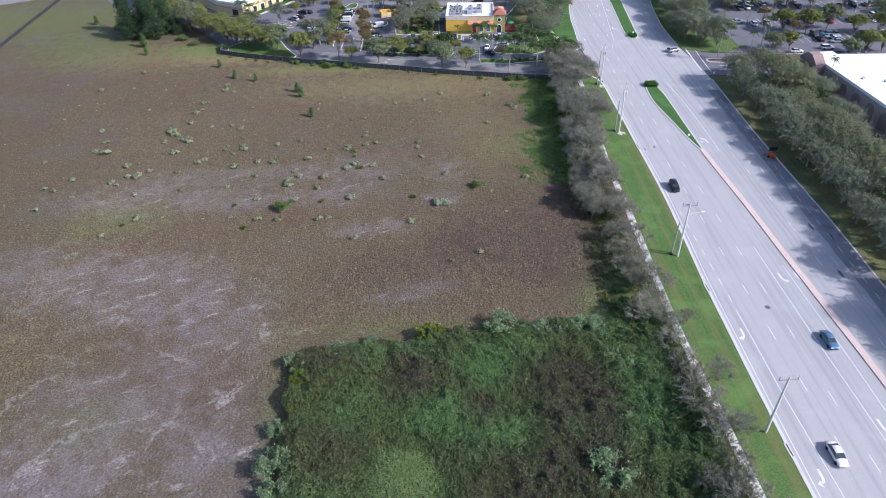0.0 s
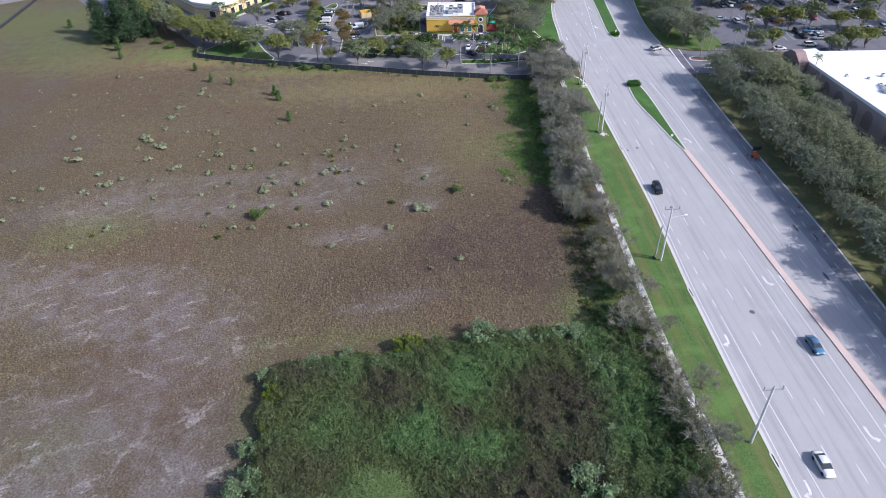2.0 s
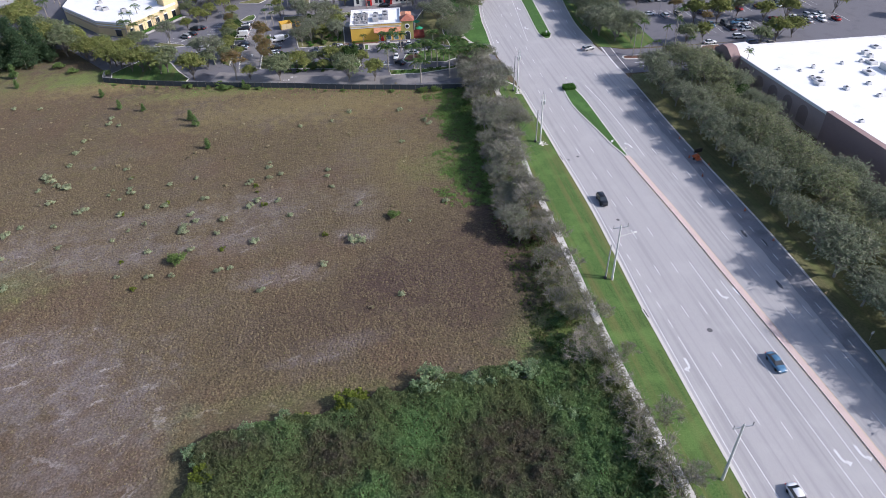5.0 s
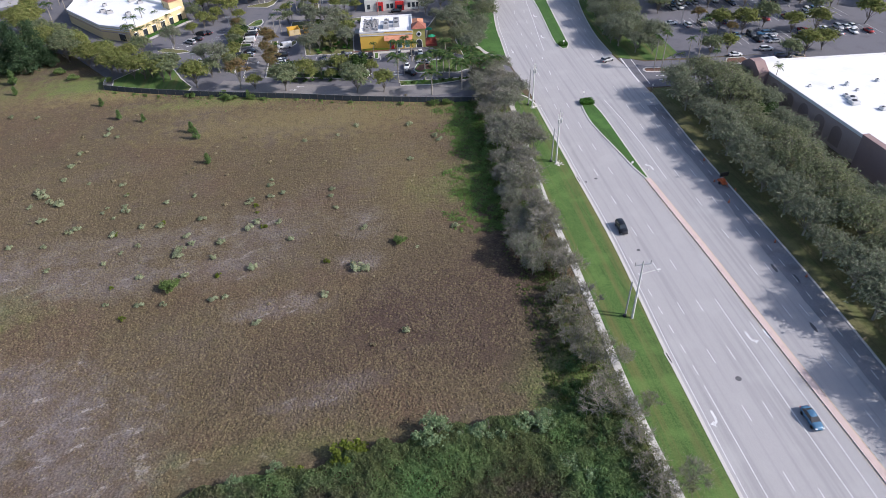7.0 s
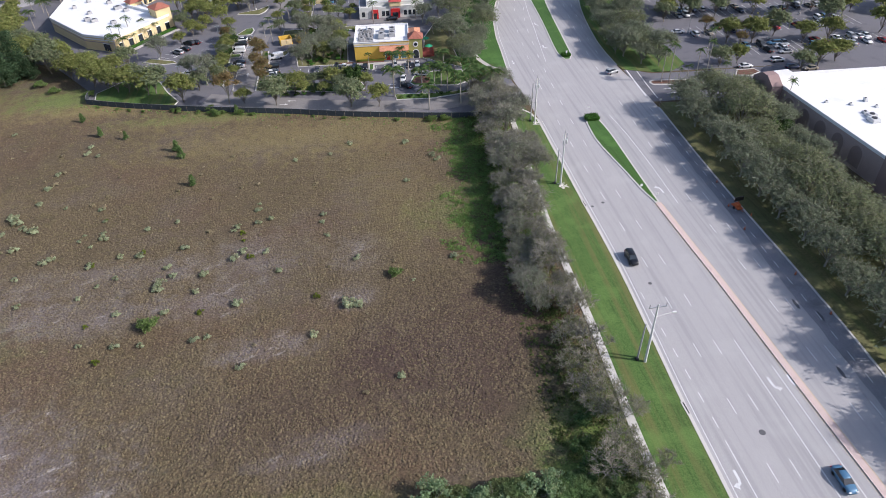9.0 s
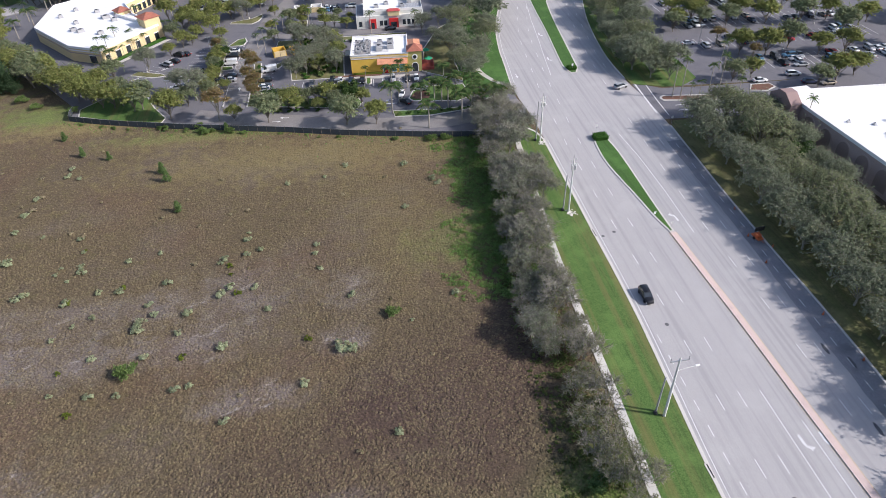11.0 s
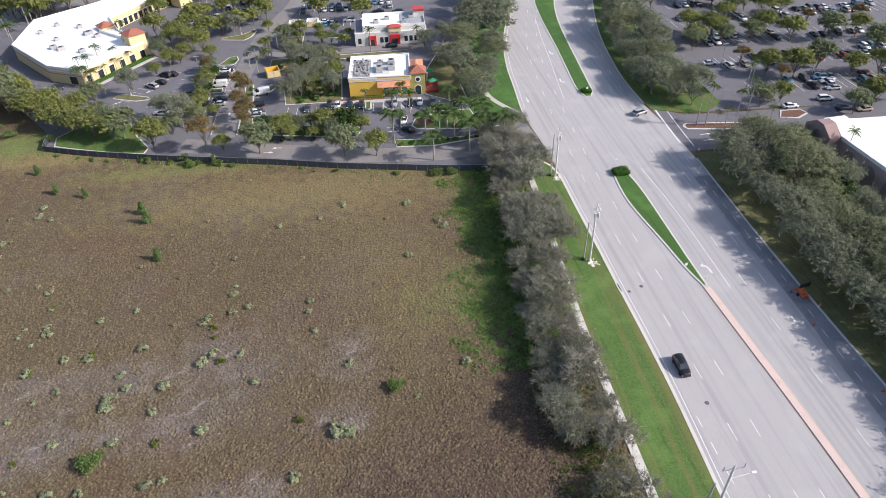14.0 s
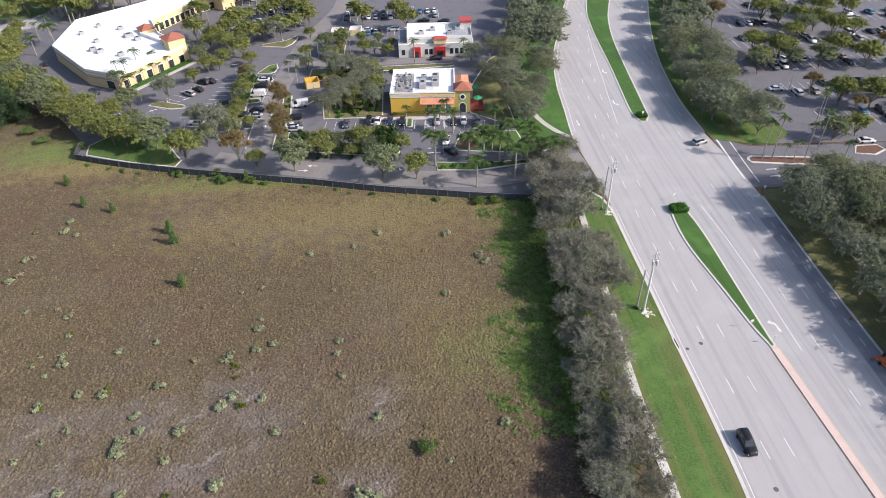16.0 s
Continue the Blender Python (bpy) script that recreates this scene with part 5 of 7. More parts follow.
pale = [shrub("pale_shrub", "pale grey-green weedy shrub in the dry field", 0.9, 0.95, M["pale"], 300, 0.19, 90 + i, 12, False) for i in range(3)]
near_shrubs = [(14.9, 118.7, 0.9), (-13.9, 126.6, 0.8), (-0.5, 132.4, 0.9), (-74.6, 133, 0.7), (-23.1, 135.3, 1), (-33.1, 135.9, 0.8), (-20.8, 135.9, 0.7), (-38, 136.5, 0.9), (-45, 138.2, 0.7), (8.6, 139.2, 1.3), (-68.2, 139.5, 0.9), (6.5, 139.9, 1.4), (-15.6, 144.1, 1.1), (20.6, 144.5, 0.5), (-29.9, 144.6, 0.9), (-39.7, 145.9, 0.8), (-95.3, 145.9, 0.8), (-24.6, 149.9, 0.9), (30.5, 150.6, 0.9), (-72.2, 151.1, 0.6), (-88.2, 151.1, 0.6), (-32.6, 152, 1.3), (-60.5, 152.6, 0.7), (-48.6, 152.7, 0.7), (-7.3, 153.1, 0.9), (9.5, 154.2, 0.9), (-94.2, 154.9, 0.7), (-23.3, 155.1, 1.1), (-45.5, 156, 0.6), (-97.2, 156.1, 0.8), (-29.8, 156.3, 0.9), (-78.5, 156.6, 0.7)]
middle_shrubs = [(-42, 157.8, 0.8), (-80.4, 157.9, 0.9), (-31.4, 159.4, 0.8), (-17.1, 159.7, 1.1), (-91.2, 160, 0.8), (-10.3, 160.5, 0.8), (-74, 160.5, 1.1), (-76.7, 160.8, 0.8), (-15.5, 161.6, 1.1), (-63.6, 161.8, 0.8), (-71.5, 163.1, 0.9), (-48.7, 163.3, 1), (3.3, 164, 0.7), (-38.4, 164.8, 1), (-28.5, 165.4, 1.1), (-42.6, 165.6, 0.9), (-78.6, 166.3, 1), (-59.2, 166.4, 0.8), (-57.7, 167.4, 1.1), (2.5, 169.6, 0.7), (-18.1, 170.1, 0.7), (-102.7, 170.4, 0.6), (-50.1, 170.8, 0.5), (-17.3, 171.4, 0.9), (-12.5, 172.2, 0.8), (2.8, 172.5, 0.8), (-67.2, 172.9, 1), (-47.6, 173.1, 1.1), (-9.5, 173.3, 0.8), (-53.3, 173.5, 0.7), (-87.3, 174.7, 1.2), (-38.4, 175.2, 0.7), (-48.4, 175.5, 0.8)]
far_shrubs = [(-52.6, 175.6, 0.5), (-90.7, 176.1, 0.8), (-31.7, 176.8, 0.6), (-12.6, 177.7, 1), (-65, 179.5, 1.2), (-72, 180, 0.7), (-12.6, 180.4, 0.6), (-49.1, 180.6, 0.6), (-89.3, 181.2, 1), (-67.5, 181.2, 1), (24.3, 183.1, 0.8), (-69.9, 184.2, 1.2), (-50.9, 186.1, 0.8), (-71.5, 186.2, 1.3), (-59.9, 188.7, 0.6), (-93, 188.9, 0.9), (-67.1, 191.8, 0.8), (33.9, 192.1, 0.9), (32.9, 194.3, 1), (-66.8, 199, 1), (-3.8, 199.9, 0.8), (5.7, 201.4, 0.6), (26.6, 203.3, 0.9), (11.3, 205.6, 1), (-66.2, 206.2, 0.9), (-58.1, 214.2, 0.7), (-61, 215.9, 1), (-61, 220, 0.8), (-103.9, 220.6, 0.8), (-85.4, 232.8, 0.8), (-93.7, 234.9, 1)]
spread(pale, near_shrubs + middle_shrubs + far_shrubs, "pale shrubs scattered over the field", 14, 1.05, 1.3)
rs = random.Random(5)
straw = [shrub("dry_weed", "dry straw-coloured weed stalks in the field", 0.6, 0.7, M["straw"], 130, 0.17, 95 + i, 12, False) for i in range(2)]
straw_spots = [(-23.7, 171.1, 1.0), (-24.4, 185.7, 1.0), (-50.7, 186.7, 1.3), (-53.8, 188.8, 1.0), (-13.3, 189.9, 1.1), (-33.5, 191.2, 1.0), (-65.8, 200.9, 1.4), (-20.5, 205.6, 1.0), (-65.1, 207, 1.1), (-67.8, 216.4, 1.0)]
straw_spots += [(rs.uniform(-125, 30), rs.uniform(112, 228), rs.uniform(0.4, 0.85)) for i in range(80)]
spread(straw, straw_spots, "dry weeds scattered over the field", 15, 0.85, 1.15)
dense = [shrub("green_bush", "rounded green bush in the dry field", 1.7, 1.9, M["vine"], 1300, 0.17, 97, 16)]
spread(dense, [(-32.3, 141.0, 1.3), (17.2, 147.0, 0.95), (-70, 257, 1.2), (-82, 262, 1.2), (-88, 268, 1.2), (-29.5, 236.8, 0.9), (-20.8, 233, 0.9), (36, 215, 1), (40, 214.5, 1)], "dark bushes of the field", 16, 0.95, 1.05)
sage = [shrub("sage_shrub", "greyish sage-green bush on bare sand", 1.5, 1.5, M["pale"], 620, 0.18, 98, 14)]
spread(sage, [(-32.0, 153.6, 1.0)], "", 26, 1, 1.02)
limes = [shrub("lime_shrub", "small lime-green leafy shrub in the field", 0.95, 0.85, M["lime"], 340, 0.17, 99, 9)]
spread(limes, [(-40.6, 132.9, 1), (-70.7, 136.8, 0.8), (-22.7, 143.3, 1), (-44.9, 143.3, 0.8), (0.3, 143.4, 1), (-14, 159.5, 1), (-15.5, 165.8, 0.7), (-16, 168.5, 1.1), (-48.1, 163.6, 0.9), (-37.8, 165.8, 0.9), (-48.7, 181.4, 0.6)], "lime shrubs of the field", 17, 0.9, 1.1)


planted = [shrub("planted_shrub", "low leafy green shrub in a planting bed", 1.3, 1.3, M[lf], 520, 0.2, 130 + i, 8, False) for i, lf in enumerate(("hedge", "vine", "deep"))]
rp = random.Random(8)
bed = [(x + rp.uniform(-0.5, 0.5), 241.5 - 0.12 * x + rp.uniform(-0.5, 1.5), rp.uniform(0.7, 1.1)) for x in range(-10, 17, 3)] + [(rp.uniform(-2, 14), rp.uniform(265, 286), rp.uniform(0.8, 1.4)) for i in range(16)] + [(rp.uniform(-8, 20), rp.uniform(293, 301), rp.uniform(0.8, 1.3)) for i in range(12)]
bed += [(-28.5 + rp.uniform(-0.6, 0.6), 257 + 4.2 * i, rp.uniform(0.6, 0.9)) for i in range(10)] + [(-14.3 + rp.uniform(-0.6, 0.6), 250 + 4 * i, rp.uniform(0.7, 1.0)) for i in range(8)] + [(29 + 3.1 * i, 231.9, 0.75) for i in range(8)] + [(rp.uniform(36, 50), rp.uniform(239, 248), rp.uniform(0.4, 0.8)) for i in range(8)]
spread(planted, bed, "shrubs of the planting beds", 19, 0.9, 1.1)
fencing = [shrub("fence_bush", "bright green bush growing against the fence", 1.5, 1.5, M["vine"], 620, 0.22, 140, 9, False)]
spread(fencing, [(p.x + rp.uniform(-1.2, 1.2), p.y - rp.uniform(0.9, 2.4), rp.uniform(0.35, 0.75)) for p in FENCE[6:-3] if rp.random() < 0.4] + [(-39.5, 237.6, 1.25), (-41.3, 238.3, 0.9), (-27.6, 233.8, 1.3), (-29.6, 234.6, 1.1), (-25.6, 233.4, 0.8), (-33.5, 235.4, 0.7)], "bushes against the fence", 20)


# ---- the thicket ----
def thicket():
    """A dense low thicket: a closed, softly billowing cover of narrow leaves over a lower, darker layer."""
    rng = np.random.default_rng(77)
    m = 330000
    x, y = rng.uniform(-27, 48, m), rng.uniform(38, 98, m)
    top = np.interp(x, [-27, -22, -17, -4, 2, 14, 18, 26, 36, 48], [85, 89.5, 91, 91, 93, 93.6, 95, 94, 93, 93.5]) + 2.2 * (lumps(x, y, 2.6) - 0.5)
    west = -23.9 + 2.4 * (lumps(x, y, 3.1) - 0.5) + np.maximum(0, 60 - y) * 0.1
    inner = np.clip(np.minimum((top - y) / 3.5, (x - west) / 3.5), 0, 1)
    bowl = np.exp(-(((x + 4) / 8.5) ** 2 + ((y - 60.5) / 7.5) ** 2))
    h = (0.8 + 1.1 * np.sqrt(inner)) * (0.7 + 0.5 * lumps(x, y, 5.5)) + 0.95 * lumps(x, y + 50, 2.1) ** 1.5 + 0.6 * lumps(x + 30, y, 0.95)
    keep = (y < top) & (x > west) & (rng.uniform(size=m) > bowl * 1.15)
    x, y, h, bowl = x[keep], y[keep], h[keep], bowl[keep]
    p = np.stack([x, y, np.maximum(0.08, h * (1 - 0.4 * bowl) - rng.gamma(1.2, 0.16, len(x)))], 1)
    v, f = leaf_mesh(p, 0.21, 78, 0.55, 2.3)
    return tagged(new("thicket", mesh_np("thicket", v, f, M["thicket"])), "dense tangled green and brown thicket", "thicket", kind="stuff")


thicket()
rv = np.random.default_rng(9)
vp = rv.normal(size=(16000, 3)) * np.array([4.6, 4.4, 0.12]) + np.array([-4.0, 61.0, 0])
vp[:, 2] = np.abs(vp[:, 2]) + 0.8 + 1.5 * np.exp(-(((vp[:, 0] + 4) / 6) ** 2 + ((vp[:, 1] - 61) / 6) ** 2))
v, f = leaf_mesh(vp, 0.2, 10, 1.6, 1.2)
tagged(new("vine_mat", mesh_np("vine_mat", v, f, M["vinemat"])), "smooth mat of pale green vines over the thicket", "vines", kind="stuff")
sages = [shrub("sage_bush", "pale grey-green bush at the edge of the thicket", 2.1, 2.6, M["sage"], 2100, 0.17, 121, 16)]
spread(sages, [(-22.8, 86.5, 1.0), (-15.4, 88.6, 0.95), (15.8, 92.6, 1.35), (25.3, 91.0, 1.2), (21.5, 91.6, 0.8), (31.6, 91.2, 1.15), (35, 92, 0.9), (-24.0, 65, 1.15), (-23.9, 60, 1.1), (-24.8, 72, 0.7), (28.8, 58.6, 1.5), (37.0, 82.0, 1.1), (-9.5, 91.5, 0.6), (35.5, 68, 1.1), (31.8, 64, 0.9)], "pale bushes round the thicket", 18, 1.1, 1.35)
leafies = [shrub("thicket_bush", "deep green leafy bush beside the thicket", 2.3, 3.2, M["deepbush"], 2000, 0.2, 120, 14)]
spread(leafies, [(41.5, 84, 1.3), (43.5, 79, 1.3), (40.5, 75, 1.35), (42.6, 70, 1.3), (39.5, 65, 1.35), (43, 62, 1.2), (40, 57, 1.3), (43.5, 89, 1.1), (38.5, 88.5, 1.0), (44.0, 94, 1.1), (41.0, 98, 0.9), (43.5, 103, 0.9), (40, 51, 1.3), (45.6, 66, 1.1), (46, 74, 1.0), (40.5, 93.5, 1.0)], "deep green bushes beside the thicket", 28, 0.9, 1.1)
yellows = [shrub("lime_bush", "bright yellow-green bush at the edge of the thicket", 1.3, 1.7, M["lime"], 700, 0.18, 122, 9)]
spread(yellows, [(-21.6, 83.0, 1.1), (-22.0, 75.8, 0.9), (-6.0, 89.6, 0.9), (2.1, 92.2, 1.35), (17.1, 59.0, 0.7), (3.6, 92.6, 0.9)], "yellow-green bushes round the thicket", 29, 1.4, 1.7)


def undergrowth():
    """Low tangled growth between the field and the sidewalk oaks."""
    rng = np.random.default_rng(41)
    n = 2300
    y = rng.uniform(40, 216, n)
    w = np.interp(y, [20, 93, 155, 200, 216], [50, 50.4, 53.6, 58, 59])
    x = w - rng.uniform(1.5, 13.5, n) + np.where(y < 98, 1.5, 0)
    h = rng.uniform(0.25, 1.5, n) * np.clip((x - w + 15) / 8, 0.25, 1) * np.where((y > 104) & (y < 150), 0.55, 1.0)
    k = np.repeat(np.arange(n), 34)
    d = rng.normal(size=(len(k), 3))
    d /= np.linalg.norm(d, axis=1)[:, None]
    d[:, 2] = np.abs(d[:, 2])
    p = np.stack([x[k], y[k], h[k] * 0.4], 1) + d * (np.minimum(h[k], 0.9) * rng.uniform(0.5, 1.1, len(k)))[:, None] * np.array([1.3, 1.3, 0.9])
    v, f = leaf_mesh(p, 0.2, 42, 0.5, 1.6)
    return tagged(new("undergrowth", mesh_np("undergrowth", v, f, M["olive_leaf"])), "tangled olive undergrowth below the oaks", "undergrowth", kind="stuff")


undergrowth()


# ---- tufts ----
def blades(name, label, spots, heights, material, seed, k=4, wide=0.16):
    """Many small tufts of bent blades."""
    rng = np.random.default_rng(seed)
    n = len(spots) * k
    base = np.repeat(np.asarray(spots), k, 0) + rng.normal(size=(n, 2)) * 0.16
    hh = np.repeat(np.asarray(heights), k) * rng.uniform(0.6, 1.2, n)
    a = rng.uniform(0, 2 * np.pi, n)
    side = np.stack([np.cos(a), np.sin(a)], 1) * (wide * rng.uniform(0.5, 1.2, n))[:, None]
    tip = base + np.stack([-np.sin(a), np.cos(a)], 1) * (hh * rng.uniform(-0.8, 0.8, n))[:, None]
    z = np.zeros((n, 1))
    v = np.stack([np.c_[base - side, z], np.c_[base + side, z], np.c_[tip, hh[:, None]]], 1).reshape(-1, 3)
    f = np.arange(3 * n).reshape(-1, 3)
    return tagged(new(name, mesh_np(name, v, f, material)), label, "grass", kind="stuff")


def in_field(x, y):
    fx = np.interp(x, [p.x for p in reversed(FENCE[:-2])], [p.y for p in reversed(FENCE[:-2])])
    wx = np.interp(y, [20, 93, 155, 200, 232], [50, 50.4, 53.6, 58, 59])
    return (y < fx - 0.5) & (x < wx) & ~((y < 96) & (x > -25))


rng0 = np.random.default_rng(5)
xy = np.concatenate([np.stack([rng0.uniform(-112, 50, 50000), rng0.uniform(52, 258, 50000)], 1), np.stack([rng0.uniform(-195, -112, 9000), rng0.uniform(120, 300, 9000)], 1)])
xy = xy[in_field(xy[:, 0], xy[:, 1])]
dens = np.array([noise.noise((x * 0.09, y * 0.09, 0)) for x, y in xy])
bare_ground = np.exp(-(((xy[:, 0] + 52) / 22) ** 2 + ((xy[:, 1] - 88) / 32) ** 2))
xy = xy[(dens > rng0.uniform(-1.0, 0.15, len(xy))) & (bare_ground < rng0.uniform(0.15, 1.2, len(xy)))]
blades("dry_grass", "short dry brown grass tufts of the field", xy[::2], rng0.uniform(0.12, 0.3, len(xy[::2])), M["tuft"], 6, 3, 0.12)


def tussocks():
    """Low grass tussocks side by side over the whole field, smaller and sparser on the bare sand."""
    rng = np.random.default_rng(61)
    x = np.concatenate([rng.uniform(-85, 52, 96000), rng.uniform(-110, 52, 26000), rng.uniform(-112, -60, 9000)])
    y = np.concatenate([rng.uniform(84, 200, 96000), rng.uniform(190, 257, 26000), rng.uniform(52, 190, 9000)])
    bald = np.exp(-(((x + 52) / 20) ** 2 + ((y - 84) / 28) ** 2))
    keep = in_field(x, y) & (rng.uniform(size=len(x)) > bald * 0.8) & (lumps(x, y, 3.3) > rng.uniform(0.0, 0.45, len(x)))
    x, y, bald = x[keep], y[keep], bald[keep]
    n = len(x)
    z = field_height(x, y)
    r = rng.uniform(0.16, 0.36, n) * (1 - 0.3 * bald)
    h = r * rng.uniform(0.45, 0.95, n)
    a0 = rng.uniform(0, 6.28, n)
    vs = []
    for i in range(5):
        a = a0 + i * 2 * np.pi / 5
        q = r * rng.uniform(0.7, 1.25, n)
        vs.append(np.stack([x + np.cos(a) * q, y + np.sin(a) * q, z - 0.02], 1))
    vs.append(np.stack([x + r * rng.uniform(-0.3, 0.3, n), y + r * rng.uniform(-0.3, 0.3, n), z + h], 1))
    v = np.stack(vs, 1).reshape(-1, 3)
    k = 6 * np.arange(n)[:, None]
    f = np.concatenate([k + np.array([i, (i + 1) % 5, 5]) for i in range(5)])
    ob = new("tussock_cover", mesh_np("tussock_cover", v, f, M["tussock"]))
    ob.data.shade_smooth()
    return tagged(ob, "low brown grass tussocks covering the dry field", "grass", kind="stuff")


tussocks()
gx = np.stack([rng0.uniform(-72, 46, 9000), rng0.uniform(205, 262, 9000)], 1)
fy = np.interp(gx[:, 0], [p.x for p in reversed(FENCE[:-2])], [p.y for p in reversed(FENCE[:-2])])
gx = gx[in_field(gx[:, 0], gx[:, 1]) & (fy - gx[:, 1] < rng0.gamma(1.2, 2.2, len(gx)))]
blades("green_weeds", "tangled green weeds along the fence", gx, rng0.uniform(0.15, 0.5, len(gx)), M["greentuft"], 7, 6, 0.12)


def weed_bank():
    """Leafy green weeds in ragged clumps between the field and the oaks, thinning out into the field."""
    rng = np.random.default_rng(52)
    m = 5200
    y = rng.uniform(147, 216, m)
    x = rng.uniform(22, 57, m)
    lim = np.interp(y, [147, 158, 175, 197, 210, 216], [34, 31.5, 34.5, 35.5, 37.5, 38]) + 9 * (lumps(x, y, 5.0) - 0.5) + 4 * (lumps(x + 9, y, 1.9) - 0.5)
    thin = np.clip((x - lim) / 4 + 0.35, 0.0, 1)
    keep = (rng.uniform(size=m) < thin) & in_field(x, y) & (lumps(x, y + 7, 2.2) > 0.22)
    x, y = x[keep], y[keep]
    h = rng.uniform(0.15, 0.75, len(x)) * np.clip(0.4 + (x - lim[keep]) / 9, 0.35, 1.3)
    k = np.repeat(np.arange(len(x)), 34)
    d = rng.normal(size=(len(k), 3))
    d /= np.linalg.norm(d, axis=1)[:, None]
    d[:, 2] = np.abs(d[:, 2])
    p = np.stack([x[k], y[k], h[k] * 0.3], 1) + d * ((0.25 + h[k]) * rng.uniform(0.3, 1.05, len(k)))[:, None] * np.array([1.15, 1.15, 0.75])
    v, f = leaf_mesh(p, 0.16, 53, 0.9, 1.6)
    return tagged(new("weed_bank", mesh_np("weed_bank", v, f, M["greentuft"])), "bright green leafy weeds beside the oaks", "weeds", kind="stuff")


weed_bank()


# ---- buildings ----
def arch_window(parent, x, y, z, w, h, face, glass="teal", frame_mat="white"):
    """A round-headed window on a wall that faces -y (face 0) or turned by face degrees."""
    m = pose(x, y, z, 0, 0, face)
    b = bmesh.new()
    pts = [(-w / 2, 0), (w / 2, 0)] + [(w / 2 * math.cos(t), h - w / 2 + w / 2 * math.sin(t)) for t in [math.pi * i / 8 for i in range(9)]]
    vs = [b.verts.new(m @ Vector((px, -0.03, pz))) for px, pz in pts]
    b.faces.new(vs)
    win = part("window", b, M[glass], parent)
    b = bmesh.new()
    ring2 = [(px * 1.22, h / 2 + (pz - h / 2) * 1.14) for px, pz in pts]
    o, i2 = [b.verts.new(m @ Vector((px, -0.07, pz))) for px, pz in ring2], [b.verts.new(m @ Vector((px, -0.07, pz))) for px, pz in pts]
    o2 = [b.verts.new(m @ Vector((px, 0.0, pz))) for px, pz in ring2]
    for k in range(len(pts)):
        j = (k + 1) % len(pts)
        b.faces.new((o[k], o[j], i2[j], i2[k]))
        b.faces.new((o[k], o2[k], o2[j], o[j]))
    part("window_frame", b, M[frame_mat], win)
    return win


def hip_roof(b, x0, x1, y0, y1, z0, rise, over=0.4):
    x0, x1, y0, y1 = x0 - over, x1 + over, y0 - over, y1 + over
    r = min(x1 - x0, y1 - y0) / 2
    lo = [b.verts.new(p) for p in ((x0, y0, z0), (x1, y0, z0), (x1, y1, z0), (x0, y1, z0))]
    if x1 - x0 >= y1 - y0:
        t = [b.verts.new((x0 + r, (y0 + y1) / 2, z0 + rise)), b.verts.new((x1 - r + 1e-3, (y0 + y1) / 2, z0 + rise))]
        fs = ((lo[0], lo[1], t[1], t[0]), (lo[1], lo[2], t[1]), (lo[2], lo[3], t[0], t[1]), (lo[3], lo[0], t[0]))
    else:
        t = [b.verts.new(((x0 + x1) / 2, y0 + r, z0 + rise)), b.verts.new(((x0 + x1) / 2, y1 - r + 1e-3, z0 + rise))]
        fs = ((lo[0], lo[1], t[0]), (lo[1], lo[2], t[1], t[0]), (lo[2], lo[3], t[1]), (lo[3], lo[0], t[0], t[1]))
    for f in fs:
        b.faces.new(f)
    b.faces.new(lo[::-1])


def parapet(b, pts, z0, z1, w=0.35):
    ribbon(b, [Vector(p) for p in pts + pts[:1]], w, z0, z1)


def ac_unit(x, y, z, w, d, h, turn=0, skin="hvac"):
    r = tagged(new("rooftop_unit"), "grey metal air-conditioning unit on the white roof", "air conditioner", "rooftop units")
    r.matrix_basis = pose(x, y, z, 0, 0, turn)
    part("casing", boxed(-w / 2, w / 2, -d / 2, d / 2, 0, h, bevel=0.05), M[skin], r)
    b = bmesh.new()
    bmesh.ops.create_cone(b, cap_ends=True, segments=14, radius1=min(w, d) * 0.33, radius2=min(w, d) * 0.3, depth=0.14, matrix=Matrix.Translation((0, 0, h + 0.07)))
    part("fan_guard", b, M["darkmetal"], r)
    part("skid", boxed(-w / 2 - 0.1, w / 2 + 0.1, -d / 2 - 0.1, d / 2 + 0.1, 0.0, 0.12), M["metal"], r)
    return r


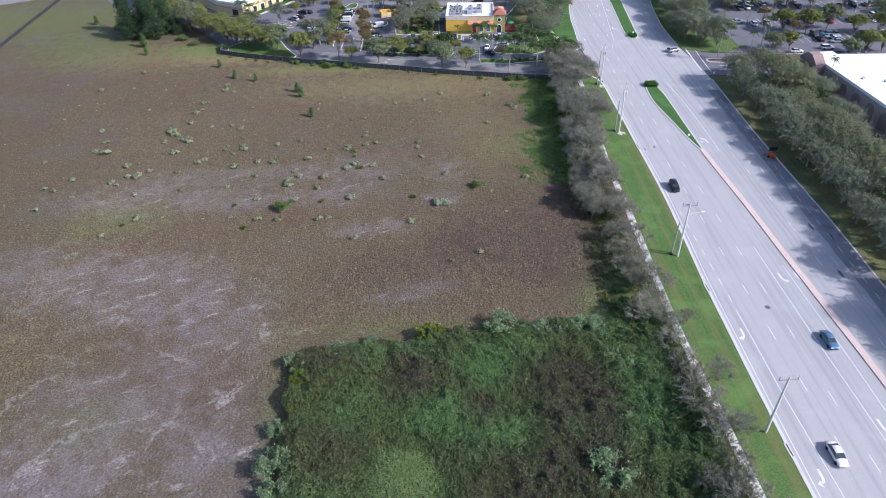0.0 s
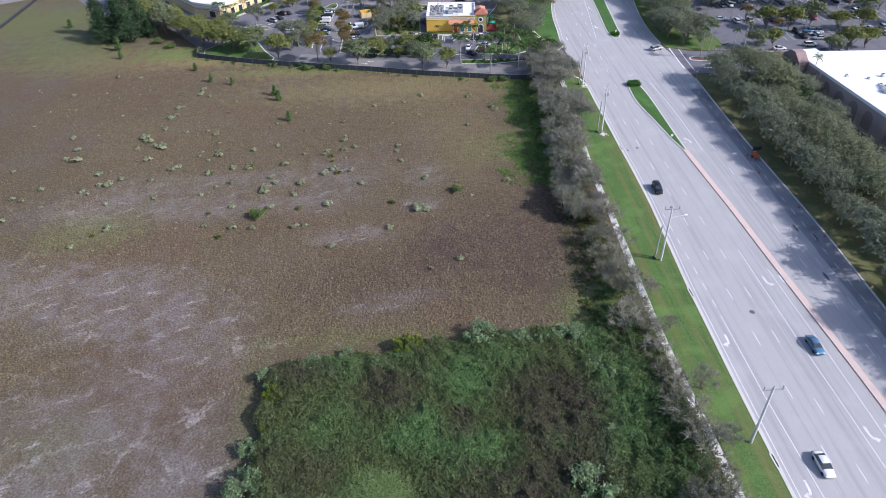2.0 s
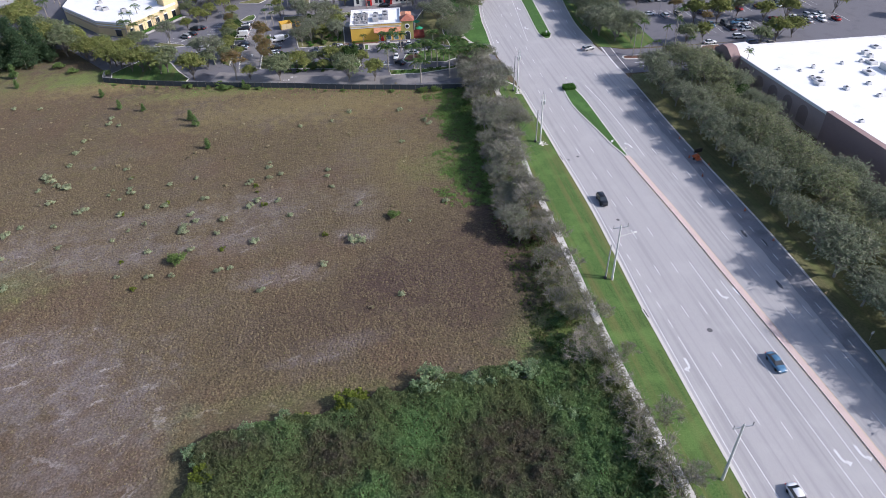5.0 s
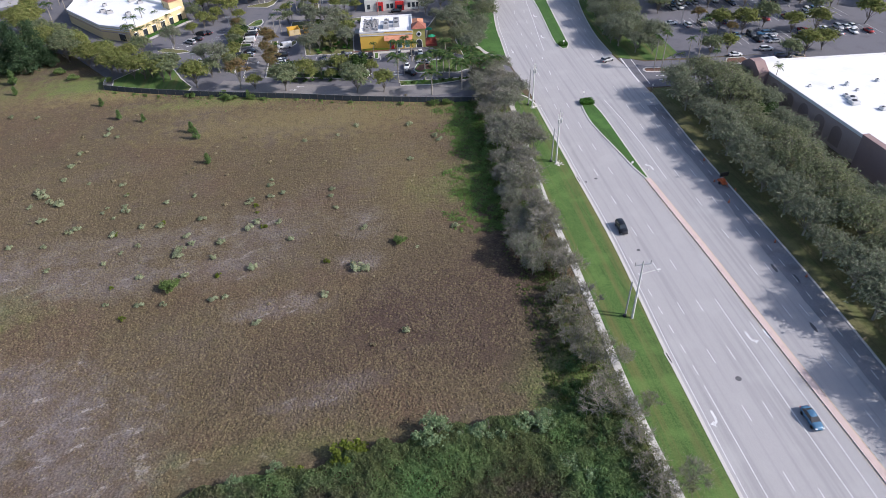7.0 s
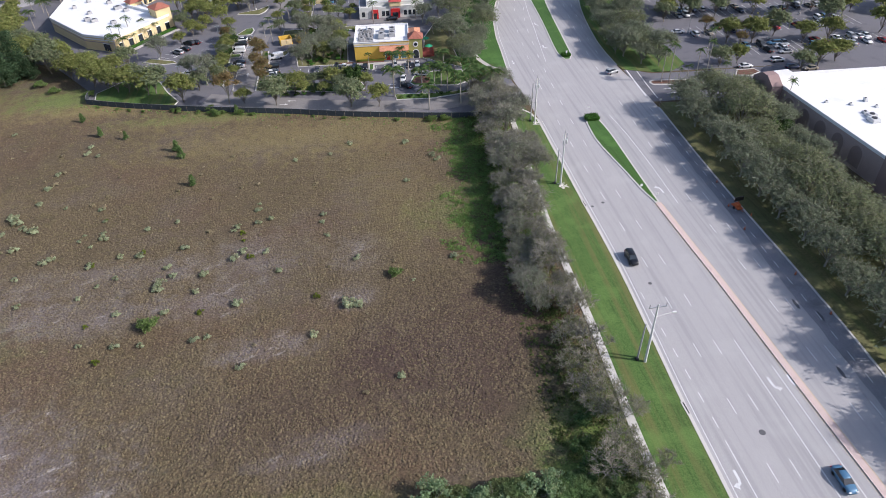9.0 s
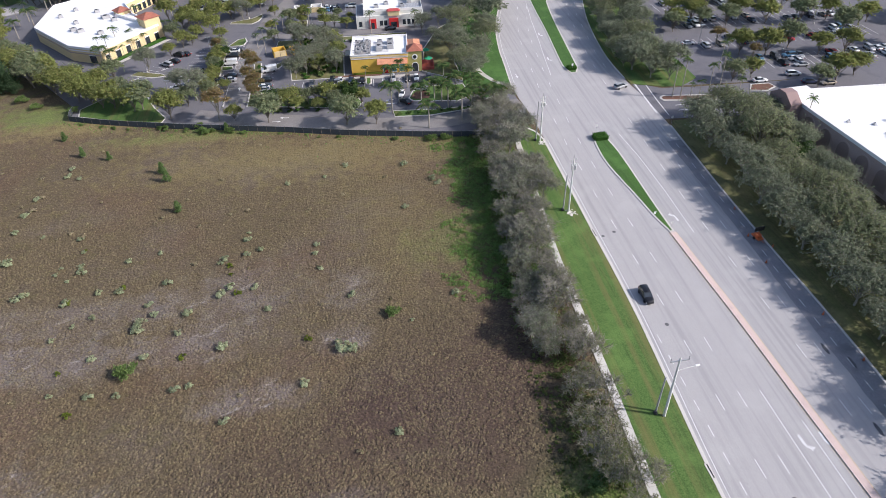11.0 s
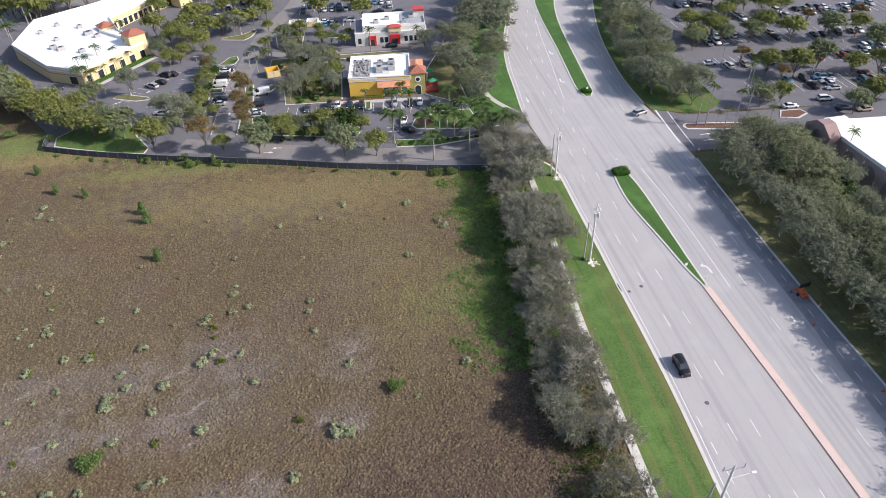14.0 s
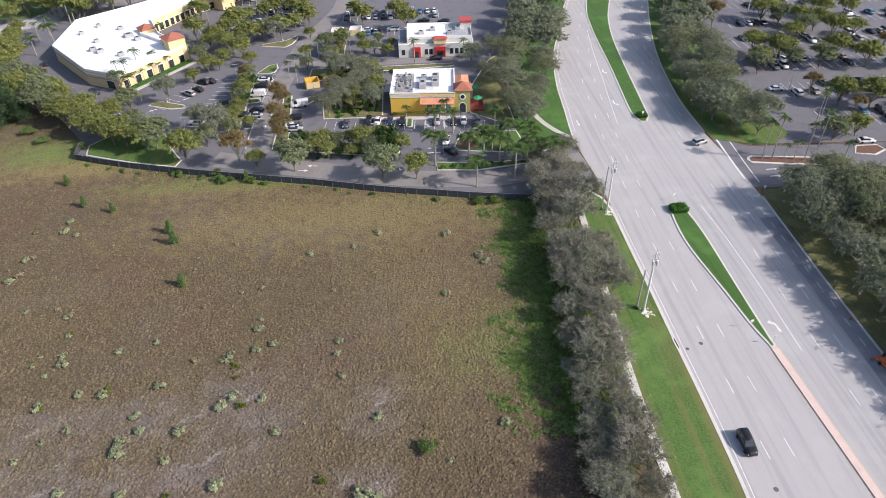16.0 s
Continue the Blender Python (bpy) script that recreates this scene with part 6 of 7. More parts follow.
def restaurant():
    """Yellow restaurant with a flat white roof, an arched tower and a terrace; built along its own axes."""
    r = tagged(new("restaurant"), "yellow stucco restaurant with white roof and clay-tile awning", "restaurant")
    r.matrix_basis = pose(17.2, 264.9, 0, 0, 0, -6.5)
    W, D, H = 19.0, 17.5, 6.2
    part("wall", boxed(0, W, 0, D, 0, H - 0.35), M["yellow"], r)
    b = bmesh.new()
    parapet(b, [(0.1, 0.1), (W - 0.1, 0.1), (W - 0.1, D - 0.1), (0.1, D - 0.1)], H - 1.0, H + 0.35, 0.5)
    part("parapet", b, M["white"], r, "pale parapet coping")
    b = bmesh.new()
    ribbon(b, [Vector(p) for p in [(0, -0.06), (W, -0.06)]], 0.12, H - 0.6, H + 0.2)
    part("band", b, M["yellow"], r)
    part("roof", boxed(0.3, W - 0.3, 0.3, D - 0.3, H - 0.35, H - 0.28), M["roof"], r, "white membrane roof")
    b = bmesh.new()
    v = [b.verts.new(p) for p in ((8.7, -0.05, 5.0), (W - 0.2, -0.05, 5.0), (W - 0.2, -2.0, 3.9), (8.7, -2.0, 3.9), (8.7, -0.05, 4.8), (W - 0.2, -0.05, 4.8), (W - 0.2, -2.0, 3.75), (8.7, -2.0, 3.75))]
    for f in ((0, 3, 2, 1), (4, 5, 6, 7), (2, 3, 7, 6), (0, 4, 7, 3), (1, 2, 6, 5)):
        b.faces.new([v[i] for i in f])
    part("awning", b, M["tile"], r, "orange clay-tile awning")
    part("coping", boxed(-0.2, W + 0.2, -0.28, 0.36, H + 0.354, H + 0.46), M["unit"], r, "weathered grey coping")
    part("cornice", boxed(-0.1, W + 0.1, -0.2, -0.13, H - 0.55, H - 0.1), M["stucco"], r, "cream cornice band")
    part("roof_stain", boxed(1.2, 6.6, 1.6, 15.4, H - 0.276, H - 0.27), M["grime"], r, "grimy patch round the kitchen vents")
    part("roof_stain", boxed(7.2, 12.6, 3.2, 12.6, H - 0.276, H - 0.27), M["unit"], r)
    for k in range(5):
        part("pipe_run", tubed([(1.4 + k * 1.1, 2.0 + k * 0.9, H - 0.1), (1.6 + k * 1.1, 9 + k, H - 0.05), (3.0 + k * 0.9, 14.8, H - 0.1)], [0.09, 0.09, 0.09], 5), M["hvac"], r, "grey roof pipe")
    part("entrance_door", boxed(11.0, 12.2, -0.12, -0.075, 0.0, 2.5), M["redpaint"], r, "red entrance door")
    part("mulch_bed", boxed(-6.0, 10.0, -2.2, -1.05, 0.0, 0.24), M["brick"], r, "reddish mulch bed")
    part("front_walk", boxed(-7.0, W + 3.0, -4.2, -2.25, 0.0, 0.2), M["walk"], r, "pale concrete front walk")
    part("side_deck", boxed(-2.6, -0.05, 9.0, 14.0, 3.0, 3.25), M["wall"], r, "grey service canopy")
    for x in (11.4, 14.2, 17.0):
        arch_window(r, x, 0, 0.5, 1.5, 2.9, 0)
    part("planter", boxed(0.5, 10.0, -1.0, -0.3, 0, 0.7), M["lime"], r, "low yellow-green hedge")
    # tower with a round window
    t = part("tower", boxed(W + 0.05, W + 4.6, 0.4, 5.0, 0, 7.0), M["olive"], r, "olive entrance tower")
    b = bmesh.new()
    hip_roof(b, W + 0.05, W + 4.6, 0.4, 5.0, 7.0, 1.9, 0.45)
    part("tower_roof", b, M["oldtile"], t, "brown clay-tile roof")
    b = bmesh.new()
    bmesh.ops.create_cone(b, cap_ends=True, segments=20, radius1=0.95, radius2=0.95, depth=0.14, matrix=pose(W + 2.3, 0.36, 5.0, 90))
    part("round_window_frame", b, M["white"], t)
    b = bmesh.new()
    bmesh.ops.create_cone(b, cap_ends=True, segments=20, radius1=0.6, radius2=0.6, depth=0.2, matrix=pose(W + 2.3, 0.34, 5.0, 90))
    part("round_window", b, M["glass"], t)
    arch_window(t, W + 2.3, 0.4, 0.0, 1.9, 3.0, 0, "glass")
    b = bmesh.new()
    hip_roof(b, W + 0.1, W + 4.0, 6.2, 13.5, 6.0, 1.0, 0.3)
    part("wing_roof", b, M["tile"], r, "orange tiled wing roof")
    part("wing", boxed(W + 0.1, W + 4.0, 6.2, 13.5, 0, 6.0), M["yellow"], r)
    part("terrace", boxed(W + 4.65, W + 8.6, 0.5, 9.0, 0, 0.3), M["terrace"], r, "red paved terrace")
    for a in ((W + 8.5, W + 8.7, 0.5, 9.0), (W + 4.7, W + 8.5, 0.4, 0.55)):
        part("terrace_rail", boxed(a[0], a[1], a[2], a[3], 0.3, 1.1), M["terrace"], r, "red terrace railing")
    part("kitchen_duct", tubed([(4.2, 9.5, H - 0.3), (4.2, 9.5, H + 1.2), (4.2, 12.5, H + 1.3)], [0.3, 0.3, 0.3], 8), M["metal"], r, "curved metal duct")
    return r


restaurant()
RM = pose(17.2, 264.9, 0, 0, 0, -6.5)
for x, y, w, d, h in ((2.6, 4.0, 1.8, 1.2, 1.0), (3.0, 7.5, 1.4, 1.4, 0.9), (2.2, 10.8, 1.2, 1.2, 1.0), (5.2, 13.0, 1.5, 1.4, 0.8), (9.4, 6.5, 2.0, 4.5, 1.4), (9.6, 12.0, 1.8, 1.4, 1.0), (13.2, 7.0, 2.2, 2.6, 1.5), (13.2, 11.2, 2.2, 2.6, 1.5), (5.8, 4.5, 1.0, 1.0, 0.9), (1.6, 6.0, 0.8, 0.9, 1.3), (4.4, 5.8, 0.9, 0.7, 0.6), (3.8, 11.6, 1.6, 0.8, 1.1), (1.5, 13.4, 1.0, 1.0, 0.7), (6.0, 10.2, 0.7, 0.7, 1.4), (4.6, 8.4, 0.7, 1.5, 0.9), (6.2, 2.6, 0.8, 0.8, 0.5)):
    p = RM @ Vector((x, y, 5.92))
    ac_unit(p.x, p.y, p.z, w, d, h, -6.5)


def umbrella(x, y, z=0.3):
    r = tagged(new("patio_umbrella"), "open green canvas patio umbrella on the terrace", "umbrella", "terrace umbrellas")
    r.location = (x, y, z)
    part("pole", tubed([(0, 0, 0), (0, 0, 2.6)], [0.04, 0.03], 6), M["darkmetal"], r)
    b = bmesh.new()
    bmesh.ops.create_cone(b, cap_ends=True, segments=8, radius1=1.5, radius2=0.05, depth=0.7, matrix=Matrix.Translation((0, 0, 2.4)))
    part("canopy", b, M["green"], r)


for x, y in ((26.0, 5.2), (25.2, 12.6)):
    p = RM @ Vector((x, y, 0))
    umbrella(p.x, p.y)


def white_diner():
    r = tagged(new("white_diner"), "white flat-roofed diner with red entrances", "restaurant")
    r.matrix_basis = pose(22.0, 307.2, 0, 0, 0, -4)
    part("wall", boxed(0, 26, 0, 15, 0, 4.6), M["oldwhite"], r)
    part("upper_block", boxed(3, 25.6, 1.2, 14.6, 4.61, 6.0), M["oldwhite"], r)
    part("tar_roof", boxed(0.4, 2.8, 1.0, 14.0, 4.61, 4.66), M["newtar"], r, "dark flat roof strip")
    tin = part("metal_roof", boxed(16.8, 25.2, 1.6, 14.2, 6.07, 6.16), M["tinroof"], r, "grey ribbed metal roof")
    for k in range(14):
        part("seam", boxed(17.0 + k * 0.6, 17.08 + k * 0.6, 1.7, 14.1, 6.164, 6.24), M["unit"], tin)
    b = bmesh.new()
    parapet(b, [(3.1, 1.3), (25.5, 1.3), (25.5, 14.5), (3.1, 14.5)], 5.9, 6.8, 0.3)
    part("parapet", b, M["white"], r)
    part("roof", boxed(3.3, 25.3, 1.5, 14.3, 6.01, 6.06), M["roof"], r)
    for x0, x1 in ((5.0, 7.6), (12.6, 16.2)):
        e = part("entrance", boxed(x0, x1, -0.6, -0.01, 0, 3.6), M["redpaint"], r, "red entrance surround")
        part("door", boxed(x0 + 0.7, x1 - 0.7, -0.66, -0.61, 0.05, 2.3), M["glass"], e)
    part("porch", boxed(12.2, 16.6, -0.5, 1.15, 4.61, 6.4), M["stucco"], r, "beige porch block")
    b = bmesh.new()
    hip_roof(b, 12.2, 16.6, -0.5, 1.15, 6.41, 0.8, 0.35)
    part("porch_roof", b, M["cap"], r, "red metal roof")
    c = part("corner_tower", boxed(22.0, 25.9, 9.5, 13.5, 6.1, 8.2), M["oldwhite"], r)
    part("tower_cap", boxed(21.8, 26.1, 9.3, 13.7, 8.21, 9.0), M["cap"], c, "red tower cap")
    for x in (1.0, 9.0, 10.6, 17.8, 19.6, 21.4, 23.2):
        part("window", boxed(x, x + 1.2, -0.05, -0.01, 0.9, 2.8), M["glass"], r)


white_diner()
DM = pose(22.0, 307.2, 0, 0, 0, -4)
for x, y in ((8, 6), (12, 9), (18, 5), (21, 9)):
    p = DM @ Vector((x, y, 6.06))
    ac_unit(p.x, p.y, p.z, 1.8, 1.6, 1.1, -4)


def plaza_building():
    """The long cream shop building: an outline with a bevelled corner, a white roof, tiled towers and shop fronts."""
    r = tagged(new("shop_building"), "long cream shop building with white roof and tiled towers", "shopping centre")
    out = [(-68.4, 294.2), (-80.5, 300.8), (-98.5, 324.0), (-98.5, 350), (-80, 365), (-40, 405), (20, 445), (26, 432), (-30, 392), (-58, 366), (-70.0, 346.0), (-64.0, 331), (-52.0, 316.6)]
    b = bmesh.new()
    slab(b, out, 0, 5.0)
    part("wall", b, M["stucco"], r)
    b = bmesh.new()
    parapet(b, out, 4.9, 5.75, 0.4)
    part("parapet", b, M["white"], r)
    b = bmesh.new()
    slab(b, inset(out[::-1], 0.3) if sum(a[0] * c[1] - c[0] * a[1] for a, c in zip(out, out[1:] + out[:1])) > 0 else inset(out, 0.3), 5.0, 5.08)
    part("roof", b, M["roof"], r, "white membrane roof")
    b = bmesh.new()
    ribbon(b, [Vector(p) for p in out[:4]], 0.1, 4.0, 4.4)
    part("trim_band", b, M["white"], r)
    # towers
    for cx, cy, w, h, turn in ((-55.4, 317.5, 6.0, 8.4, 36), (-68.8, 334.5, 4.6, 6.3, 36), (-47, 372, 6, 8.0, 45), (-24, 392, 6, 8.0, 35)):
        m = pose(cx, cy, 0, 0, 0, turn)
        bt = bmesh.new()
        box(bt, -w / 2, w / 2, -w / 2, w / 2, 0, h, m=m)
        t = part("tower", bt, M["stucco"], r)
        bt = bmesh.new()
        hip_roof(bt, -w / 2, w / 2, -w / 2, w / 2, h, 1.6, 0.5)
        bmesh.ops.transform(bt, matrix=m, verts=bt.verts)
        part("tower_roof", bt, M["oldtile"], t, "brown clay-tile hip roof")
    # shop fronts facing the lot
    def front(a, b2, n, share=0.6, glass="glass"):
        a, b2 = Vector(a), Vector(b2)
        d = (b2 - a) / n
        turn = math.degrees(math.atan2(d.y, d.x))
        for i in range(n):
            c = a + d * (i + 0.5)
            w = d.length * share
            bw = bmesh.new()
            box(bw, -w / 2, w / 2, -0.12, -0.02, 0.3, 2.9, m=pose(c.x, c.y, 0, 0, 0, turn))
            win = part("window", bw, M[glass], r)
            bw = bmesh.new()
            box(bw, -w / 2 - 0.15, w / 2 + 0.15, -0.2, -0.01, 2.92, 3.2, m=pose(c.x, c.y, 0, 0, 0, turn))
            part("lintel", bw, M["white"], win)
    front((-68.4, 294.2), (-52.0, 316.6), 6, 0.42)
    front((-70.0, 346.0), (-58, 366), 8)
    front((-58, 366), (-30, 392), 12)
    front((-30, 392), (26, 432), 18)
    front((-74.2, 297.3), (-70.0, 295.0), 1)
    b = bmesh.new()
    ribbon(b, smooth_line([(-69.8, 345.0), (-63.2, 331), (-57.5, 321.5)]), 2.5, 3.4, 4.3, -1.0)
    part("arcade", b, M["stucco"], r)
    b = bmesh.new()
    ribbon(b, [Vector((-70.2, 331.0)), Vector((-60.0, 321.0))], 0.5, 5.0, 6.1)
    part("roof_screen", b, M["white"], r, "white raised roof edge")
    b = bmesh.new()
    ribbon(b, [Vector(p) for p in ((-67.6, 292.9), (-50.9, 315.6))], 1.3, 0.0, 0.75)
    part("front_hedge", b, M["hedge"], r, "low clipped hedge along the shop front")
    b = bmesh.new()
    ribbon(b, [Vector(p) for p in ((-66.2, 291.6), (-49.2, 314.6))], 1.5, 0.0, 0.18)
    part("front_walk", b, M["walk"], r, "pale concrete front walk")
    for a, c in (((-68.5, 294.0), (-80.6, 300.6)), ((-80.7, 300.9), (-98.6, 324.1))):
        b = bmesh.new()
        ribbon(b, [Vector(a), Vector(c)], 0.16, 3.2, 3.45)
        part("wall_band", b, M["mauve"], r, "thin brown wall band")
    return r


plaza_building()
for i, (x, y, w) in enumerate(((-83, 318, 2.2), (-80, 316, 2.4), (-72, 312, 2), (-74, 330, 3.0), (-79, 338, 1.8), (-84, 326, 1.6), (-70, 326, 2), (-64, 372, 2.2), (-60, 377, 2), (-52, 384, 2.2), (-44, 391, 2.2), (-88, 342, 1.5), (-92, 335, 1.5))):
    ac_unit(x, y, 5.08, w, w * 0.8, 1.1, 30)


def superstore():
    r = tagged(new("superstore"), "large mauve store with a flat white roof", "store")
    r.matrix_basis = pose(135.2, 205.8, 0, 0, 0, 1.5)
    H = 8.0
    foot = [(0, 0), (110, -13), (110, -100), (0, -100)]
    b = bmesh.new()
    slab(b, foot, 0, H - 0.4)
    part("wall", b, M["mauve"], r)
    b = bmesh.new()
    parapet(b, [(0.1, -0.1), (109.9, -13.1), (109.9, -99.9), (0.1, -99.9)], H - 0.5, H + 0.4, 0.4)
    part("parapet", b, M["white"], r, "pale coping")
    b = bmesh.new()
    slab(b, [(0.3, -0.35), (109.7, -13.3), (109.7, -99.7), (0.3, -99.7)], H - 0.4, H - 0.32)
    part("roof", b, M["roof"], r, "white membrane roof")
    # corner bay with a raised sloping parapet
    b = bmesh.new()
    prof = [(-8.6, 0), (0.8, 0), (0.8, H + 0.2), (-2.6, H + 2.4), (-5.2, H + 2.4), (-8.6, H + 0.2)]
    near, far = [b.verts.new((-3.4, py, pz)) for py, pz in prof], [b.verts.new((-0.02, py, pz)) for py, pz in prof]
    for i in range(6):
        b.faces.new((near[i], near[(i + 1) % 6], far[(i + 1) % 6], far[i]))
    b.faces.new(near), b.faces.new(far[::-1])
    bmesh.ops.recalc_face_normals(b, faces=b.faces)
    part("corner_bay", b, M["umber"], r, "umber gabled corner bay")
    part("corner_screen", boxed(0.35, 6.5, -5.5, -0.4, H - 0.3, H + 1.3), M["white"], r, "white raised roof corner")
    part("long_bay", boxed(-1.3, -0.01, -100, -50.5, 0, H + 1.1), M["umber"], r, "long umber projecting wall")
    part("bay_coping", boxed(-1.4, 0.4, -100.1, -50.4, H + 1.104, H + 1.26), M["umber"], r)
    # Blind arches, built flat; the shade of their recess is in the darker mauve.
    for y in (-13, -20, -27, -34, -41):
        arch_window(r, 0, y, 1.0, 4.2, 5.4, -90, "niche_shade", "mauve")


superstore()
SM = pose(135.2, 205.8, 0, 0, 0, 1.5)
rs = random.Random(21)
for i in range(30):
    p = SM @ Vector((rs.uniform(4, 50), rs.uniform(-70, -12), 7.68))
    w = rs.choice((0.7, 0.8, 1.0, 1.2, 1.4, 2.2))
    ac_unit(p.x, p.y, p.z, w, w * rs.uniform(0.7, 1.5), rs.uniform(0.5, 1.0), 1.5, "unit")
for x, y in ((36, -30), (30, -52)):
    p = SM @ Vector((x, y, 7.68))
    ac_unit(p.x, p.y, p.z, 2.6, 6.0, 1.9, 1.5, "unit")


def enclosure(x, y, turn, skin="yellow"):
    """A walled bin yard, open at the top."""
    r = tagged(new("bin_enclosure"), f"{skin} walled bin enclosure open at the top", "bin store", "bin enclosures")
    r.matrix_basis = pose(x, y, 0, 0, 0, turn)
    for a in ((-2.2, 2.2, 1.8, 2.0), (-2.2, -2.0, -2.0, 1.8), (2.0, 2.2, -2.0, 1.8)):
        part("side_wall", boxed(*a, 0, 2.4), M[skin], r)
    for a in ((-2.0, -0.05), (0.05, 2.0)):
        part("gate", boxed(a[0], a[1], -2.05, -1.95, 0.15, 2.2), M["stucco"], r, "tan metal gate leaf")


enclosure(-7.2, 288.3, 12), enclosure(-0.6, 288.6, 28)
enclosure(0.4, 332.5, -5, "white"), enclosure(7.2, 332.8, -5, "white")


# ---- street furniture ----
def power_pole(x, y, h, arms, stub=0.0, rubble=False):
    r = tagged(new("utility_pole"), "tall grey concrete utility pole with crossarm and insulators", "utility pole", "utility poles along the verge")
    r.location = (x, y, 0.1)
    part("shaft", tubed([(0, 0, -0.2), (0, 0, h)], [0.26, 0.15], 8), M["pole"], r)
    if rubble:
        part("top_pin", tubed([(0, 0, h), (0.05, 0, h + 0.9)], [0.07, 0.05], 6), M["hvac"], r)
        for i, (dx, dz) in enumerate(((0.55, 0.5), (-0.55, 0.9), (0.6, 1.5), (-0.5, 1.9), (0.6, 2.4))):
            bracket = part("bracket", tubed([(0, 0, h - dz - 0.2), (dx, -0.1, h - dz)], [0.05, 0.04], 5), M["metal"], r)
            part("insulator", tubed([(dx, -0.1, h - dz - 0.1), (dx, -0.1, h - dz + 0.45)], [0.09, 0.12], 7), M["unit"], bracket)
    else:
        arm = part("crossarm", boxed(-1.6, 1.6, -0.07, 0.07, h - 0.75, h - 0.58), M["metal"], r)
        for dx in (-1.5, 0, 1.5):
            part("insulator", tubed([(dx, 0, h - 0.6), (dx, 0, h + 0.15)], [0.06, 0.09], 6), M["hvac"], arm)
    if arms and not rubble:
        part("lamp_arm", tubed([(0.1, 0, h - 3.0), (1.6, -0.1, h - 2.5), (3.2, -0.1, h - 2.3)], [0.06, 0.06, 0.05], 5), M["pole"], r)
        part("lamp_head", boxed(2.9, 3.6, -0.25, 0.08, h - 2.4, h - 2.2, bevel=0.03), M["white"], r)
    if rubble:
        for dx, dy, dz in ((0.5, 0.1, 1.6), (0.35, -0.4, 1.7), (-0.35, -0.3, 1.8)):
            part("transformer", tubed([(dx, dy, h - dz - 1.1), (dx, dy, h - dz)], [0.24, 0.24], 8), M["unit"], r)
    if stub:
        s = tagged(new("wooden_stub_pole"), "shorter weathered pole beside the utility pole", "utility pole")
        s.location = (x - 0.9, y + 1.2, 0.1)
        part("shaft", tubed([(0, 0, -0.2), (0.15, 0.0, stub)], [0.2, 0.13], 7), M["hvac"], s)
        part("ground_box", boxed(-0.6, -0.1, -0.8, -0.2, -0.05, 0.5), M["darkmetal"], s)
    if rubble:
        rs2 = random.Random(int(y))
        for i in range(46):
            b = bmesh.new()
            bmesh.ops.create_icosphere(b, subdivisions=1, radius=rs2.uniform(0.1, 0.28))
            for v in b.verts:
                v.co *= rs2.uniform(0.7, 1.2)
                v.co.z *= 0.45
            o = tagged(ob_from("rubble_stone", b, M["rock"]), "pale broken rubble stone at the pole foot", "stone", "rubble round the pole")
            o.location = (x + rs2.gauss(0.4, 0.62), y + rs2.gauss(-0.8, 0.62), 0.16)


power_pole(56.6, 65.7, 13.6, False)
power_pole(58.6, 113.5, 14.2, True, 8.5)
power_pole(62.1, 173.3, 14.6, True, 9.5, True)
power_pole(65.3, 207.2, 13.5, False, 11.5, True)
power_pole(80.5, 350.0, 14, False)
power_pole(160, 330.0, 15, False)


def lamp_post(x, y, h=7.0):
    r = tagged(new("lot_lamp"), "slim grey parking-lot lamp post with box heads", "street lamp", "parking-lot lamps")
    r.location = (x, y, 0)
    part("base", tubed([(0, 0, 0), (0, 0, 0.7)], [0.3, 0.3], 8), M["kerb"], r)
    part("mast", tubed([(0, 0, 0.7), (0, 0, h)], [0.09, 0.06], 6), M["metal"], r)
    for s in (-1, 1):
        part("lamp_head", boxed(min(0, s * 0.9), max(0, s * 0.9), -0.2, 0.2, h - 0.1, h + 0.1), M["metal"], r)


for x, y in ((-31.3, 293), (-40.5, 257.5), (-18.5, 268.5), (-52, 283), (-20, 330), (-38, 345), (12, 246), (140, 262), (165, 250), (190, 270), (150, 300), (-96, 292), (5, 316)):
    lamp_post(x, y)


def message_board(x, y):
    """An orange trailer with a dark arrow board."""
    r = tagged(new("arrow_board_trailer"), "orange roadwork trailer with a black arrow board", "trailer")
    r.matrix_basis = pose(x, y, 0.03, 0, 0, 5)
    part("chassis", boxed(-0.7, 0.7, -1.3, 1.3, 0.4, 0.75, bevel=0.04), M["orange"], r)
    part("engine_box", boxed(-0.5, 0.5, -0.6, 0.6, 0.76, 1.4, bevel=0.05), M["orange"], r)
    part("mast", tubed([(0, 0, 1.4), (0, 0, 2.3)], [0.07, 0.07], 6), M["orange"], r)
    part("board", boxed(-1.2, 1.2, -0.08, 0.08, 2.1, 3.3, bevel=0.03), M["blackpanel"], r)
    for s in (-0.8, 0.8):
        b = bmesh.new()
        bmesh.ops.create_cone(b, cap_ends=True, segments=14, radius1=0.35, radius2=0.35, depth=0.2, matrix=pose(s, 0, 0.35, 0, 90))
        part("wheel", b, M["rubber"], r)
    part("hitch", tubed([(0, -1.3, 0.55), (0, -2.4, 0.5)], [0.06, 0.05], 5), M["orange"], r)


message_board(99.4, 154.6)


def drum(x, y):
    r = tagged(new("traffic_cone"), "orange traffic cone on the roadway", "traffic cone", "traffic cones along the closed lane")
    r.location = (x, y, 0.03)
    part("base", boxed(-0.22, 0.22, -0.22, 0.22, 0, 0.06), M["blackpanel"], r)
    part("cone", tubed([(0, 0, 0.06), (0, 0, 0.85)], [0.2, 0.04], 8), M["orange"], r)


for x, y in ((98.0, 155.8), (101, 151.0), (96.8, 146.5), (98.8, 130), (100.4, 166), (98.6, 118)):
    drum(x, y)


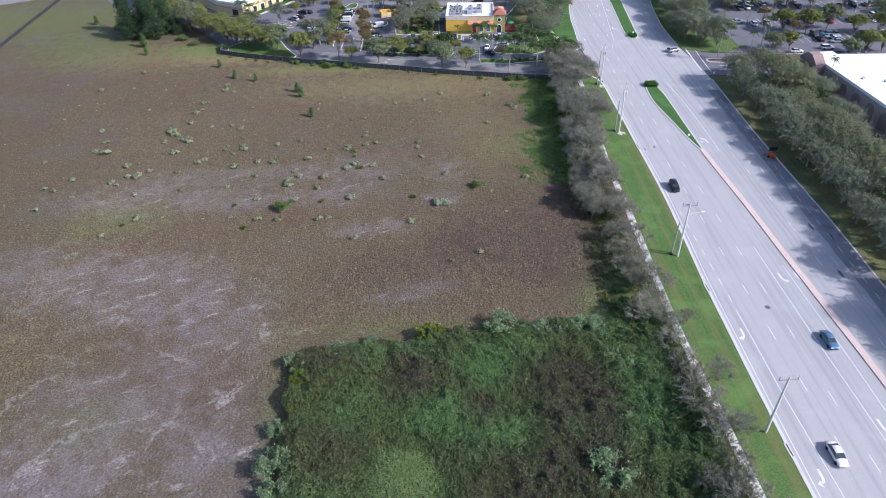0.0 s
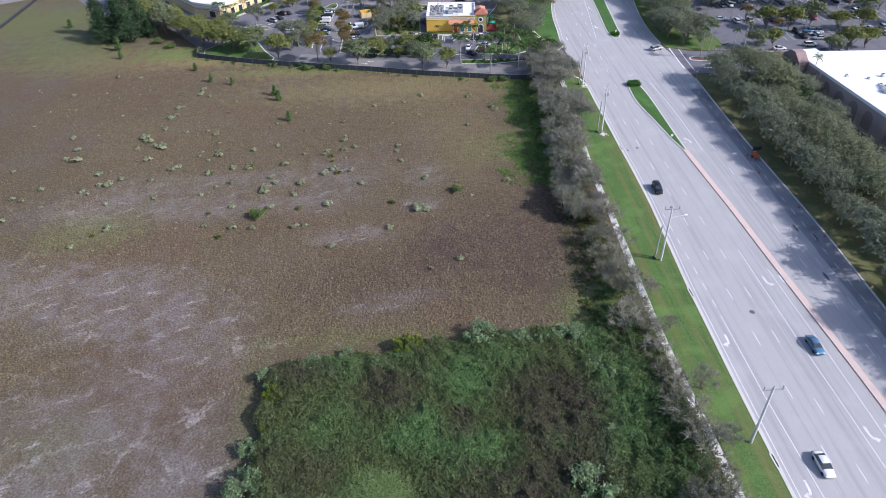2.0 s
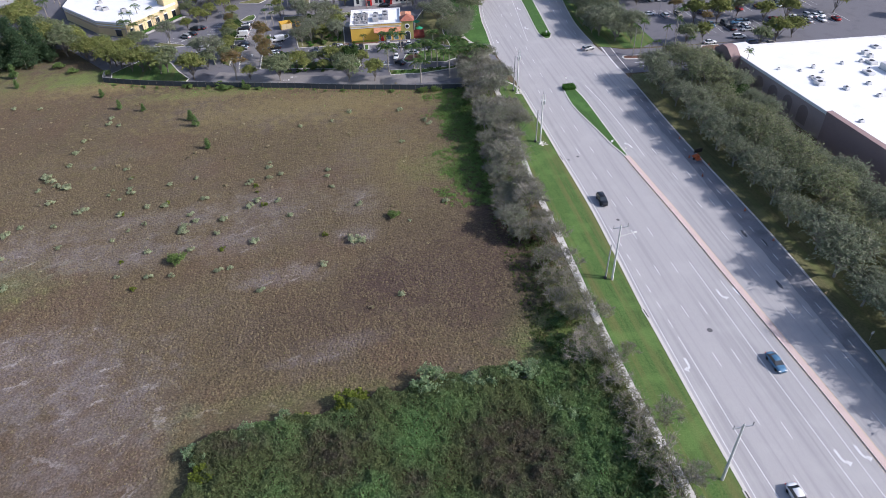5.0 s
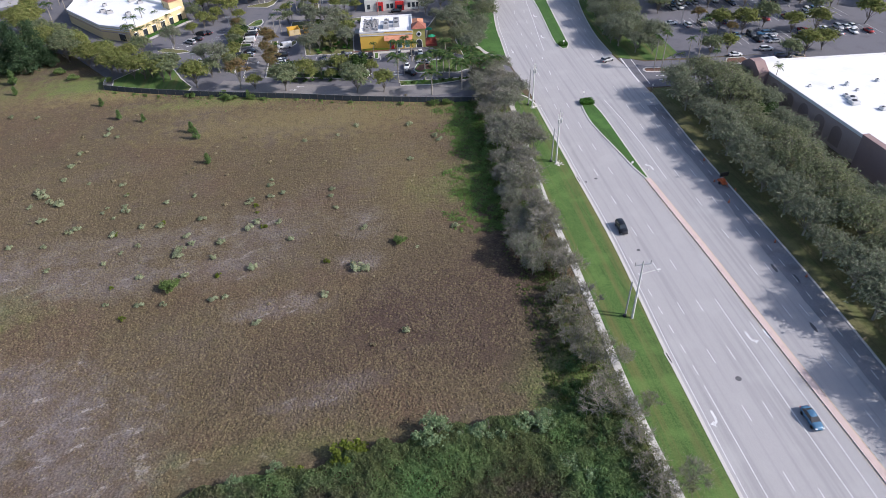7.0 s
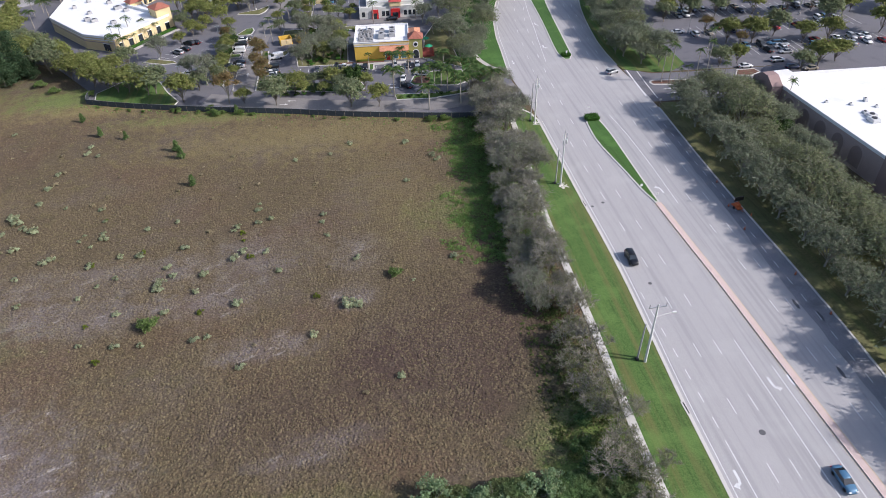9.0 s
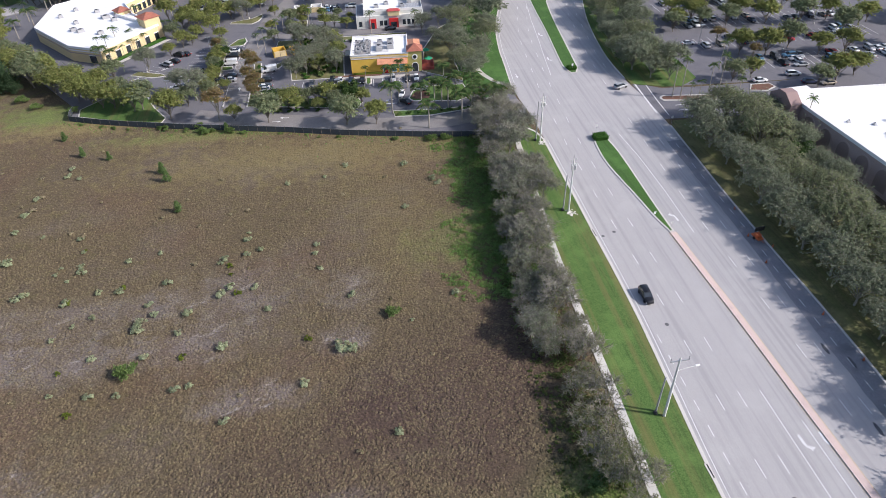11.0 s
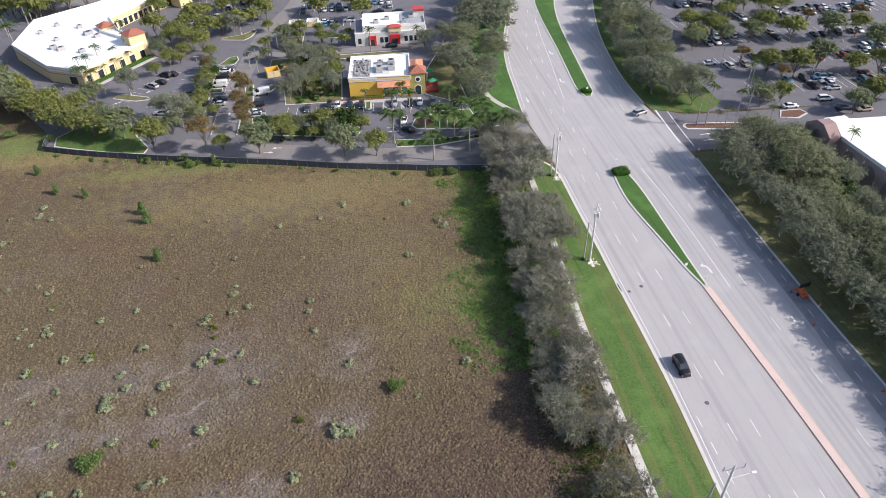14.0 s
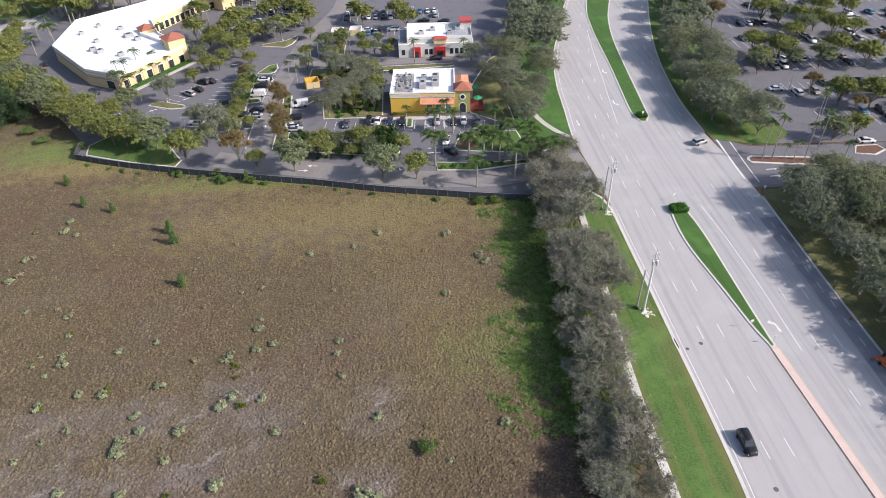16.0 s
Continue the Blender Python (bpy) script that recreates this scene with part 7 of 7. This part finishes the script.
def bus_bench(x, y):
    r = tagged(new("bus_bench"), "green slatted bus-stop shelter bench on concrete", "bench")
    r.matrix_basis = pose(x, y, 0.13, 0, 0, -4)
    part("pad", boxed(-1.6, 1.6, -3.4, 3.4, -0.05, 0.08), M["walk"], r, "pale concrete pad")
    for i in range(4):
        part("slat", boxed(-0.5 + i * 0.26, -0.3 + i * 0.26, -2.0, 2.0, 0.55, 0.6), M["crate"], r)
    for i in range(4):
        part("slat", boxed(0.62, 0.67, -2.0, 2.0, 0.7 + i * 0.25, 0.9 + i * 0.25), M["crate"], r)
    for y1 in (-1.8, 1.8):
        part("leg", boxed(-0.5, 0.65, y1 - 0.06, y1 + 0.06, 0.08, 0.55), M["darkmetal"], r)
        part("post", boxed(0.67, 0.77, y1 - 0.06, y1 + 0.06, 0.08, 1.7), M["darkmetal"], r)


bus_bench(98.6, 80.5)


def sign(x, y, h=2.2, turn=0, mt="white", label="small road sign on a thin post"):
    r = tagged(new("road_sign"), label, "sign", "road signs")
    r.matrix_basis = pose(x, y, 0.1, 0, 0, turn)
    part("post", tubed([(0, 0, -0.1), (0, 0, h)], [0.03, 0.03], 5), M["metal"], r)
    part("plate", boxed(-0.3, 0.3, -0.05, -0.03, h - 0.7, h), M[mt], r)


for x, y, t in ((82.2, 209, 0), (82.3, 161.5, 180), (98.0, 86.5, 180), (62.5, 219, 0), (104.8, 209, 180), (89.4, 251, 0), (80.2, 166, 0)):
    sign(x, y, 2.3, t)
sign(98.0, 99.4, 1.0, 0, "yellow_paint", "short yellow marker post at the kerb")


def hedge(x, y, rx, ry, h, turn):
    rng = np.random.default_rng(int(x * 7))
    p = rng.uniform(-1, 1, (1500, 3))
    k = np.argmax(np.abs(p), 1)
    p[np.arange(len(p)), k] = np.sign(p[np.arange(len(p)), k]) * rng.uniform(0.85, 1.05, len(p))
    p[:, 2] = np.abs(p[:, 2])
    p[:, :2] *= (1 - 0.18 * np.abs(p[:, 1:2]) ** 3)
    v, f = leaf_mesh(p * np.array([rx, ry, h]), 0.18, 5)
    r = tagged(new("clipped_hedge"), "clipped rounded green hedge on the median nose", "hedge")
    r.matrix_basis = pose(x, y, 0.2, 0, 0, turn)
    c = new("foliage", mesh_np("foliage", v, f, M["hedge"]))
    c.parent = r
    b = boxed(-rx * 0.8, rx * 0.8, -ry * 0.75, ry * 0.75, 0, h * 0.8)
    part("core", b, M["hedge"], r)


hedge(82.0, 205.2, 2.1, 1.9, 1.1, 0)
hedge(89.7, 252.2, 1.5, 1.6, 0.9, 0)
strip("boundary_rail", smooth_line([(-158, 250), (-159.6, 268), (-160.2, 318), (-160.5, 345)]), 0.5, 0, 1.1, M["darkmetal"], None, "long low dark rail fence beyond the field", "fence")
strip("far_street", smooth_line([(-143.1, 354.5), (-133.2, 361.4), (-124.9, 365.1), (-119.0, 371.4), (-116.9, 381.5), (-118.6, 395.1)]), 11.5, -0.05, 0.036, M["road"], None, "pale sunlit street behind the shop building", "road")
sheet("far_lawn", [(-146.0, 371.3), (-137.1, 371.1), (-127.8, 372.9), (-122.0, 377.4), (-120.9, 386.5), (-125.9, 404.3), (-161.0, 407.3)], -0.05, 0.06, M["lawn"], "green lawn with trees beyond the street", "lawn")
strip("far_street", smooth_line([(-250, 318), (-190, 330), (-150, 352), (-112, 372), (-60, 420)]), 11, -0.05, 0.028, M["drive"], None, "pale grey street beyond the field", "road")


# ---- cars ----
def paint_material(name, c):
    n = Nodes(name)
    n.b.inputs["Coat Weight"].default_value = 0.6
    n.b.inputs["Coat Roughness"].default_value = 0.08
    return n.done(n.ramp(n.noise(1.2, 3, n.local), (0.3, c), (0.7, tuple(min(1, v * 1.08) for v in c))), 0.35, 0.15)


PAINTS = {"white": (0.72, 0.72, 0.71), "silver": (0.36, 0.37, 0.38), "black": (0.012, 0.012, 0.014), "dark grey": (0.07, 0.075, 0.08), "blue": (0.075, 0.175, 0.28), "red": (0.32, 0.02, 0.02), "navy": (0.02, 0.03, 0.07), "tan": (0.30, 0.26, 0.20)}
CAR_PAINT = {k: paint_material(k.replace(" ", "_") + "_car_paint", c) for k, c in PAINTS.items()}
# length, width, ground clearance, then bonnet height, waist height, roof height, and along the car: tail, rear glass foot, roof rear, roof front, windscreen foot, nose
CAR_FORMS = {
    "sedan": (4.75, 1.84, 0.22, 0.80, 0.95, 1.45, (-2.37, -1.85, -1.0, 0.25, 1.15, 2.37)),
    "suv": (4.85, 1.94, 0.28, 1.02, 1.12, 1.74, (-2.42, -2.3, -1.95, 0.3, 1.2, 2.42)),
    "van": (5.4, 2.02, 0.28, 1.15, 1.28, 2.15, (-2.7, -2.66, -2.58, 0.9, 1.75, 2.7)),
}
car_made = {}


def car(form, colour, x, y, turn):
    key = (form, colour, y > 322)
    m = pose(x, y, 0.035, 0, 0, turn)
    if key in car_made:
        return copy_thing(car_made[key], m)
    L, W, clear, bonnet, waist, roof_z, (tail, rear0, rear1, front1, front0, nose) = CAR_FORMS[form]
    r = tagged(new("car"), f"{colour} {form} parked on the asphalt" if form != "van" else f"{colour} van parked on the asphalt", "car", "parked cars")

    def half_width(t):
        u = abs(t) / (L / 2)
        return W / 2 * (1 - 0.20 * u ** 3.2 - 0.10 * max(0.0, u - 0.9) * 10 * 0.6)

    def deck(t):
        if t > front0:
            u = (t - front0) / (nose - front0)
            return waist + (bonnet - waist) * u ** 0.8 - 0.22 * u ** 6
        if t < rear0:
            u = (rear0 - t) / (rear0 - tail + 1e-6)
            return waist + 0.03 - 0.10 * u ** 3
        return waist + 0.03 * (front0 - t) / (front0 - rear0)

    b = bmesh.new()
    rows = []
    for k in range(15):
        t = tail + (nose - tail) * k / 14
        w, z = half_width(t), deck(t)
        low = clear + 0.10 * (abs(t) / (L / 2)) ** 6
        sect = [(-w * 0.90, low), (-w, low + 0.16), (-w, z - 0.16), (-w * 0.93, z - 0.03), (-w * 0.5, z + 0.015), (w * 0.5, z + 0.015), (w * 0.93, z - 0.03), (w, z - 0.16), (w, low + 0.16), (w * 0.90, low)]
        rows.append([b.verts.new((px, t, pz)) for px, pz in sect])
    for p, q in zip(rows, rows[1:]):
        for k in range(10):
            b.faces.new((p[k], p[(k + 1) % 10], q[(k + 1) % 10], q[k]))
    b.faces.new(rows[0]), b.faces.new(rows[-1][::-1])
    bmesh.ops.recalc_face_normals(b, faces=b.faces)
    part("body", b, CAR_PAINT[colour], r).data.shade_smooth()
    # the glasshouse, narrowing towards the roof
    b = bmesh.new()
    g = []
    for t, z, k in ((rear0, waist - 0.02, 0.90), (rear1, roof_z - 0.03, 0.70), ((rear1 + front1) / 2, roof_z, 0.72), (front1, roof_z - 0.05, 0.70), (front0, waist - 0.04, 0.90)):
        g.append([b.verts.new((sx * W / 2 * k, t, z)) for sx in (-1, 1)])
    base = [b.verts.new((sx * W / 2 * 0.93, t, waist - 0.06)) for sx in (-1, 1) for t in (rear1, front1)]
    for p, q in zip(g, g[1:]):
        b.faces.new((p[0], p[1], q[1], q[0]))
    for n, (p, q) in enumerate(((base[0], base[1]), (base[2], base[3]))):
        b.faces.new((g[0][n], g[1][n], p)), b.faces.new((g[1][n], g[2][n], g[3][n], q, p)), b.faces.new((g[3][n], g[4][n], q))
    bmesh.ops.recalc_face_normals(b, faces=b.faces)
    part("window_glass", b, M["glass"], r, "dark window glass")
    if form == "van":
        part("cargo_body", boxed(-W / 2 * 0.95, W / 2 * 0.95, -L / 2 + 0.05, 0.75, 1.15, 2.14, bevel=0.08), CAR_PAINT[colour], r)
    b = bmesh.new()
    rows = []
    for t, z, k in ((rear1 - 0.12, roof_z - 0.07, 0.66), (rear1 + 0.1, roof_z + 0.005, 0.71), ((rear1 + front1) / 2, roof_z + 0.03, 0.73), (front1 - 0.08, roof_z - 0.01, 0.71), (front1 + 0.08, roof_z - 0.07, 0.66)):
        w = W / 2 * k
        rows.append([b.verts.new(p) for p in ((-w, t, z - 0.06), (-w * 0.88, t, z), (w * 0.88, t, z), (w, t, z - 0.06))])
    for p, q in zip(rows, rows[1:]):
        for k in range(3):
            b.faces.new((p[k], p[k + 1], q[k + 1], q[k]))
    bmesh.ops.recalc_face_normals(b, faces=b.faces)
    part("roof", b, CAR_PAINT[colour], r).data.shade_smooth()
    for sx in (-1, 1):
        for wy in (-L * 0.29, L * 0.3):
            b = bmesh.new()
            bmesh.ops.create_cone(b, cap_ends=True, segments=14, radius1=0.33, radius2=0.33, depth=0.22, matrix=pose(sx * (W / 2 - 0.1), wy, 0.33, 0, 90))
            part("wheel", b, M["rubber"], r)
        if y > 322:
            continue
        part("headlight", boxed(sx * W * 0.33 - 0.2, sx * W * 0.33 + 0.2, L / 2 - 0.22, L / 2 - 0.03, 0.62, 0.74), M["white"], r)
        part("tail_light", boxed(sx * W * 0.35 - 0.18, sx * W * 0.35 + 0.18, -L / 2 - 0.01, -L / 2 + 0.1, 0.66, 0.82), M["redpaint"], r)
    r.matrix_basis = m
    car_made[key] = r
    return r


rc = random.Random(31)


def any_car(x, y, turn):
    car(rc.choice(("sedan", "sedan", "suv")), rc.choice(("white", "white", "white", "white", "white", "silver", "silver", "silver", "black", "dark grey", "black", "blue", "red", "tan", "navy")), x + rc.uniform(-0.2, 0.2), y + rc.uniform(-0.3, 0.3), turn + rc.choice((0, 180)) + rc.uniform(-2, 2))


# on the avenue
car("sedan", "white", 65.7, 60.3, 178), car("sedan", "blue", 77.9, 85.0, 178), car("sedan", "white", 77.2, 54.0, 178), car("suv", "black", 67.6, 141.5, 177)
car("suv", "silver", 99.8, 234.7, -70), car("sedan", "white", 82.0, 325, 160)
# in front of the restaurant
for form, c, x, y, a in (("sedan", "dark grey", 3.7, 259.6, 174), ("suv", "black", 10.4, 259.8, 174), ("sedan", "white", 12.9, 259.9, 174), ("sedan", "navy", 16.5, 259.4, 174), ("sedan", "black", 20.1, 258.6, 174), ("suv", "silver", 30.1, 257.4, 174),
                         ("sedan", "black", 34.9, 256.4, 174), ("sedan", "white", 37.8, 256.6, 174), ("suv", "dark grey", 41.7, 255.3, 174), ("sedan", "white", 31.5, 245.5, 165), ("sedan", "black", 31.9, 239.8, 35), ("sedan", "silver", 37.8, 247.8, 65),
                         ("van", "white", -10.5, 274.2, 100), ("suv", "black", -11.7, 265.7, 95), ("sedan", "white", -12.2, 260.8, 95), ("suv", "silver", -46.1, 287.7, 50), ("sedan", "black", -43.9, 290.6, 50), ("sedan", "black", -41.0, 296.5, 50),
                         ("sedan", "white", -23.7, 295.0, 85), ("suv", "black", -23.7, 289.9, 85), ("van", "white", -24.3, 283.5, 85), ("sedan", "black", -27.0, 269.8, 95), ("sedan", "navy", -36.8, 268.7, 95), ("sedan", "dark grey", -34.2, 279.0, 95),
                         ("sedan", "black", -62.8, 274.5, 60), ("sedan", "dark grey", -76.8, 291.6, -30), ("sedan", "black", -101.7, 320.7, 20), ("sedan", "black", 34.4, 303.6, 88), ("sedan", "black", 33.7, 342, 80), ("suv", "black", 41.2, 339, 70),
                         ("sedan", "white", 11.2, 334.8, 85), ("sedan", "black", 14.4, 334.2, 85), ("suv", "white", 21.3, 333.9, 85), ("sedan", "white", -35.4, 361.2, 60), ("suv", "white", -31.4, 351.5, 60), ("sedan", "silver", -20.3, 356.0, 60)):
    car(form, c, x, y, a)


# ---- parking bays ----
line_me = None


def bay_row(lot_ob, x0, y0, x1, y1, depth, fill, seed, double=False):
    """White bay lines from one point to another, with cars in some of the bays."""
    global line_me
    if line_me is None:
        bl = boxed(-0.06, 0.06, 0, 1, 0.022, 0.034)
        line_me = bpy.data.meshes.new("bay_line")
        bl.to_mesh(line_me)
        line_me.materials.append(M["paint"])
    rr = random.Random(seed)
    d = Vector((x1 - x0, y1 - y0))
    n = max(1, int(d.length / 2.8))
    turn = math.degrees(math.atan2(d.y, d.x))
    for i in range(n + 1):
        p = Vector((x0, y0)) + d * (i / n)
        o = new("bay_line", line_me)
        o.parent = lot_ob
        o.matrix_basis = pose(p.x, p.y, 0, 0, 0, turn) @ Matrix.Diagonal((1, depth, 1, 1))
        for s in (0.5,) if not double else (0.24, 0.76):
            if i < n and rr.random() < fill:
                q = p + d * (0.5 / n) + Vector((-d.y, d.x)).normalized() * depth * s
                any_car(q.x, q.y, turn)


east_lot = [o for o in bpy.data.objects if o.name.startswith("parking_lot") and o is not plaza][0]
bay_row(plaza, -2, 262.6, 44, 257.0, -5.2, 0.0, 1)
bay_row(plaza, -26.0, 262, -25.0, 300, -5.0, 0.25, 2)
bay_row(plaza, -14.0, 278, -13.5, 254, 5.0, 0.1, 3)
bay_row(plaza, -38.5, 262, -31, 300, 5.0, 0.15, 4)
bay_row(plaza, -56, 281, -43, 301, -5.2, 0.2, 5)
bay_row(plaza, 2, 330, 30, 329, 5.0, 0.4, 6)
bay_row(plaza, 2, 347, 40, 345, 10.0, 0.5, 7, True)
for k in range(5):
    bay_row(plaza, -46 + k * 3, 338 + k * 17, -14 + k * 4, 346 + k * 15, 10.0, 0.4, 8 + k, True)
for k in range(9):
    x0 = at_y([(140, 230), (140, 290), (152, 330), (168, 365), (190, 420)], 236 + k * 19.5)
    bay_row(east_lot, x0, 238 + k * 19.5, 206 + (k > 2) * 34, 236 + k * 19.5, 10.0, 0.36 if k < 5 else 0.2, 20 + k, True)
for x, y in ((163.8, 244.9), (164.5, 241.5), (163.4, 236.8), (156.7, 231.0), (158.0, 224.5), (163.2, 222.3), (143.8, 228.7), (136.4, 263.0)):
    any_car(x, y, 85)

# ---- islands of the plaza ----
island([(-60.5, 267.0), (-57, 270.5), (-52.5, 268.0), (-48.2, 262), (-45.0, 254), (-40.5, 246), (-41.5, 242.6), (-46, 243.8), (-54, 246.6), (-62, 249.9), (-67.6, 252.6), (-68.4, 258)], M["lawn"], "kerbed grass island with trees beside the fence")
island([(-57.5, 281.5), (-55.5, 284.8), (-46.5, 280.6), (-45.2, 278.2), (-50, 278.0)], M["mulch"], "kerbed mulch island with a tree")
island([(-26.3, 301.2), (-22, 300.4), (-20.3, 301.2), (-19.4, 304.8), (-20.2, 308.4), (-23.1, 307.3)], M["lawn"], "rounded kerbed grass island at a lot corner")
island([(-12, 247), (17, 239.0), (19, 243), (17.5, 248.2), (6, 249), (-10, 253)], M["lawn"], "kerbed grass strip with trees before the restaurant")
entry = island([(33.2, 242.5), (34.4, 240.2), (48, 237.2), (53, 240), (52, 249), (42, 250), (35.2, 247.5)], M["lawn"], "kerbed planting island at the plaza entrance")
sheet("mulch_bed", [(34.1, 243.0), (35.3, 241.3), (39.5, 240.9), (40.4, 244.6), (38.6, 246.6), (36.0, 246.4)], 0.2, 0.24, M["brick"], "reddish mulch bed", "", entry)
island([(20.9, 256.2), (22.0, 255.6), (23.0, 256.2), (23.4, 260.8), (21.4, 261.0)], M["lawn"], "small kerbed planter between parking bays")
island([(-27.0, 282.2), (-23.2, 281.6), (-22.8, 279.6), (-23.6, 278.4), (-26.8, 278.6)], M["lawn"], "small kerbed island between parking bays")
island([(-13.0, 272.9), (-7.6, 280.8), (-6.2, 280.4), (-6.0, 277.8), (-7.4, 275.6)], M["mulch"], "narrow kerbed island beside the van")
strip("gutter", smooth_line([(-23.9, 250.0), (-23.6, 257), (-23.1, 264), (-22.4, 275), (-21.6, 284), (-20.4, 296)]), 0.9, 0.0, 0.024, M["kerb"], None, "pale concrete drainage strip across the lot", "gutter")
for hx, hy in ((27.3, 254.8), (32.6, 254.2)):
    hatch = bmesh.new()
    for k in range(8):
        ribbon(hatch, [Vector((-0.75, k * 0.85)), Vector((0.75, k * 0.85 + 0.75))], 0.22, 0.022, 0.036)
    for sx in (-0.85, 0.85):
        ribbon(hatch, [Vector((sx, 0)), Vector((sx, 7.2))], 0.12, 0.022, 0.036)
    o = part("bay_hatching", hatch, M["paint"], plaza, "white hatched access bay")
    o.matrix_basis = pose(hx, hy, 0, 0, 0, -6)
for ax, ay, at2 in ((27.5, 242.8, 90), (-55.3, 278.4, 120), (-46.5, 285, 130), (-5.0, 238.0, 80), (-7.5, 236.0, 260), (-19.8, 262, 0)):
    o = part("lot_arrow", boxed(-0.14, 0.14, -1.2, 0.5, 0.022, 0.036), M["paint"], plaza)
    o.matrix_basis = pose(ax, ay, 0, 0, 0, at2)
    hd = bmesh.new()
    slab(hd, [(-0.55, 0.4), (0.55, 0.4), (0, 1.5)], 0.022, 0.036)
    o = part("lot_arrow_head", hd, M["paint"], plaza)
    o.matrix_basis = pose(ax, ay, 0, 0, 0, at2)
strip("stop_bar", [(25.6, 240.4), (29.4, 240.2)], 0.45, 0.022, 0.036, M["paint"], plaza)
island([(27.5, 235.2), (27.5, 230.9), (38, 229.4), (54, 231.4), (56, 233.0), (40, 233.2)], M["lawn"], "kerbed median hedge of the plaza drive")
island([(-16.8, 248), (-12.4, 246.6), (-12.2, 256), (-13.2, 282), (-16.0, 282), (-16.2, 262)], M["mulch"], "kerbed mulch strip with rusty trees")
island([(-30.4, 256), (-27.2, 254), (-26.2, 300), (-29.4, 300)], M["mulch"], "long kerbed strip between parking bays")
island([(-3, 264.5), (14.6, 262.8), (15.6, 284), (10, 292), (-4, 282)], M["mulch"], "planted corner beside the restaurant")
island([(-27.4, 325.6), (-18.7, 323.2), (-16.0, 326.2), (-14.4, 331.5), (-15.0, 334.4), (-19.1, 329.8), (-26.9, 327.6)], M["mulch"], "long kerbed mulch island with trees beside the drive")
island([(7.6, 319.6), (20.4, 316.2), (21.2, 319.8), (9.0, 324.0)], M["lawn"], "kerbed planting bed before the diner lot")
island([(-3.6, 314), (3.0, 313), (3.4, 322), (-4.4, 321.5)], M["mulch"], "kerbed planting bed with trees beside the drive")
island([(-9, 292), (4, 291.5), (14, 296.5), (40, 297.0), (40, 299.6), (10, 300.8), (-8, 302)], M["mulch"], "planted strip between the two restaurants")
island([(40.5, 262), (52.6, 251), (52.8, 266), (57.5, 290), (62, 310), (52, 300), (44, 282)], M["mulch"], "shaded planting strip beside the restaurant")
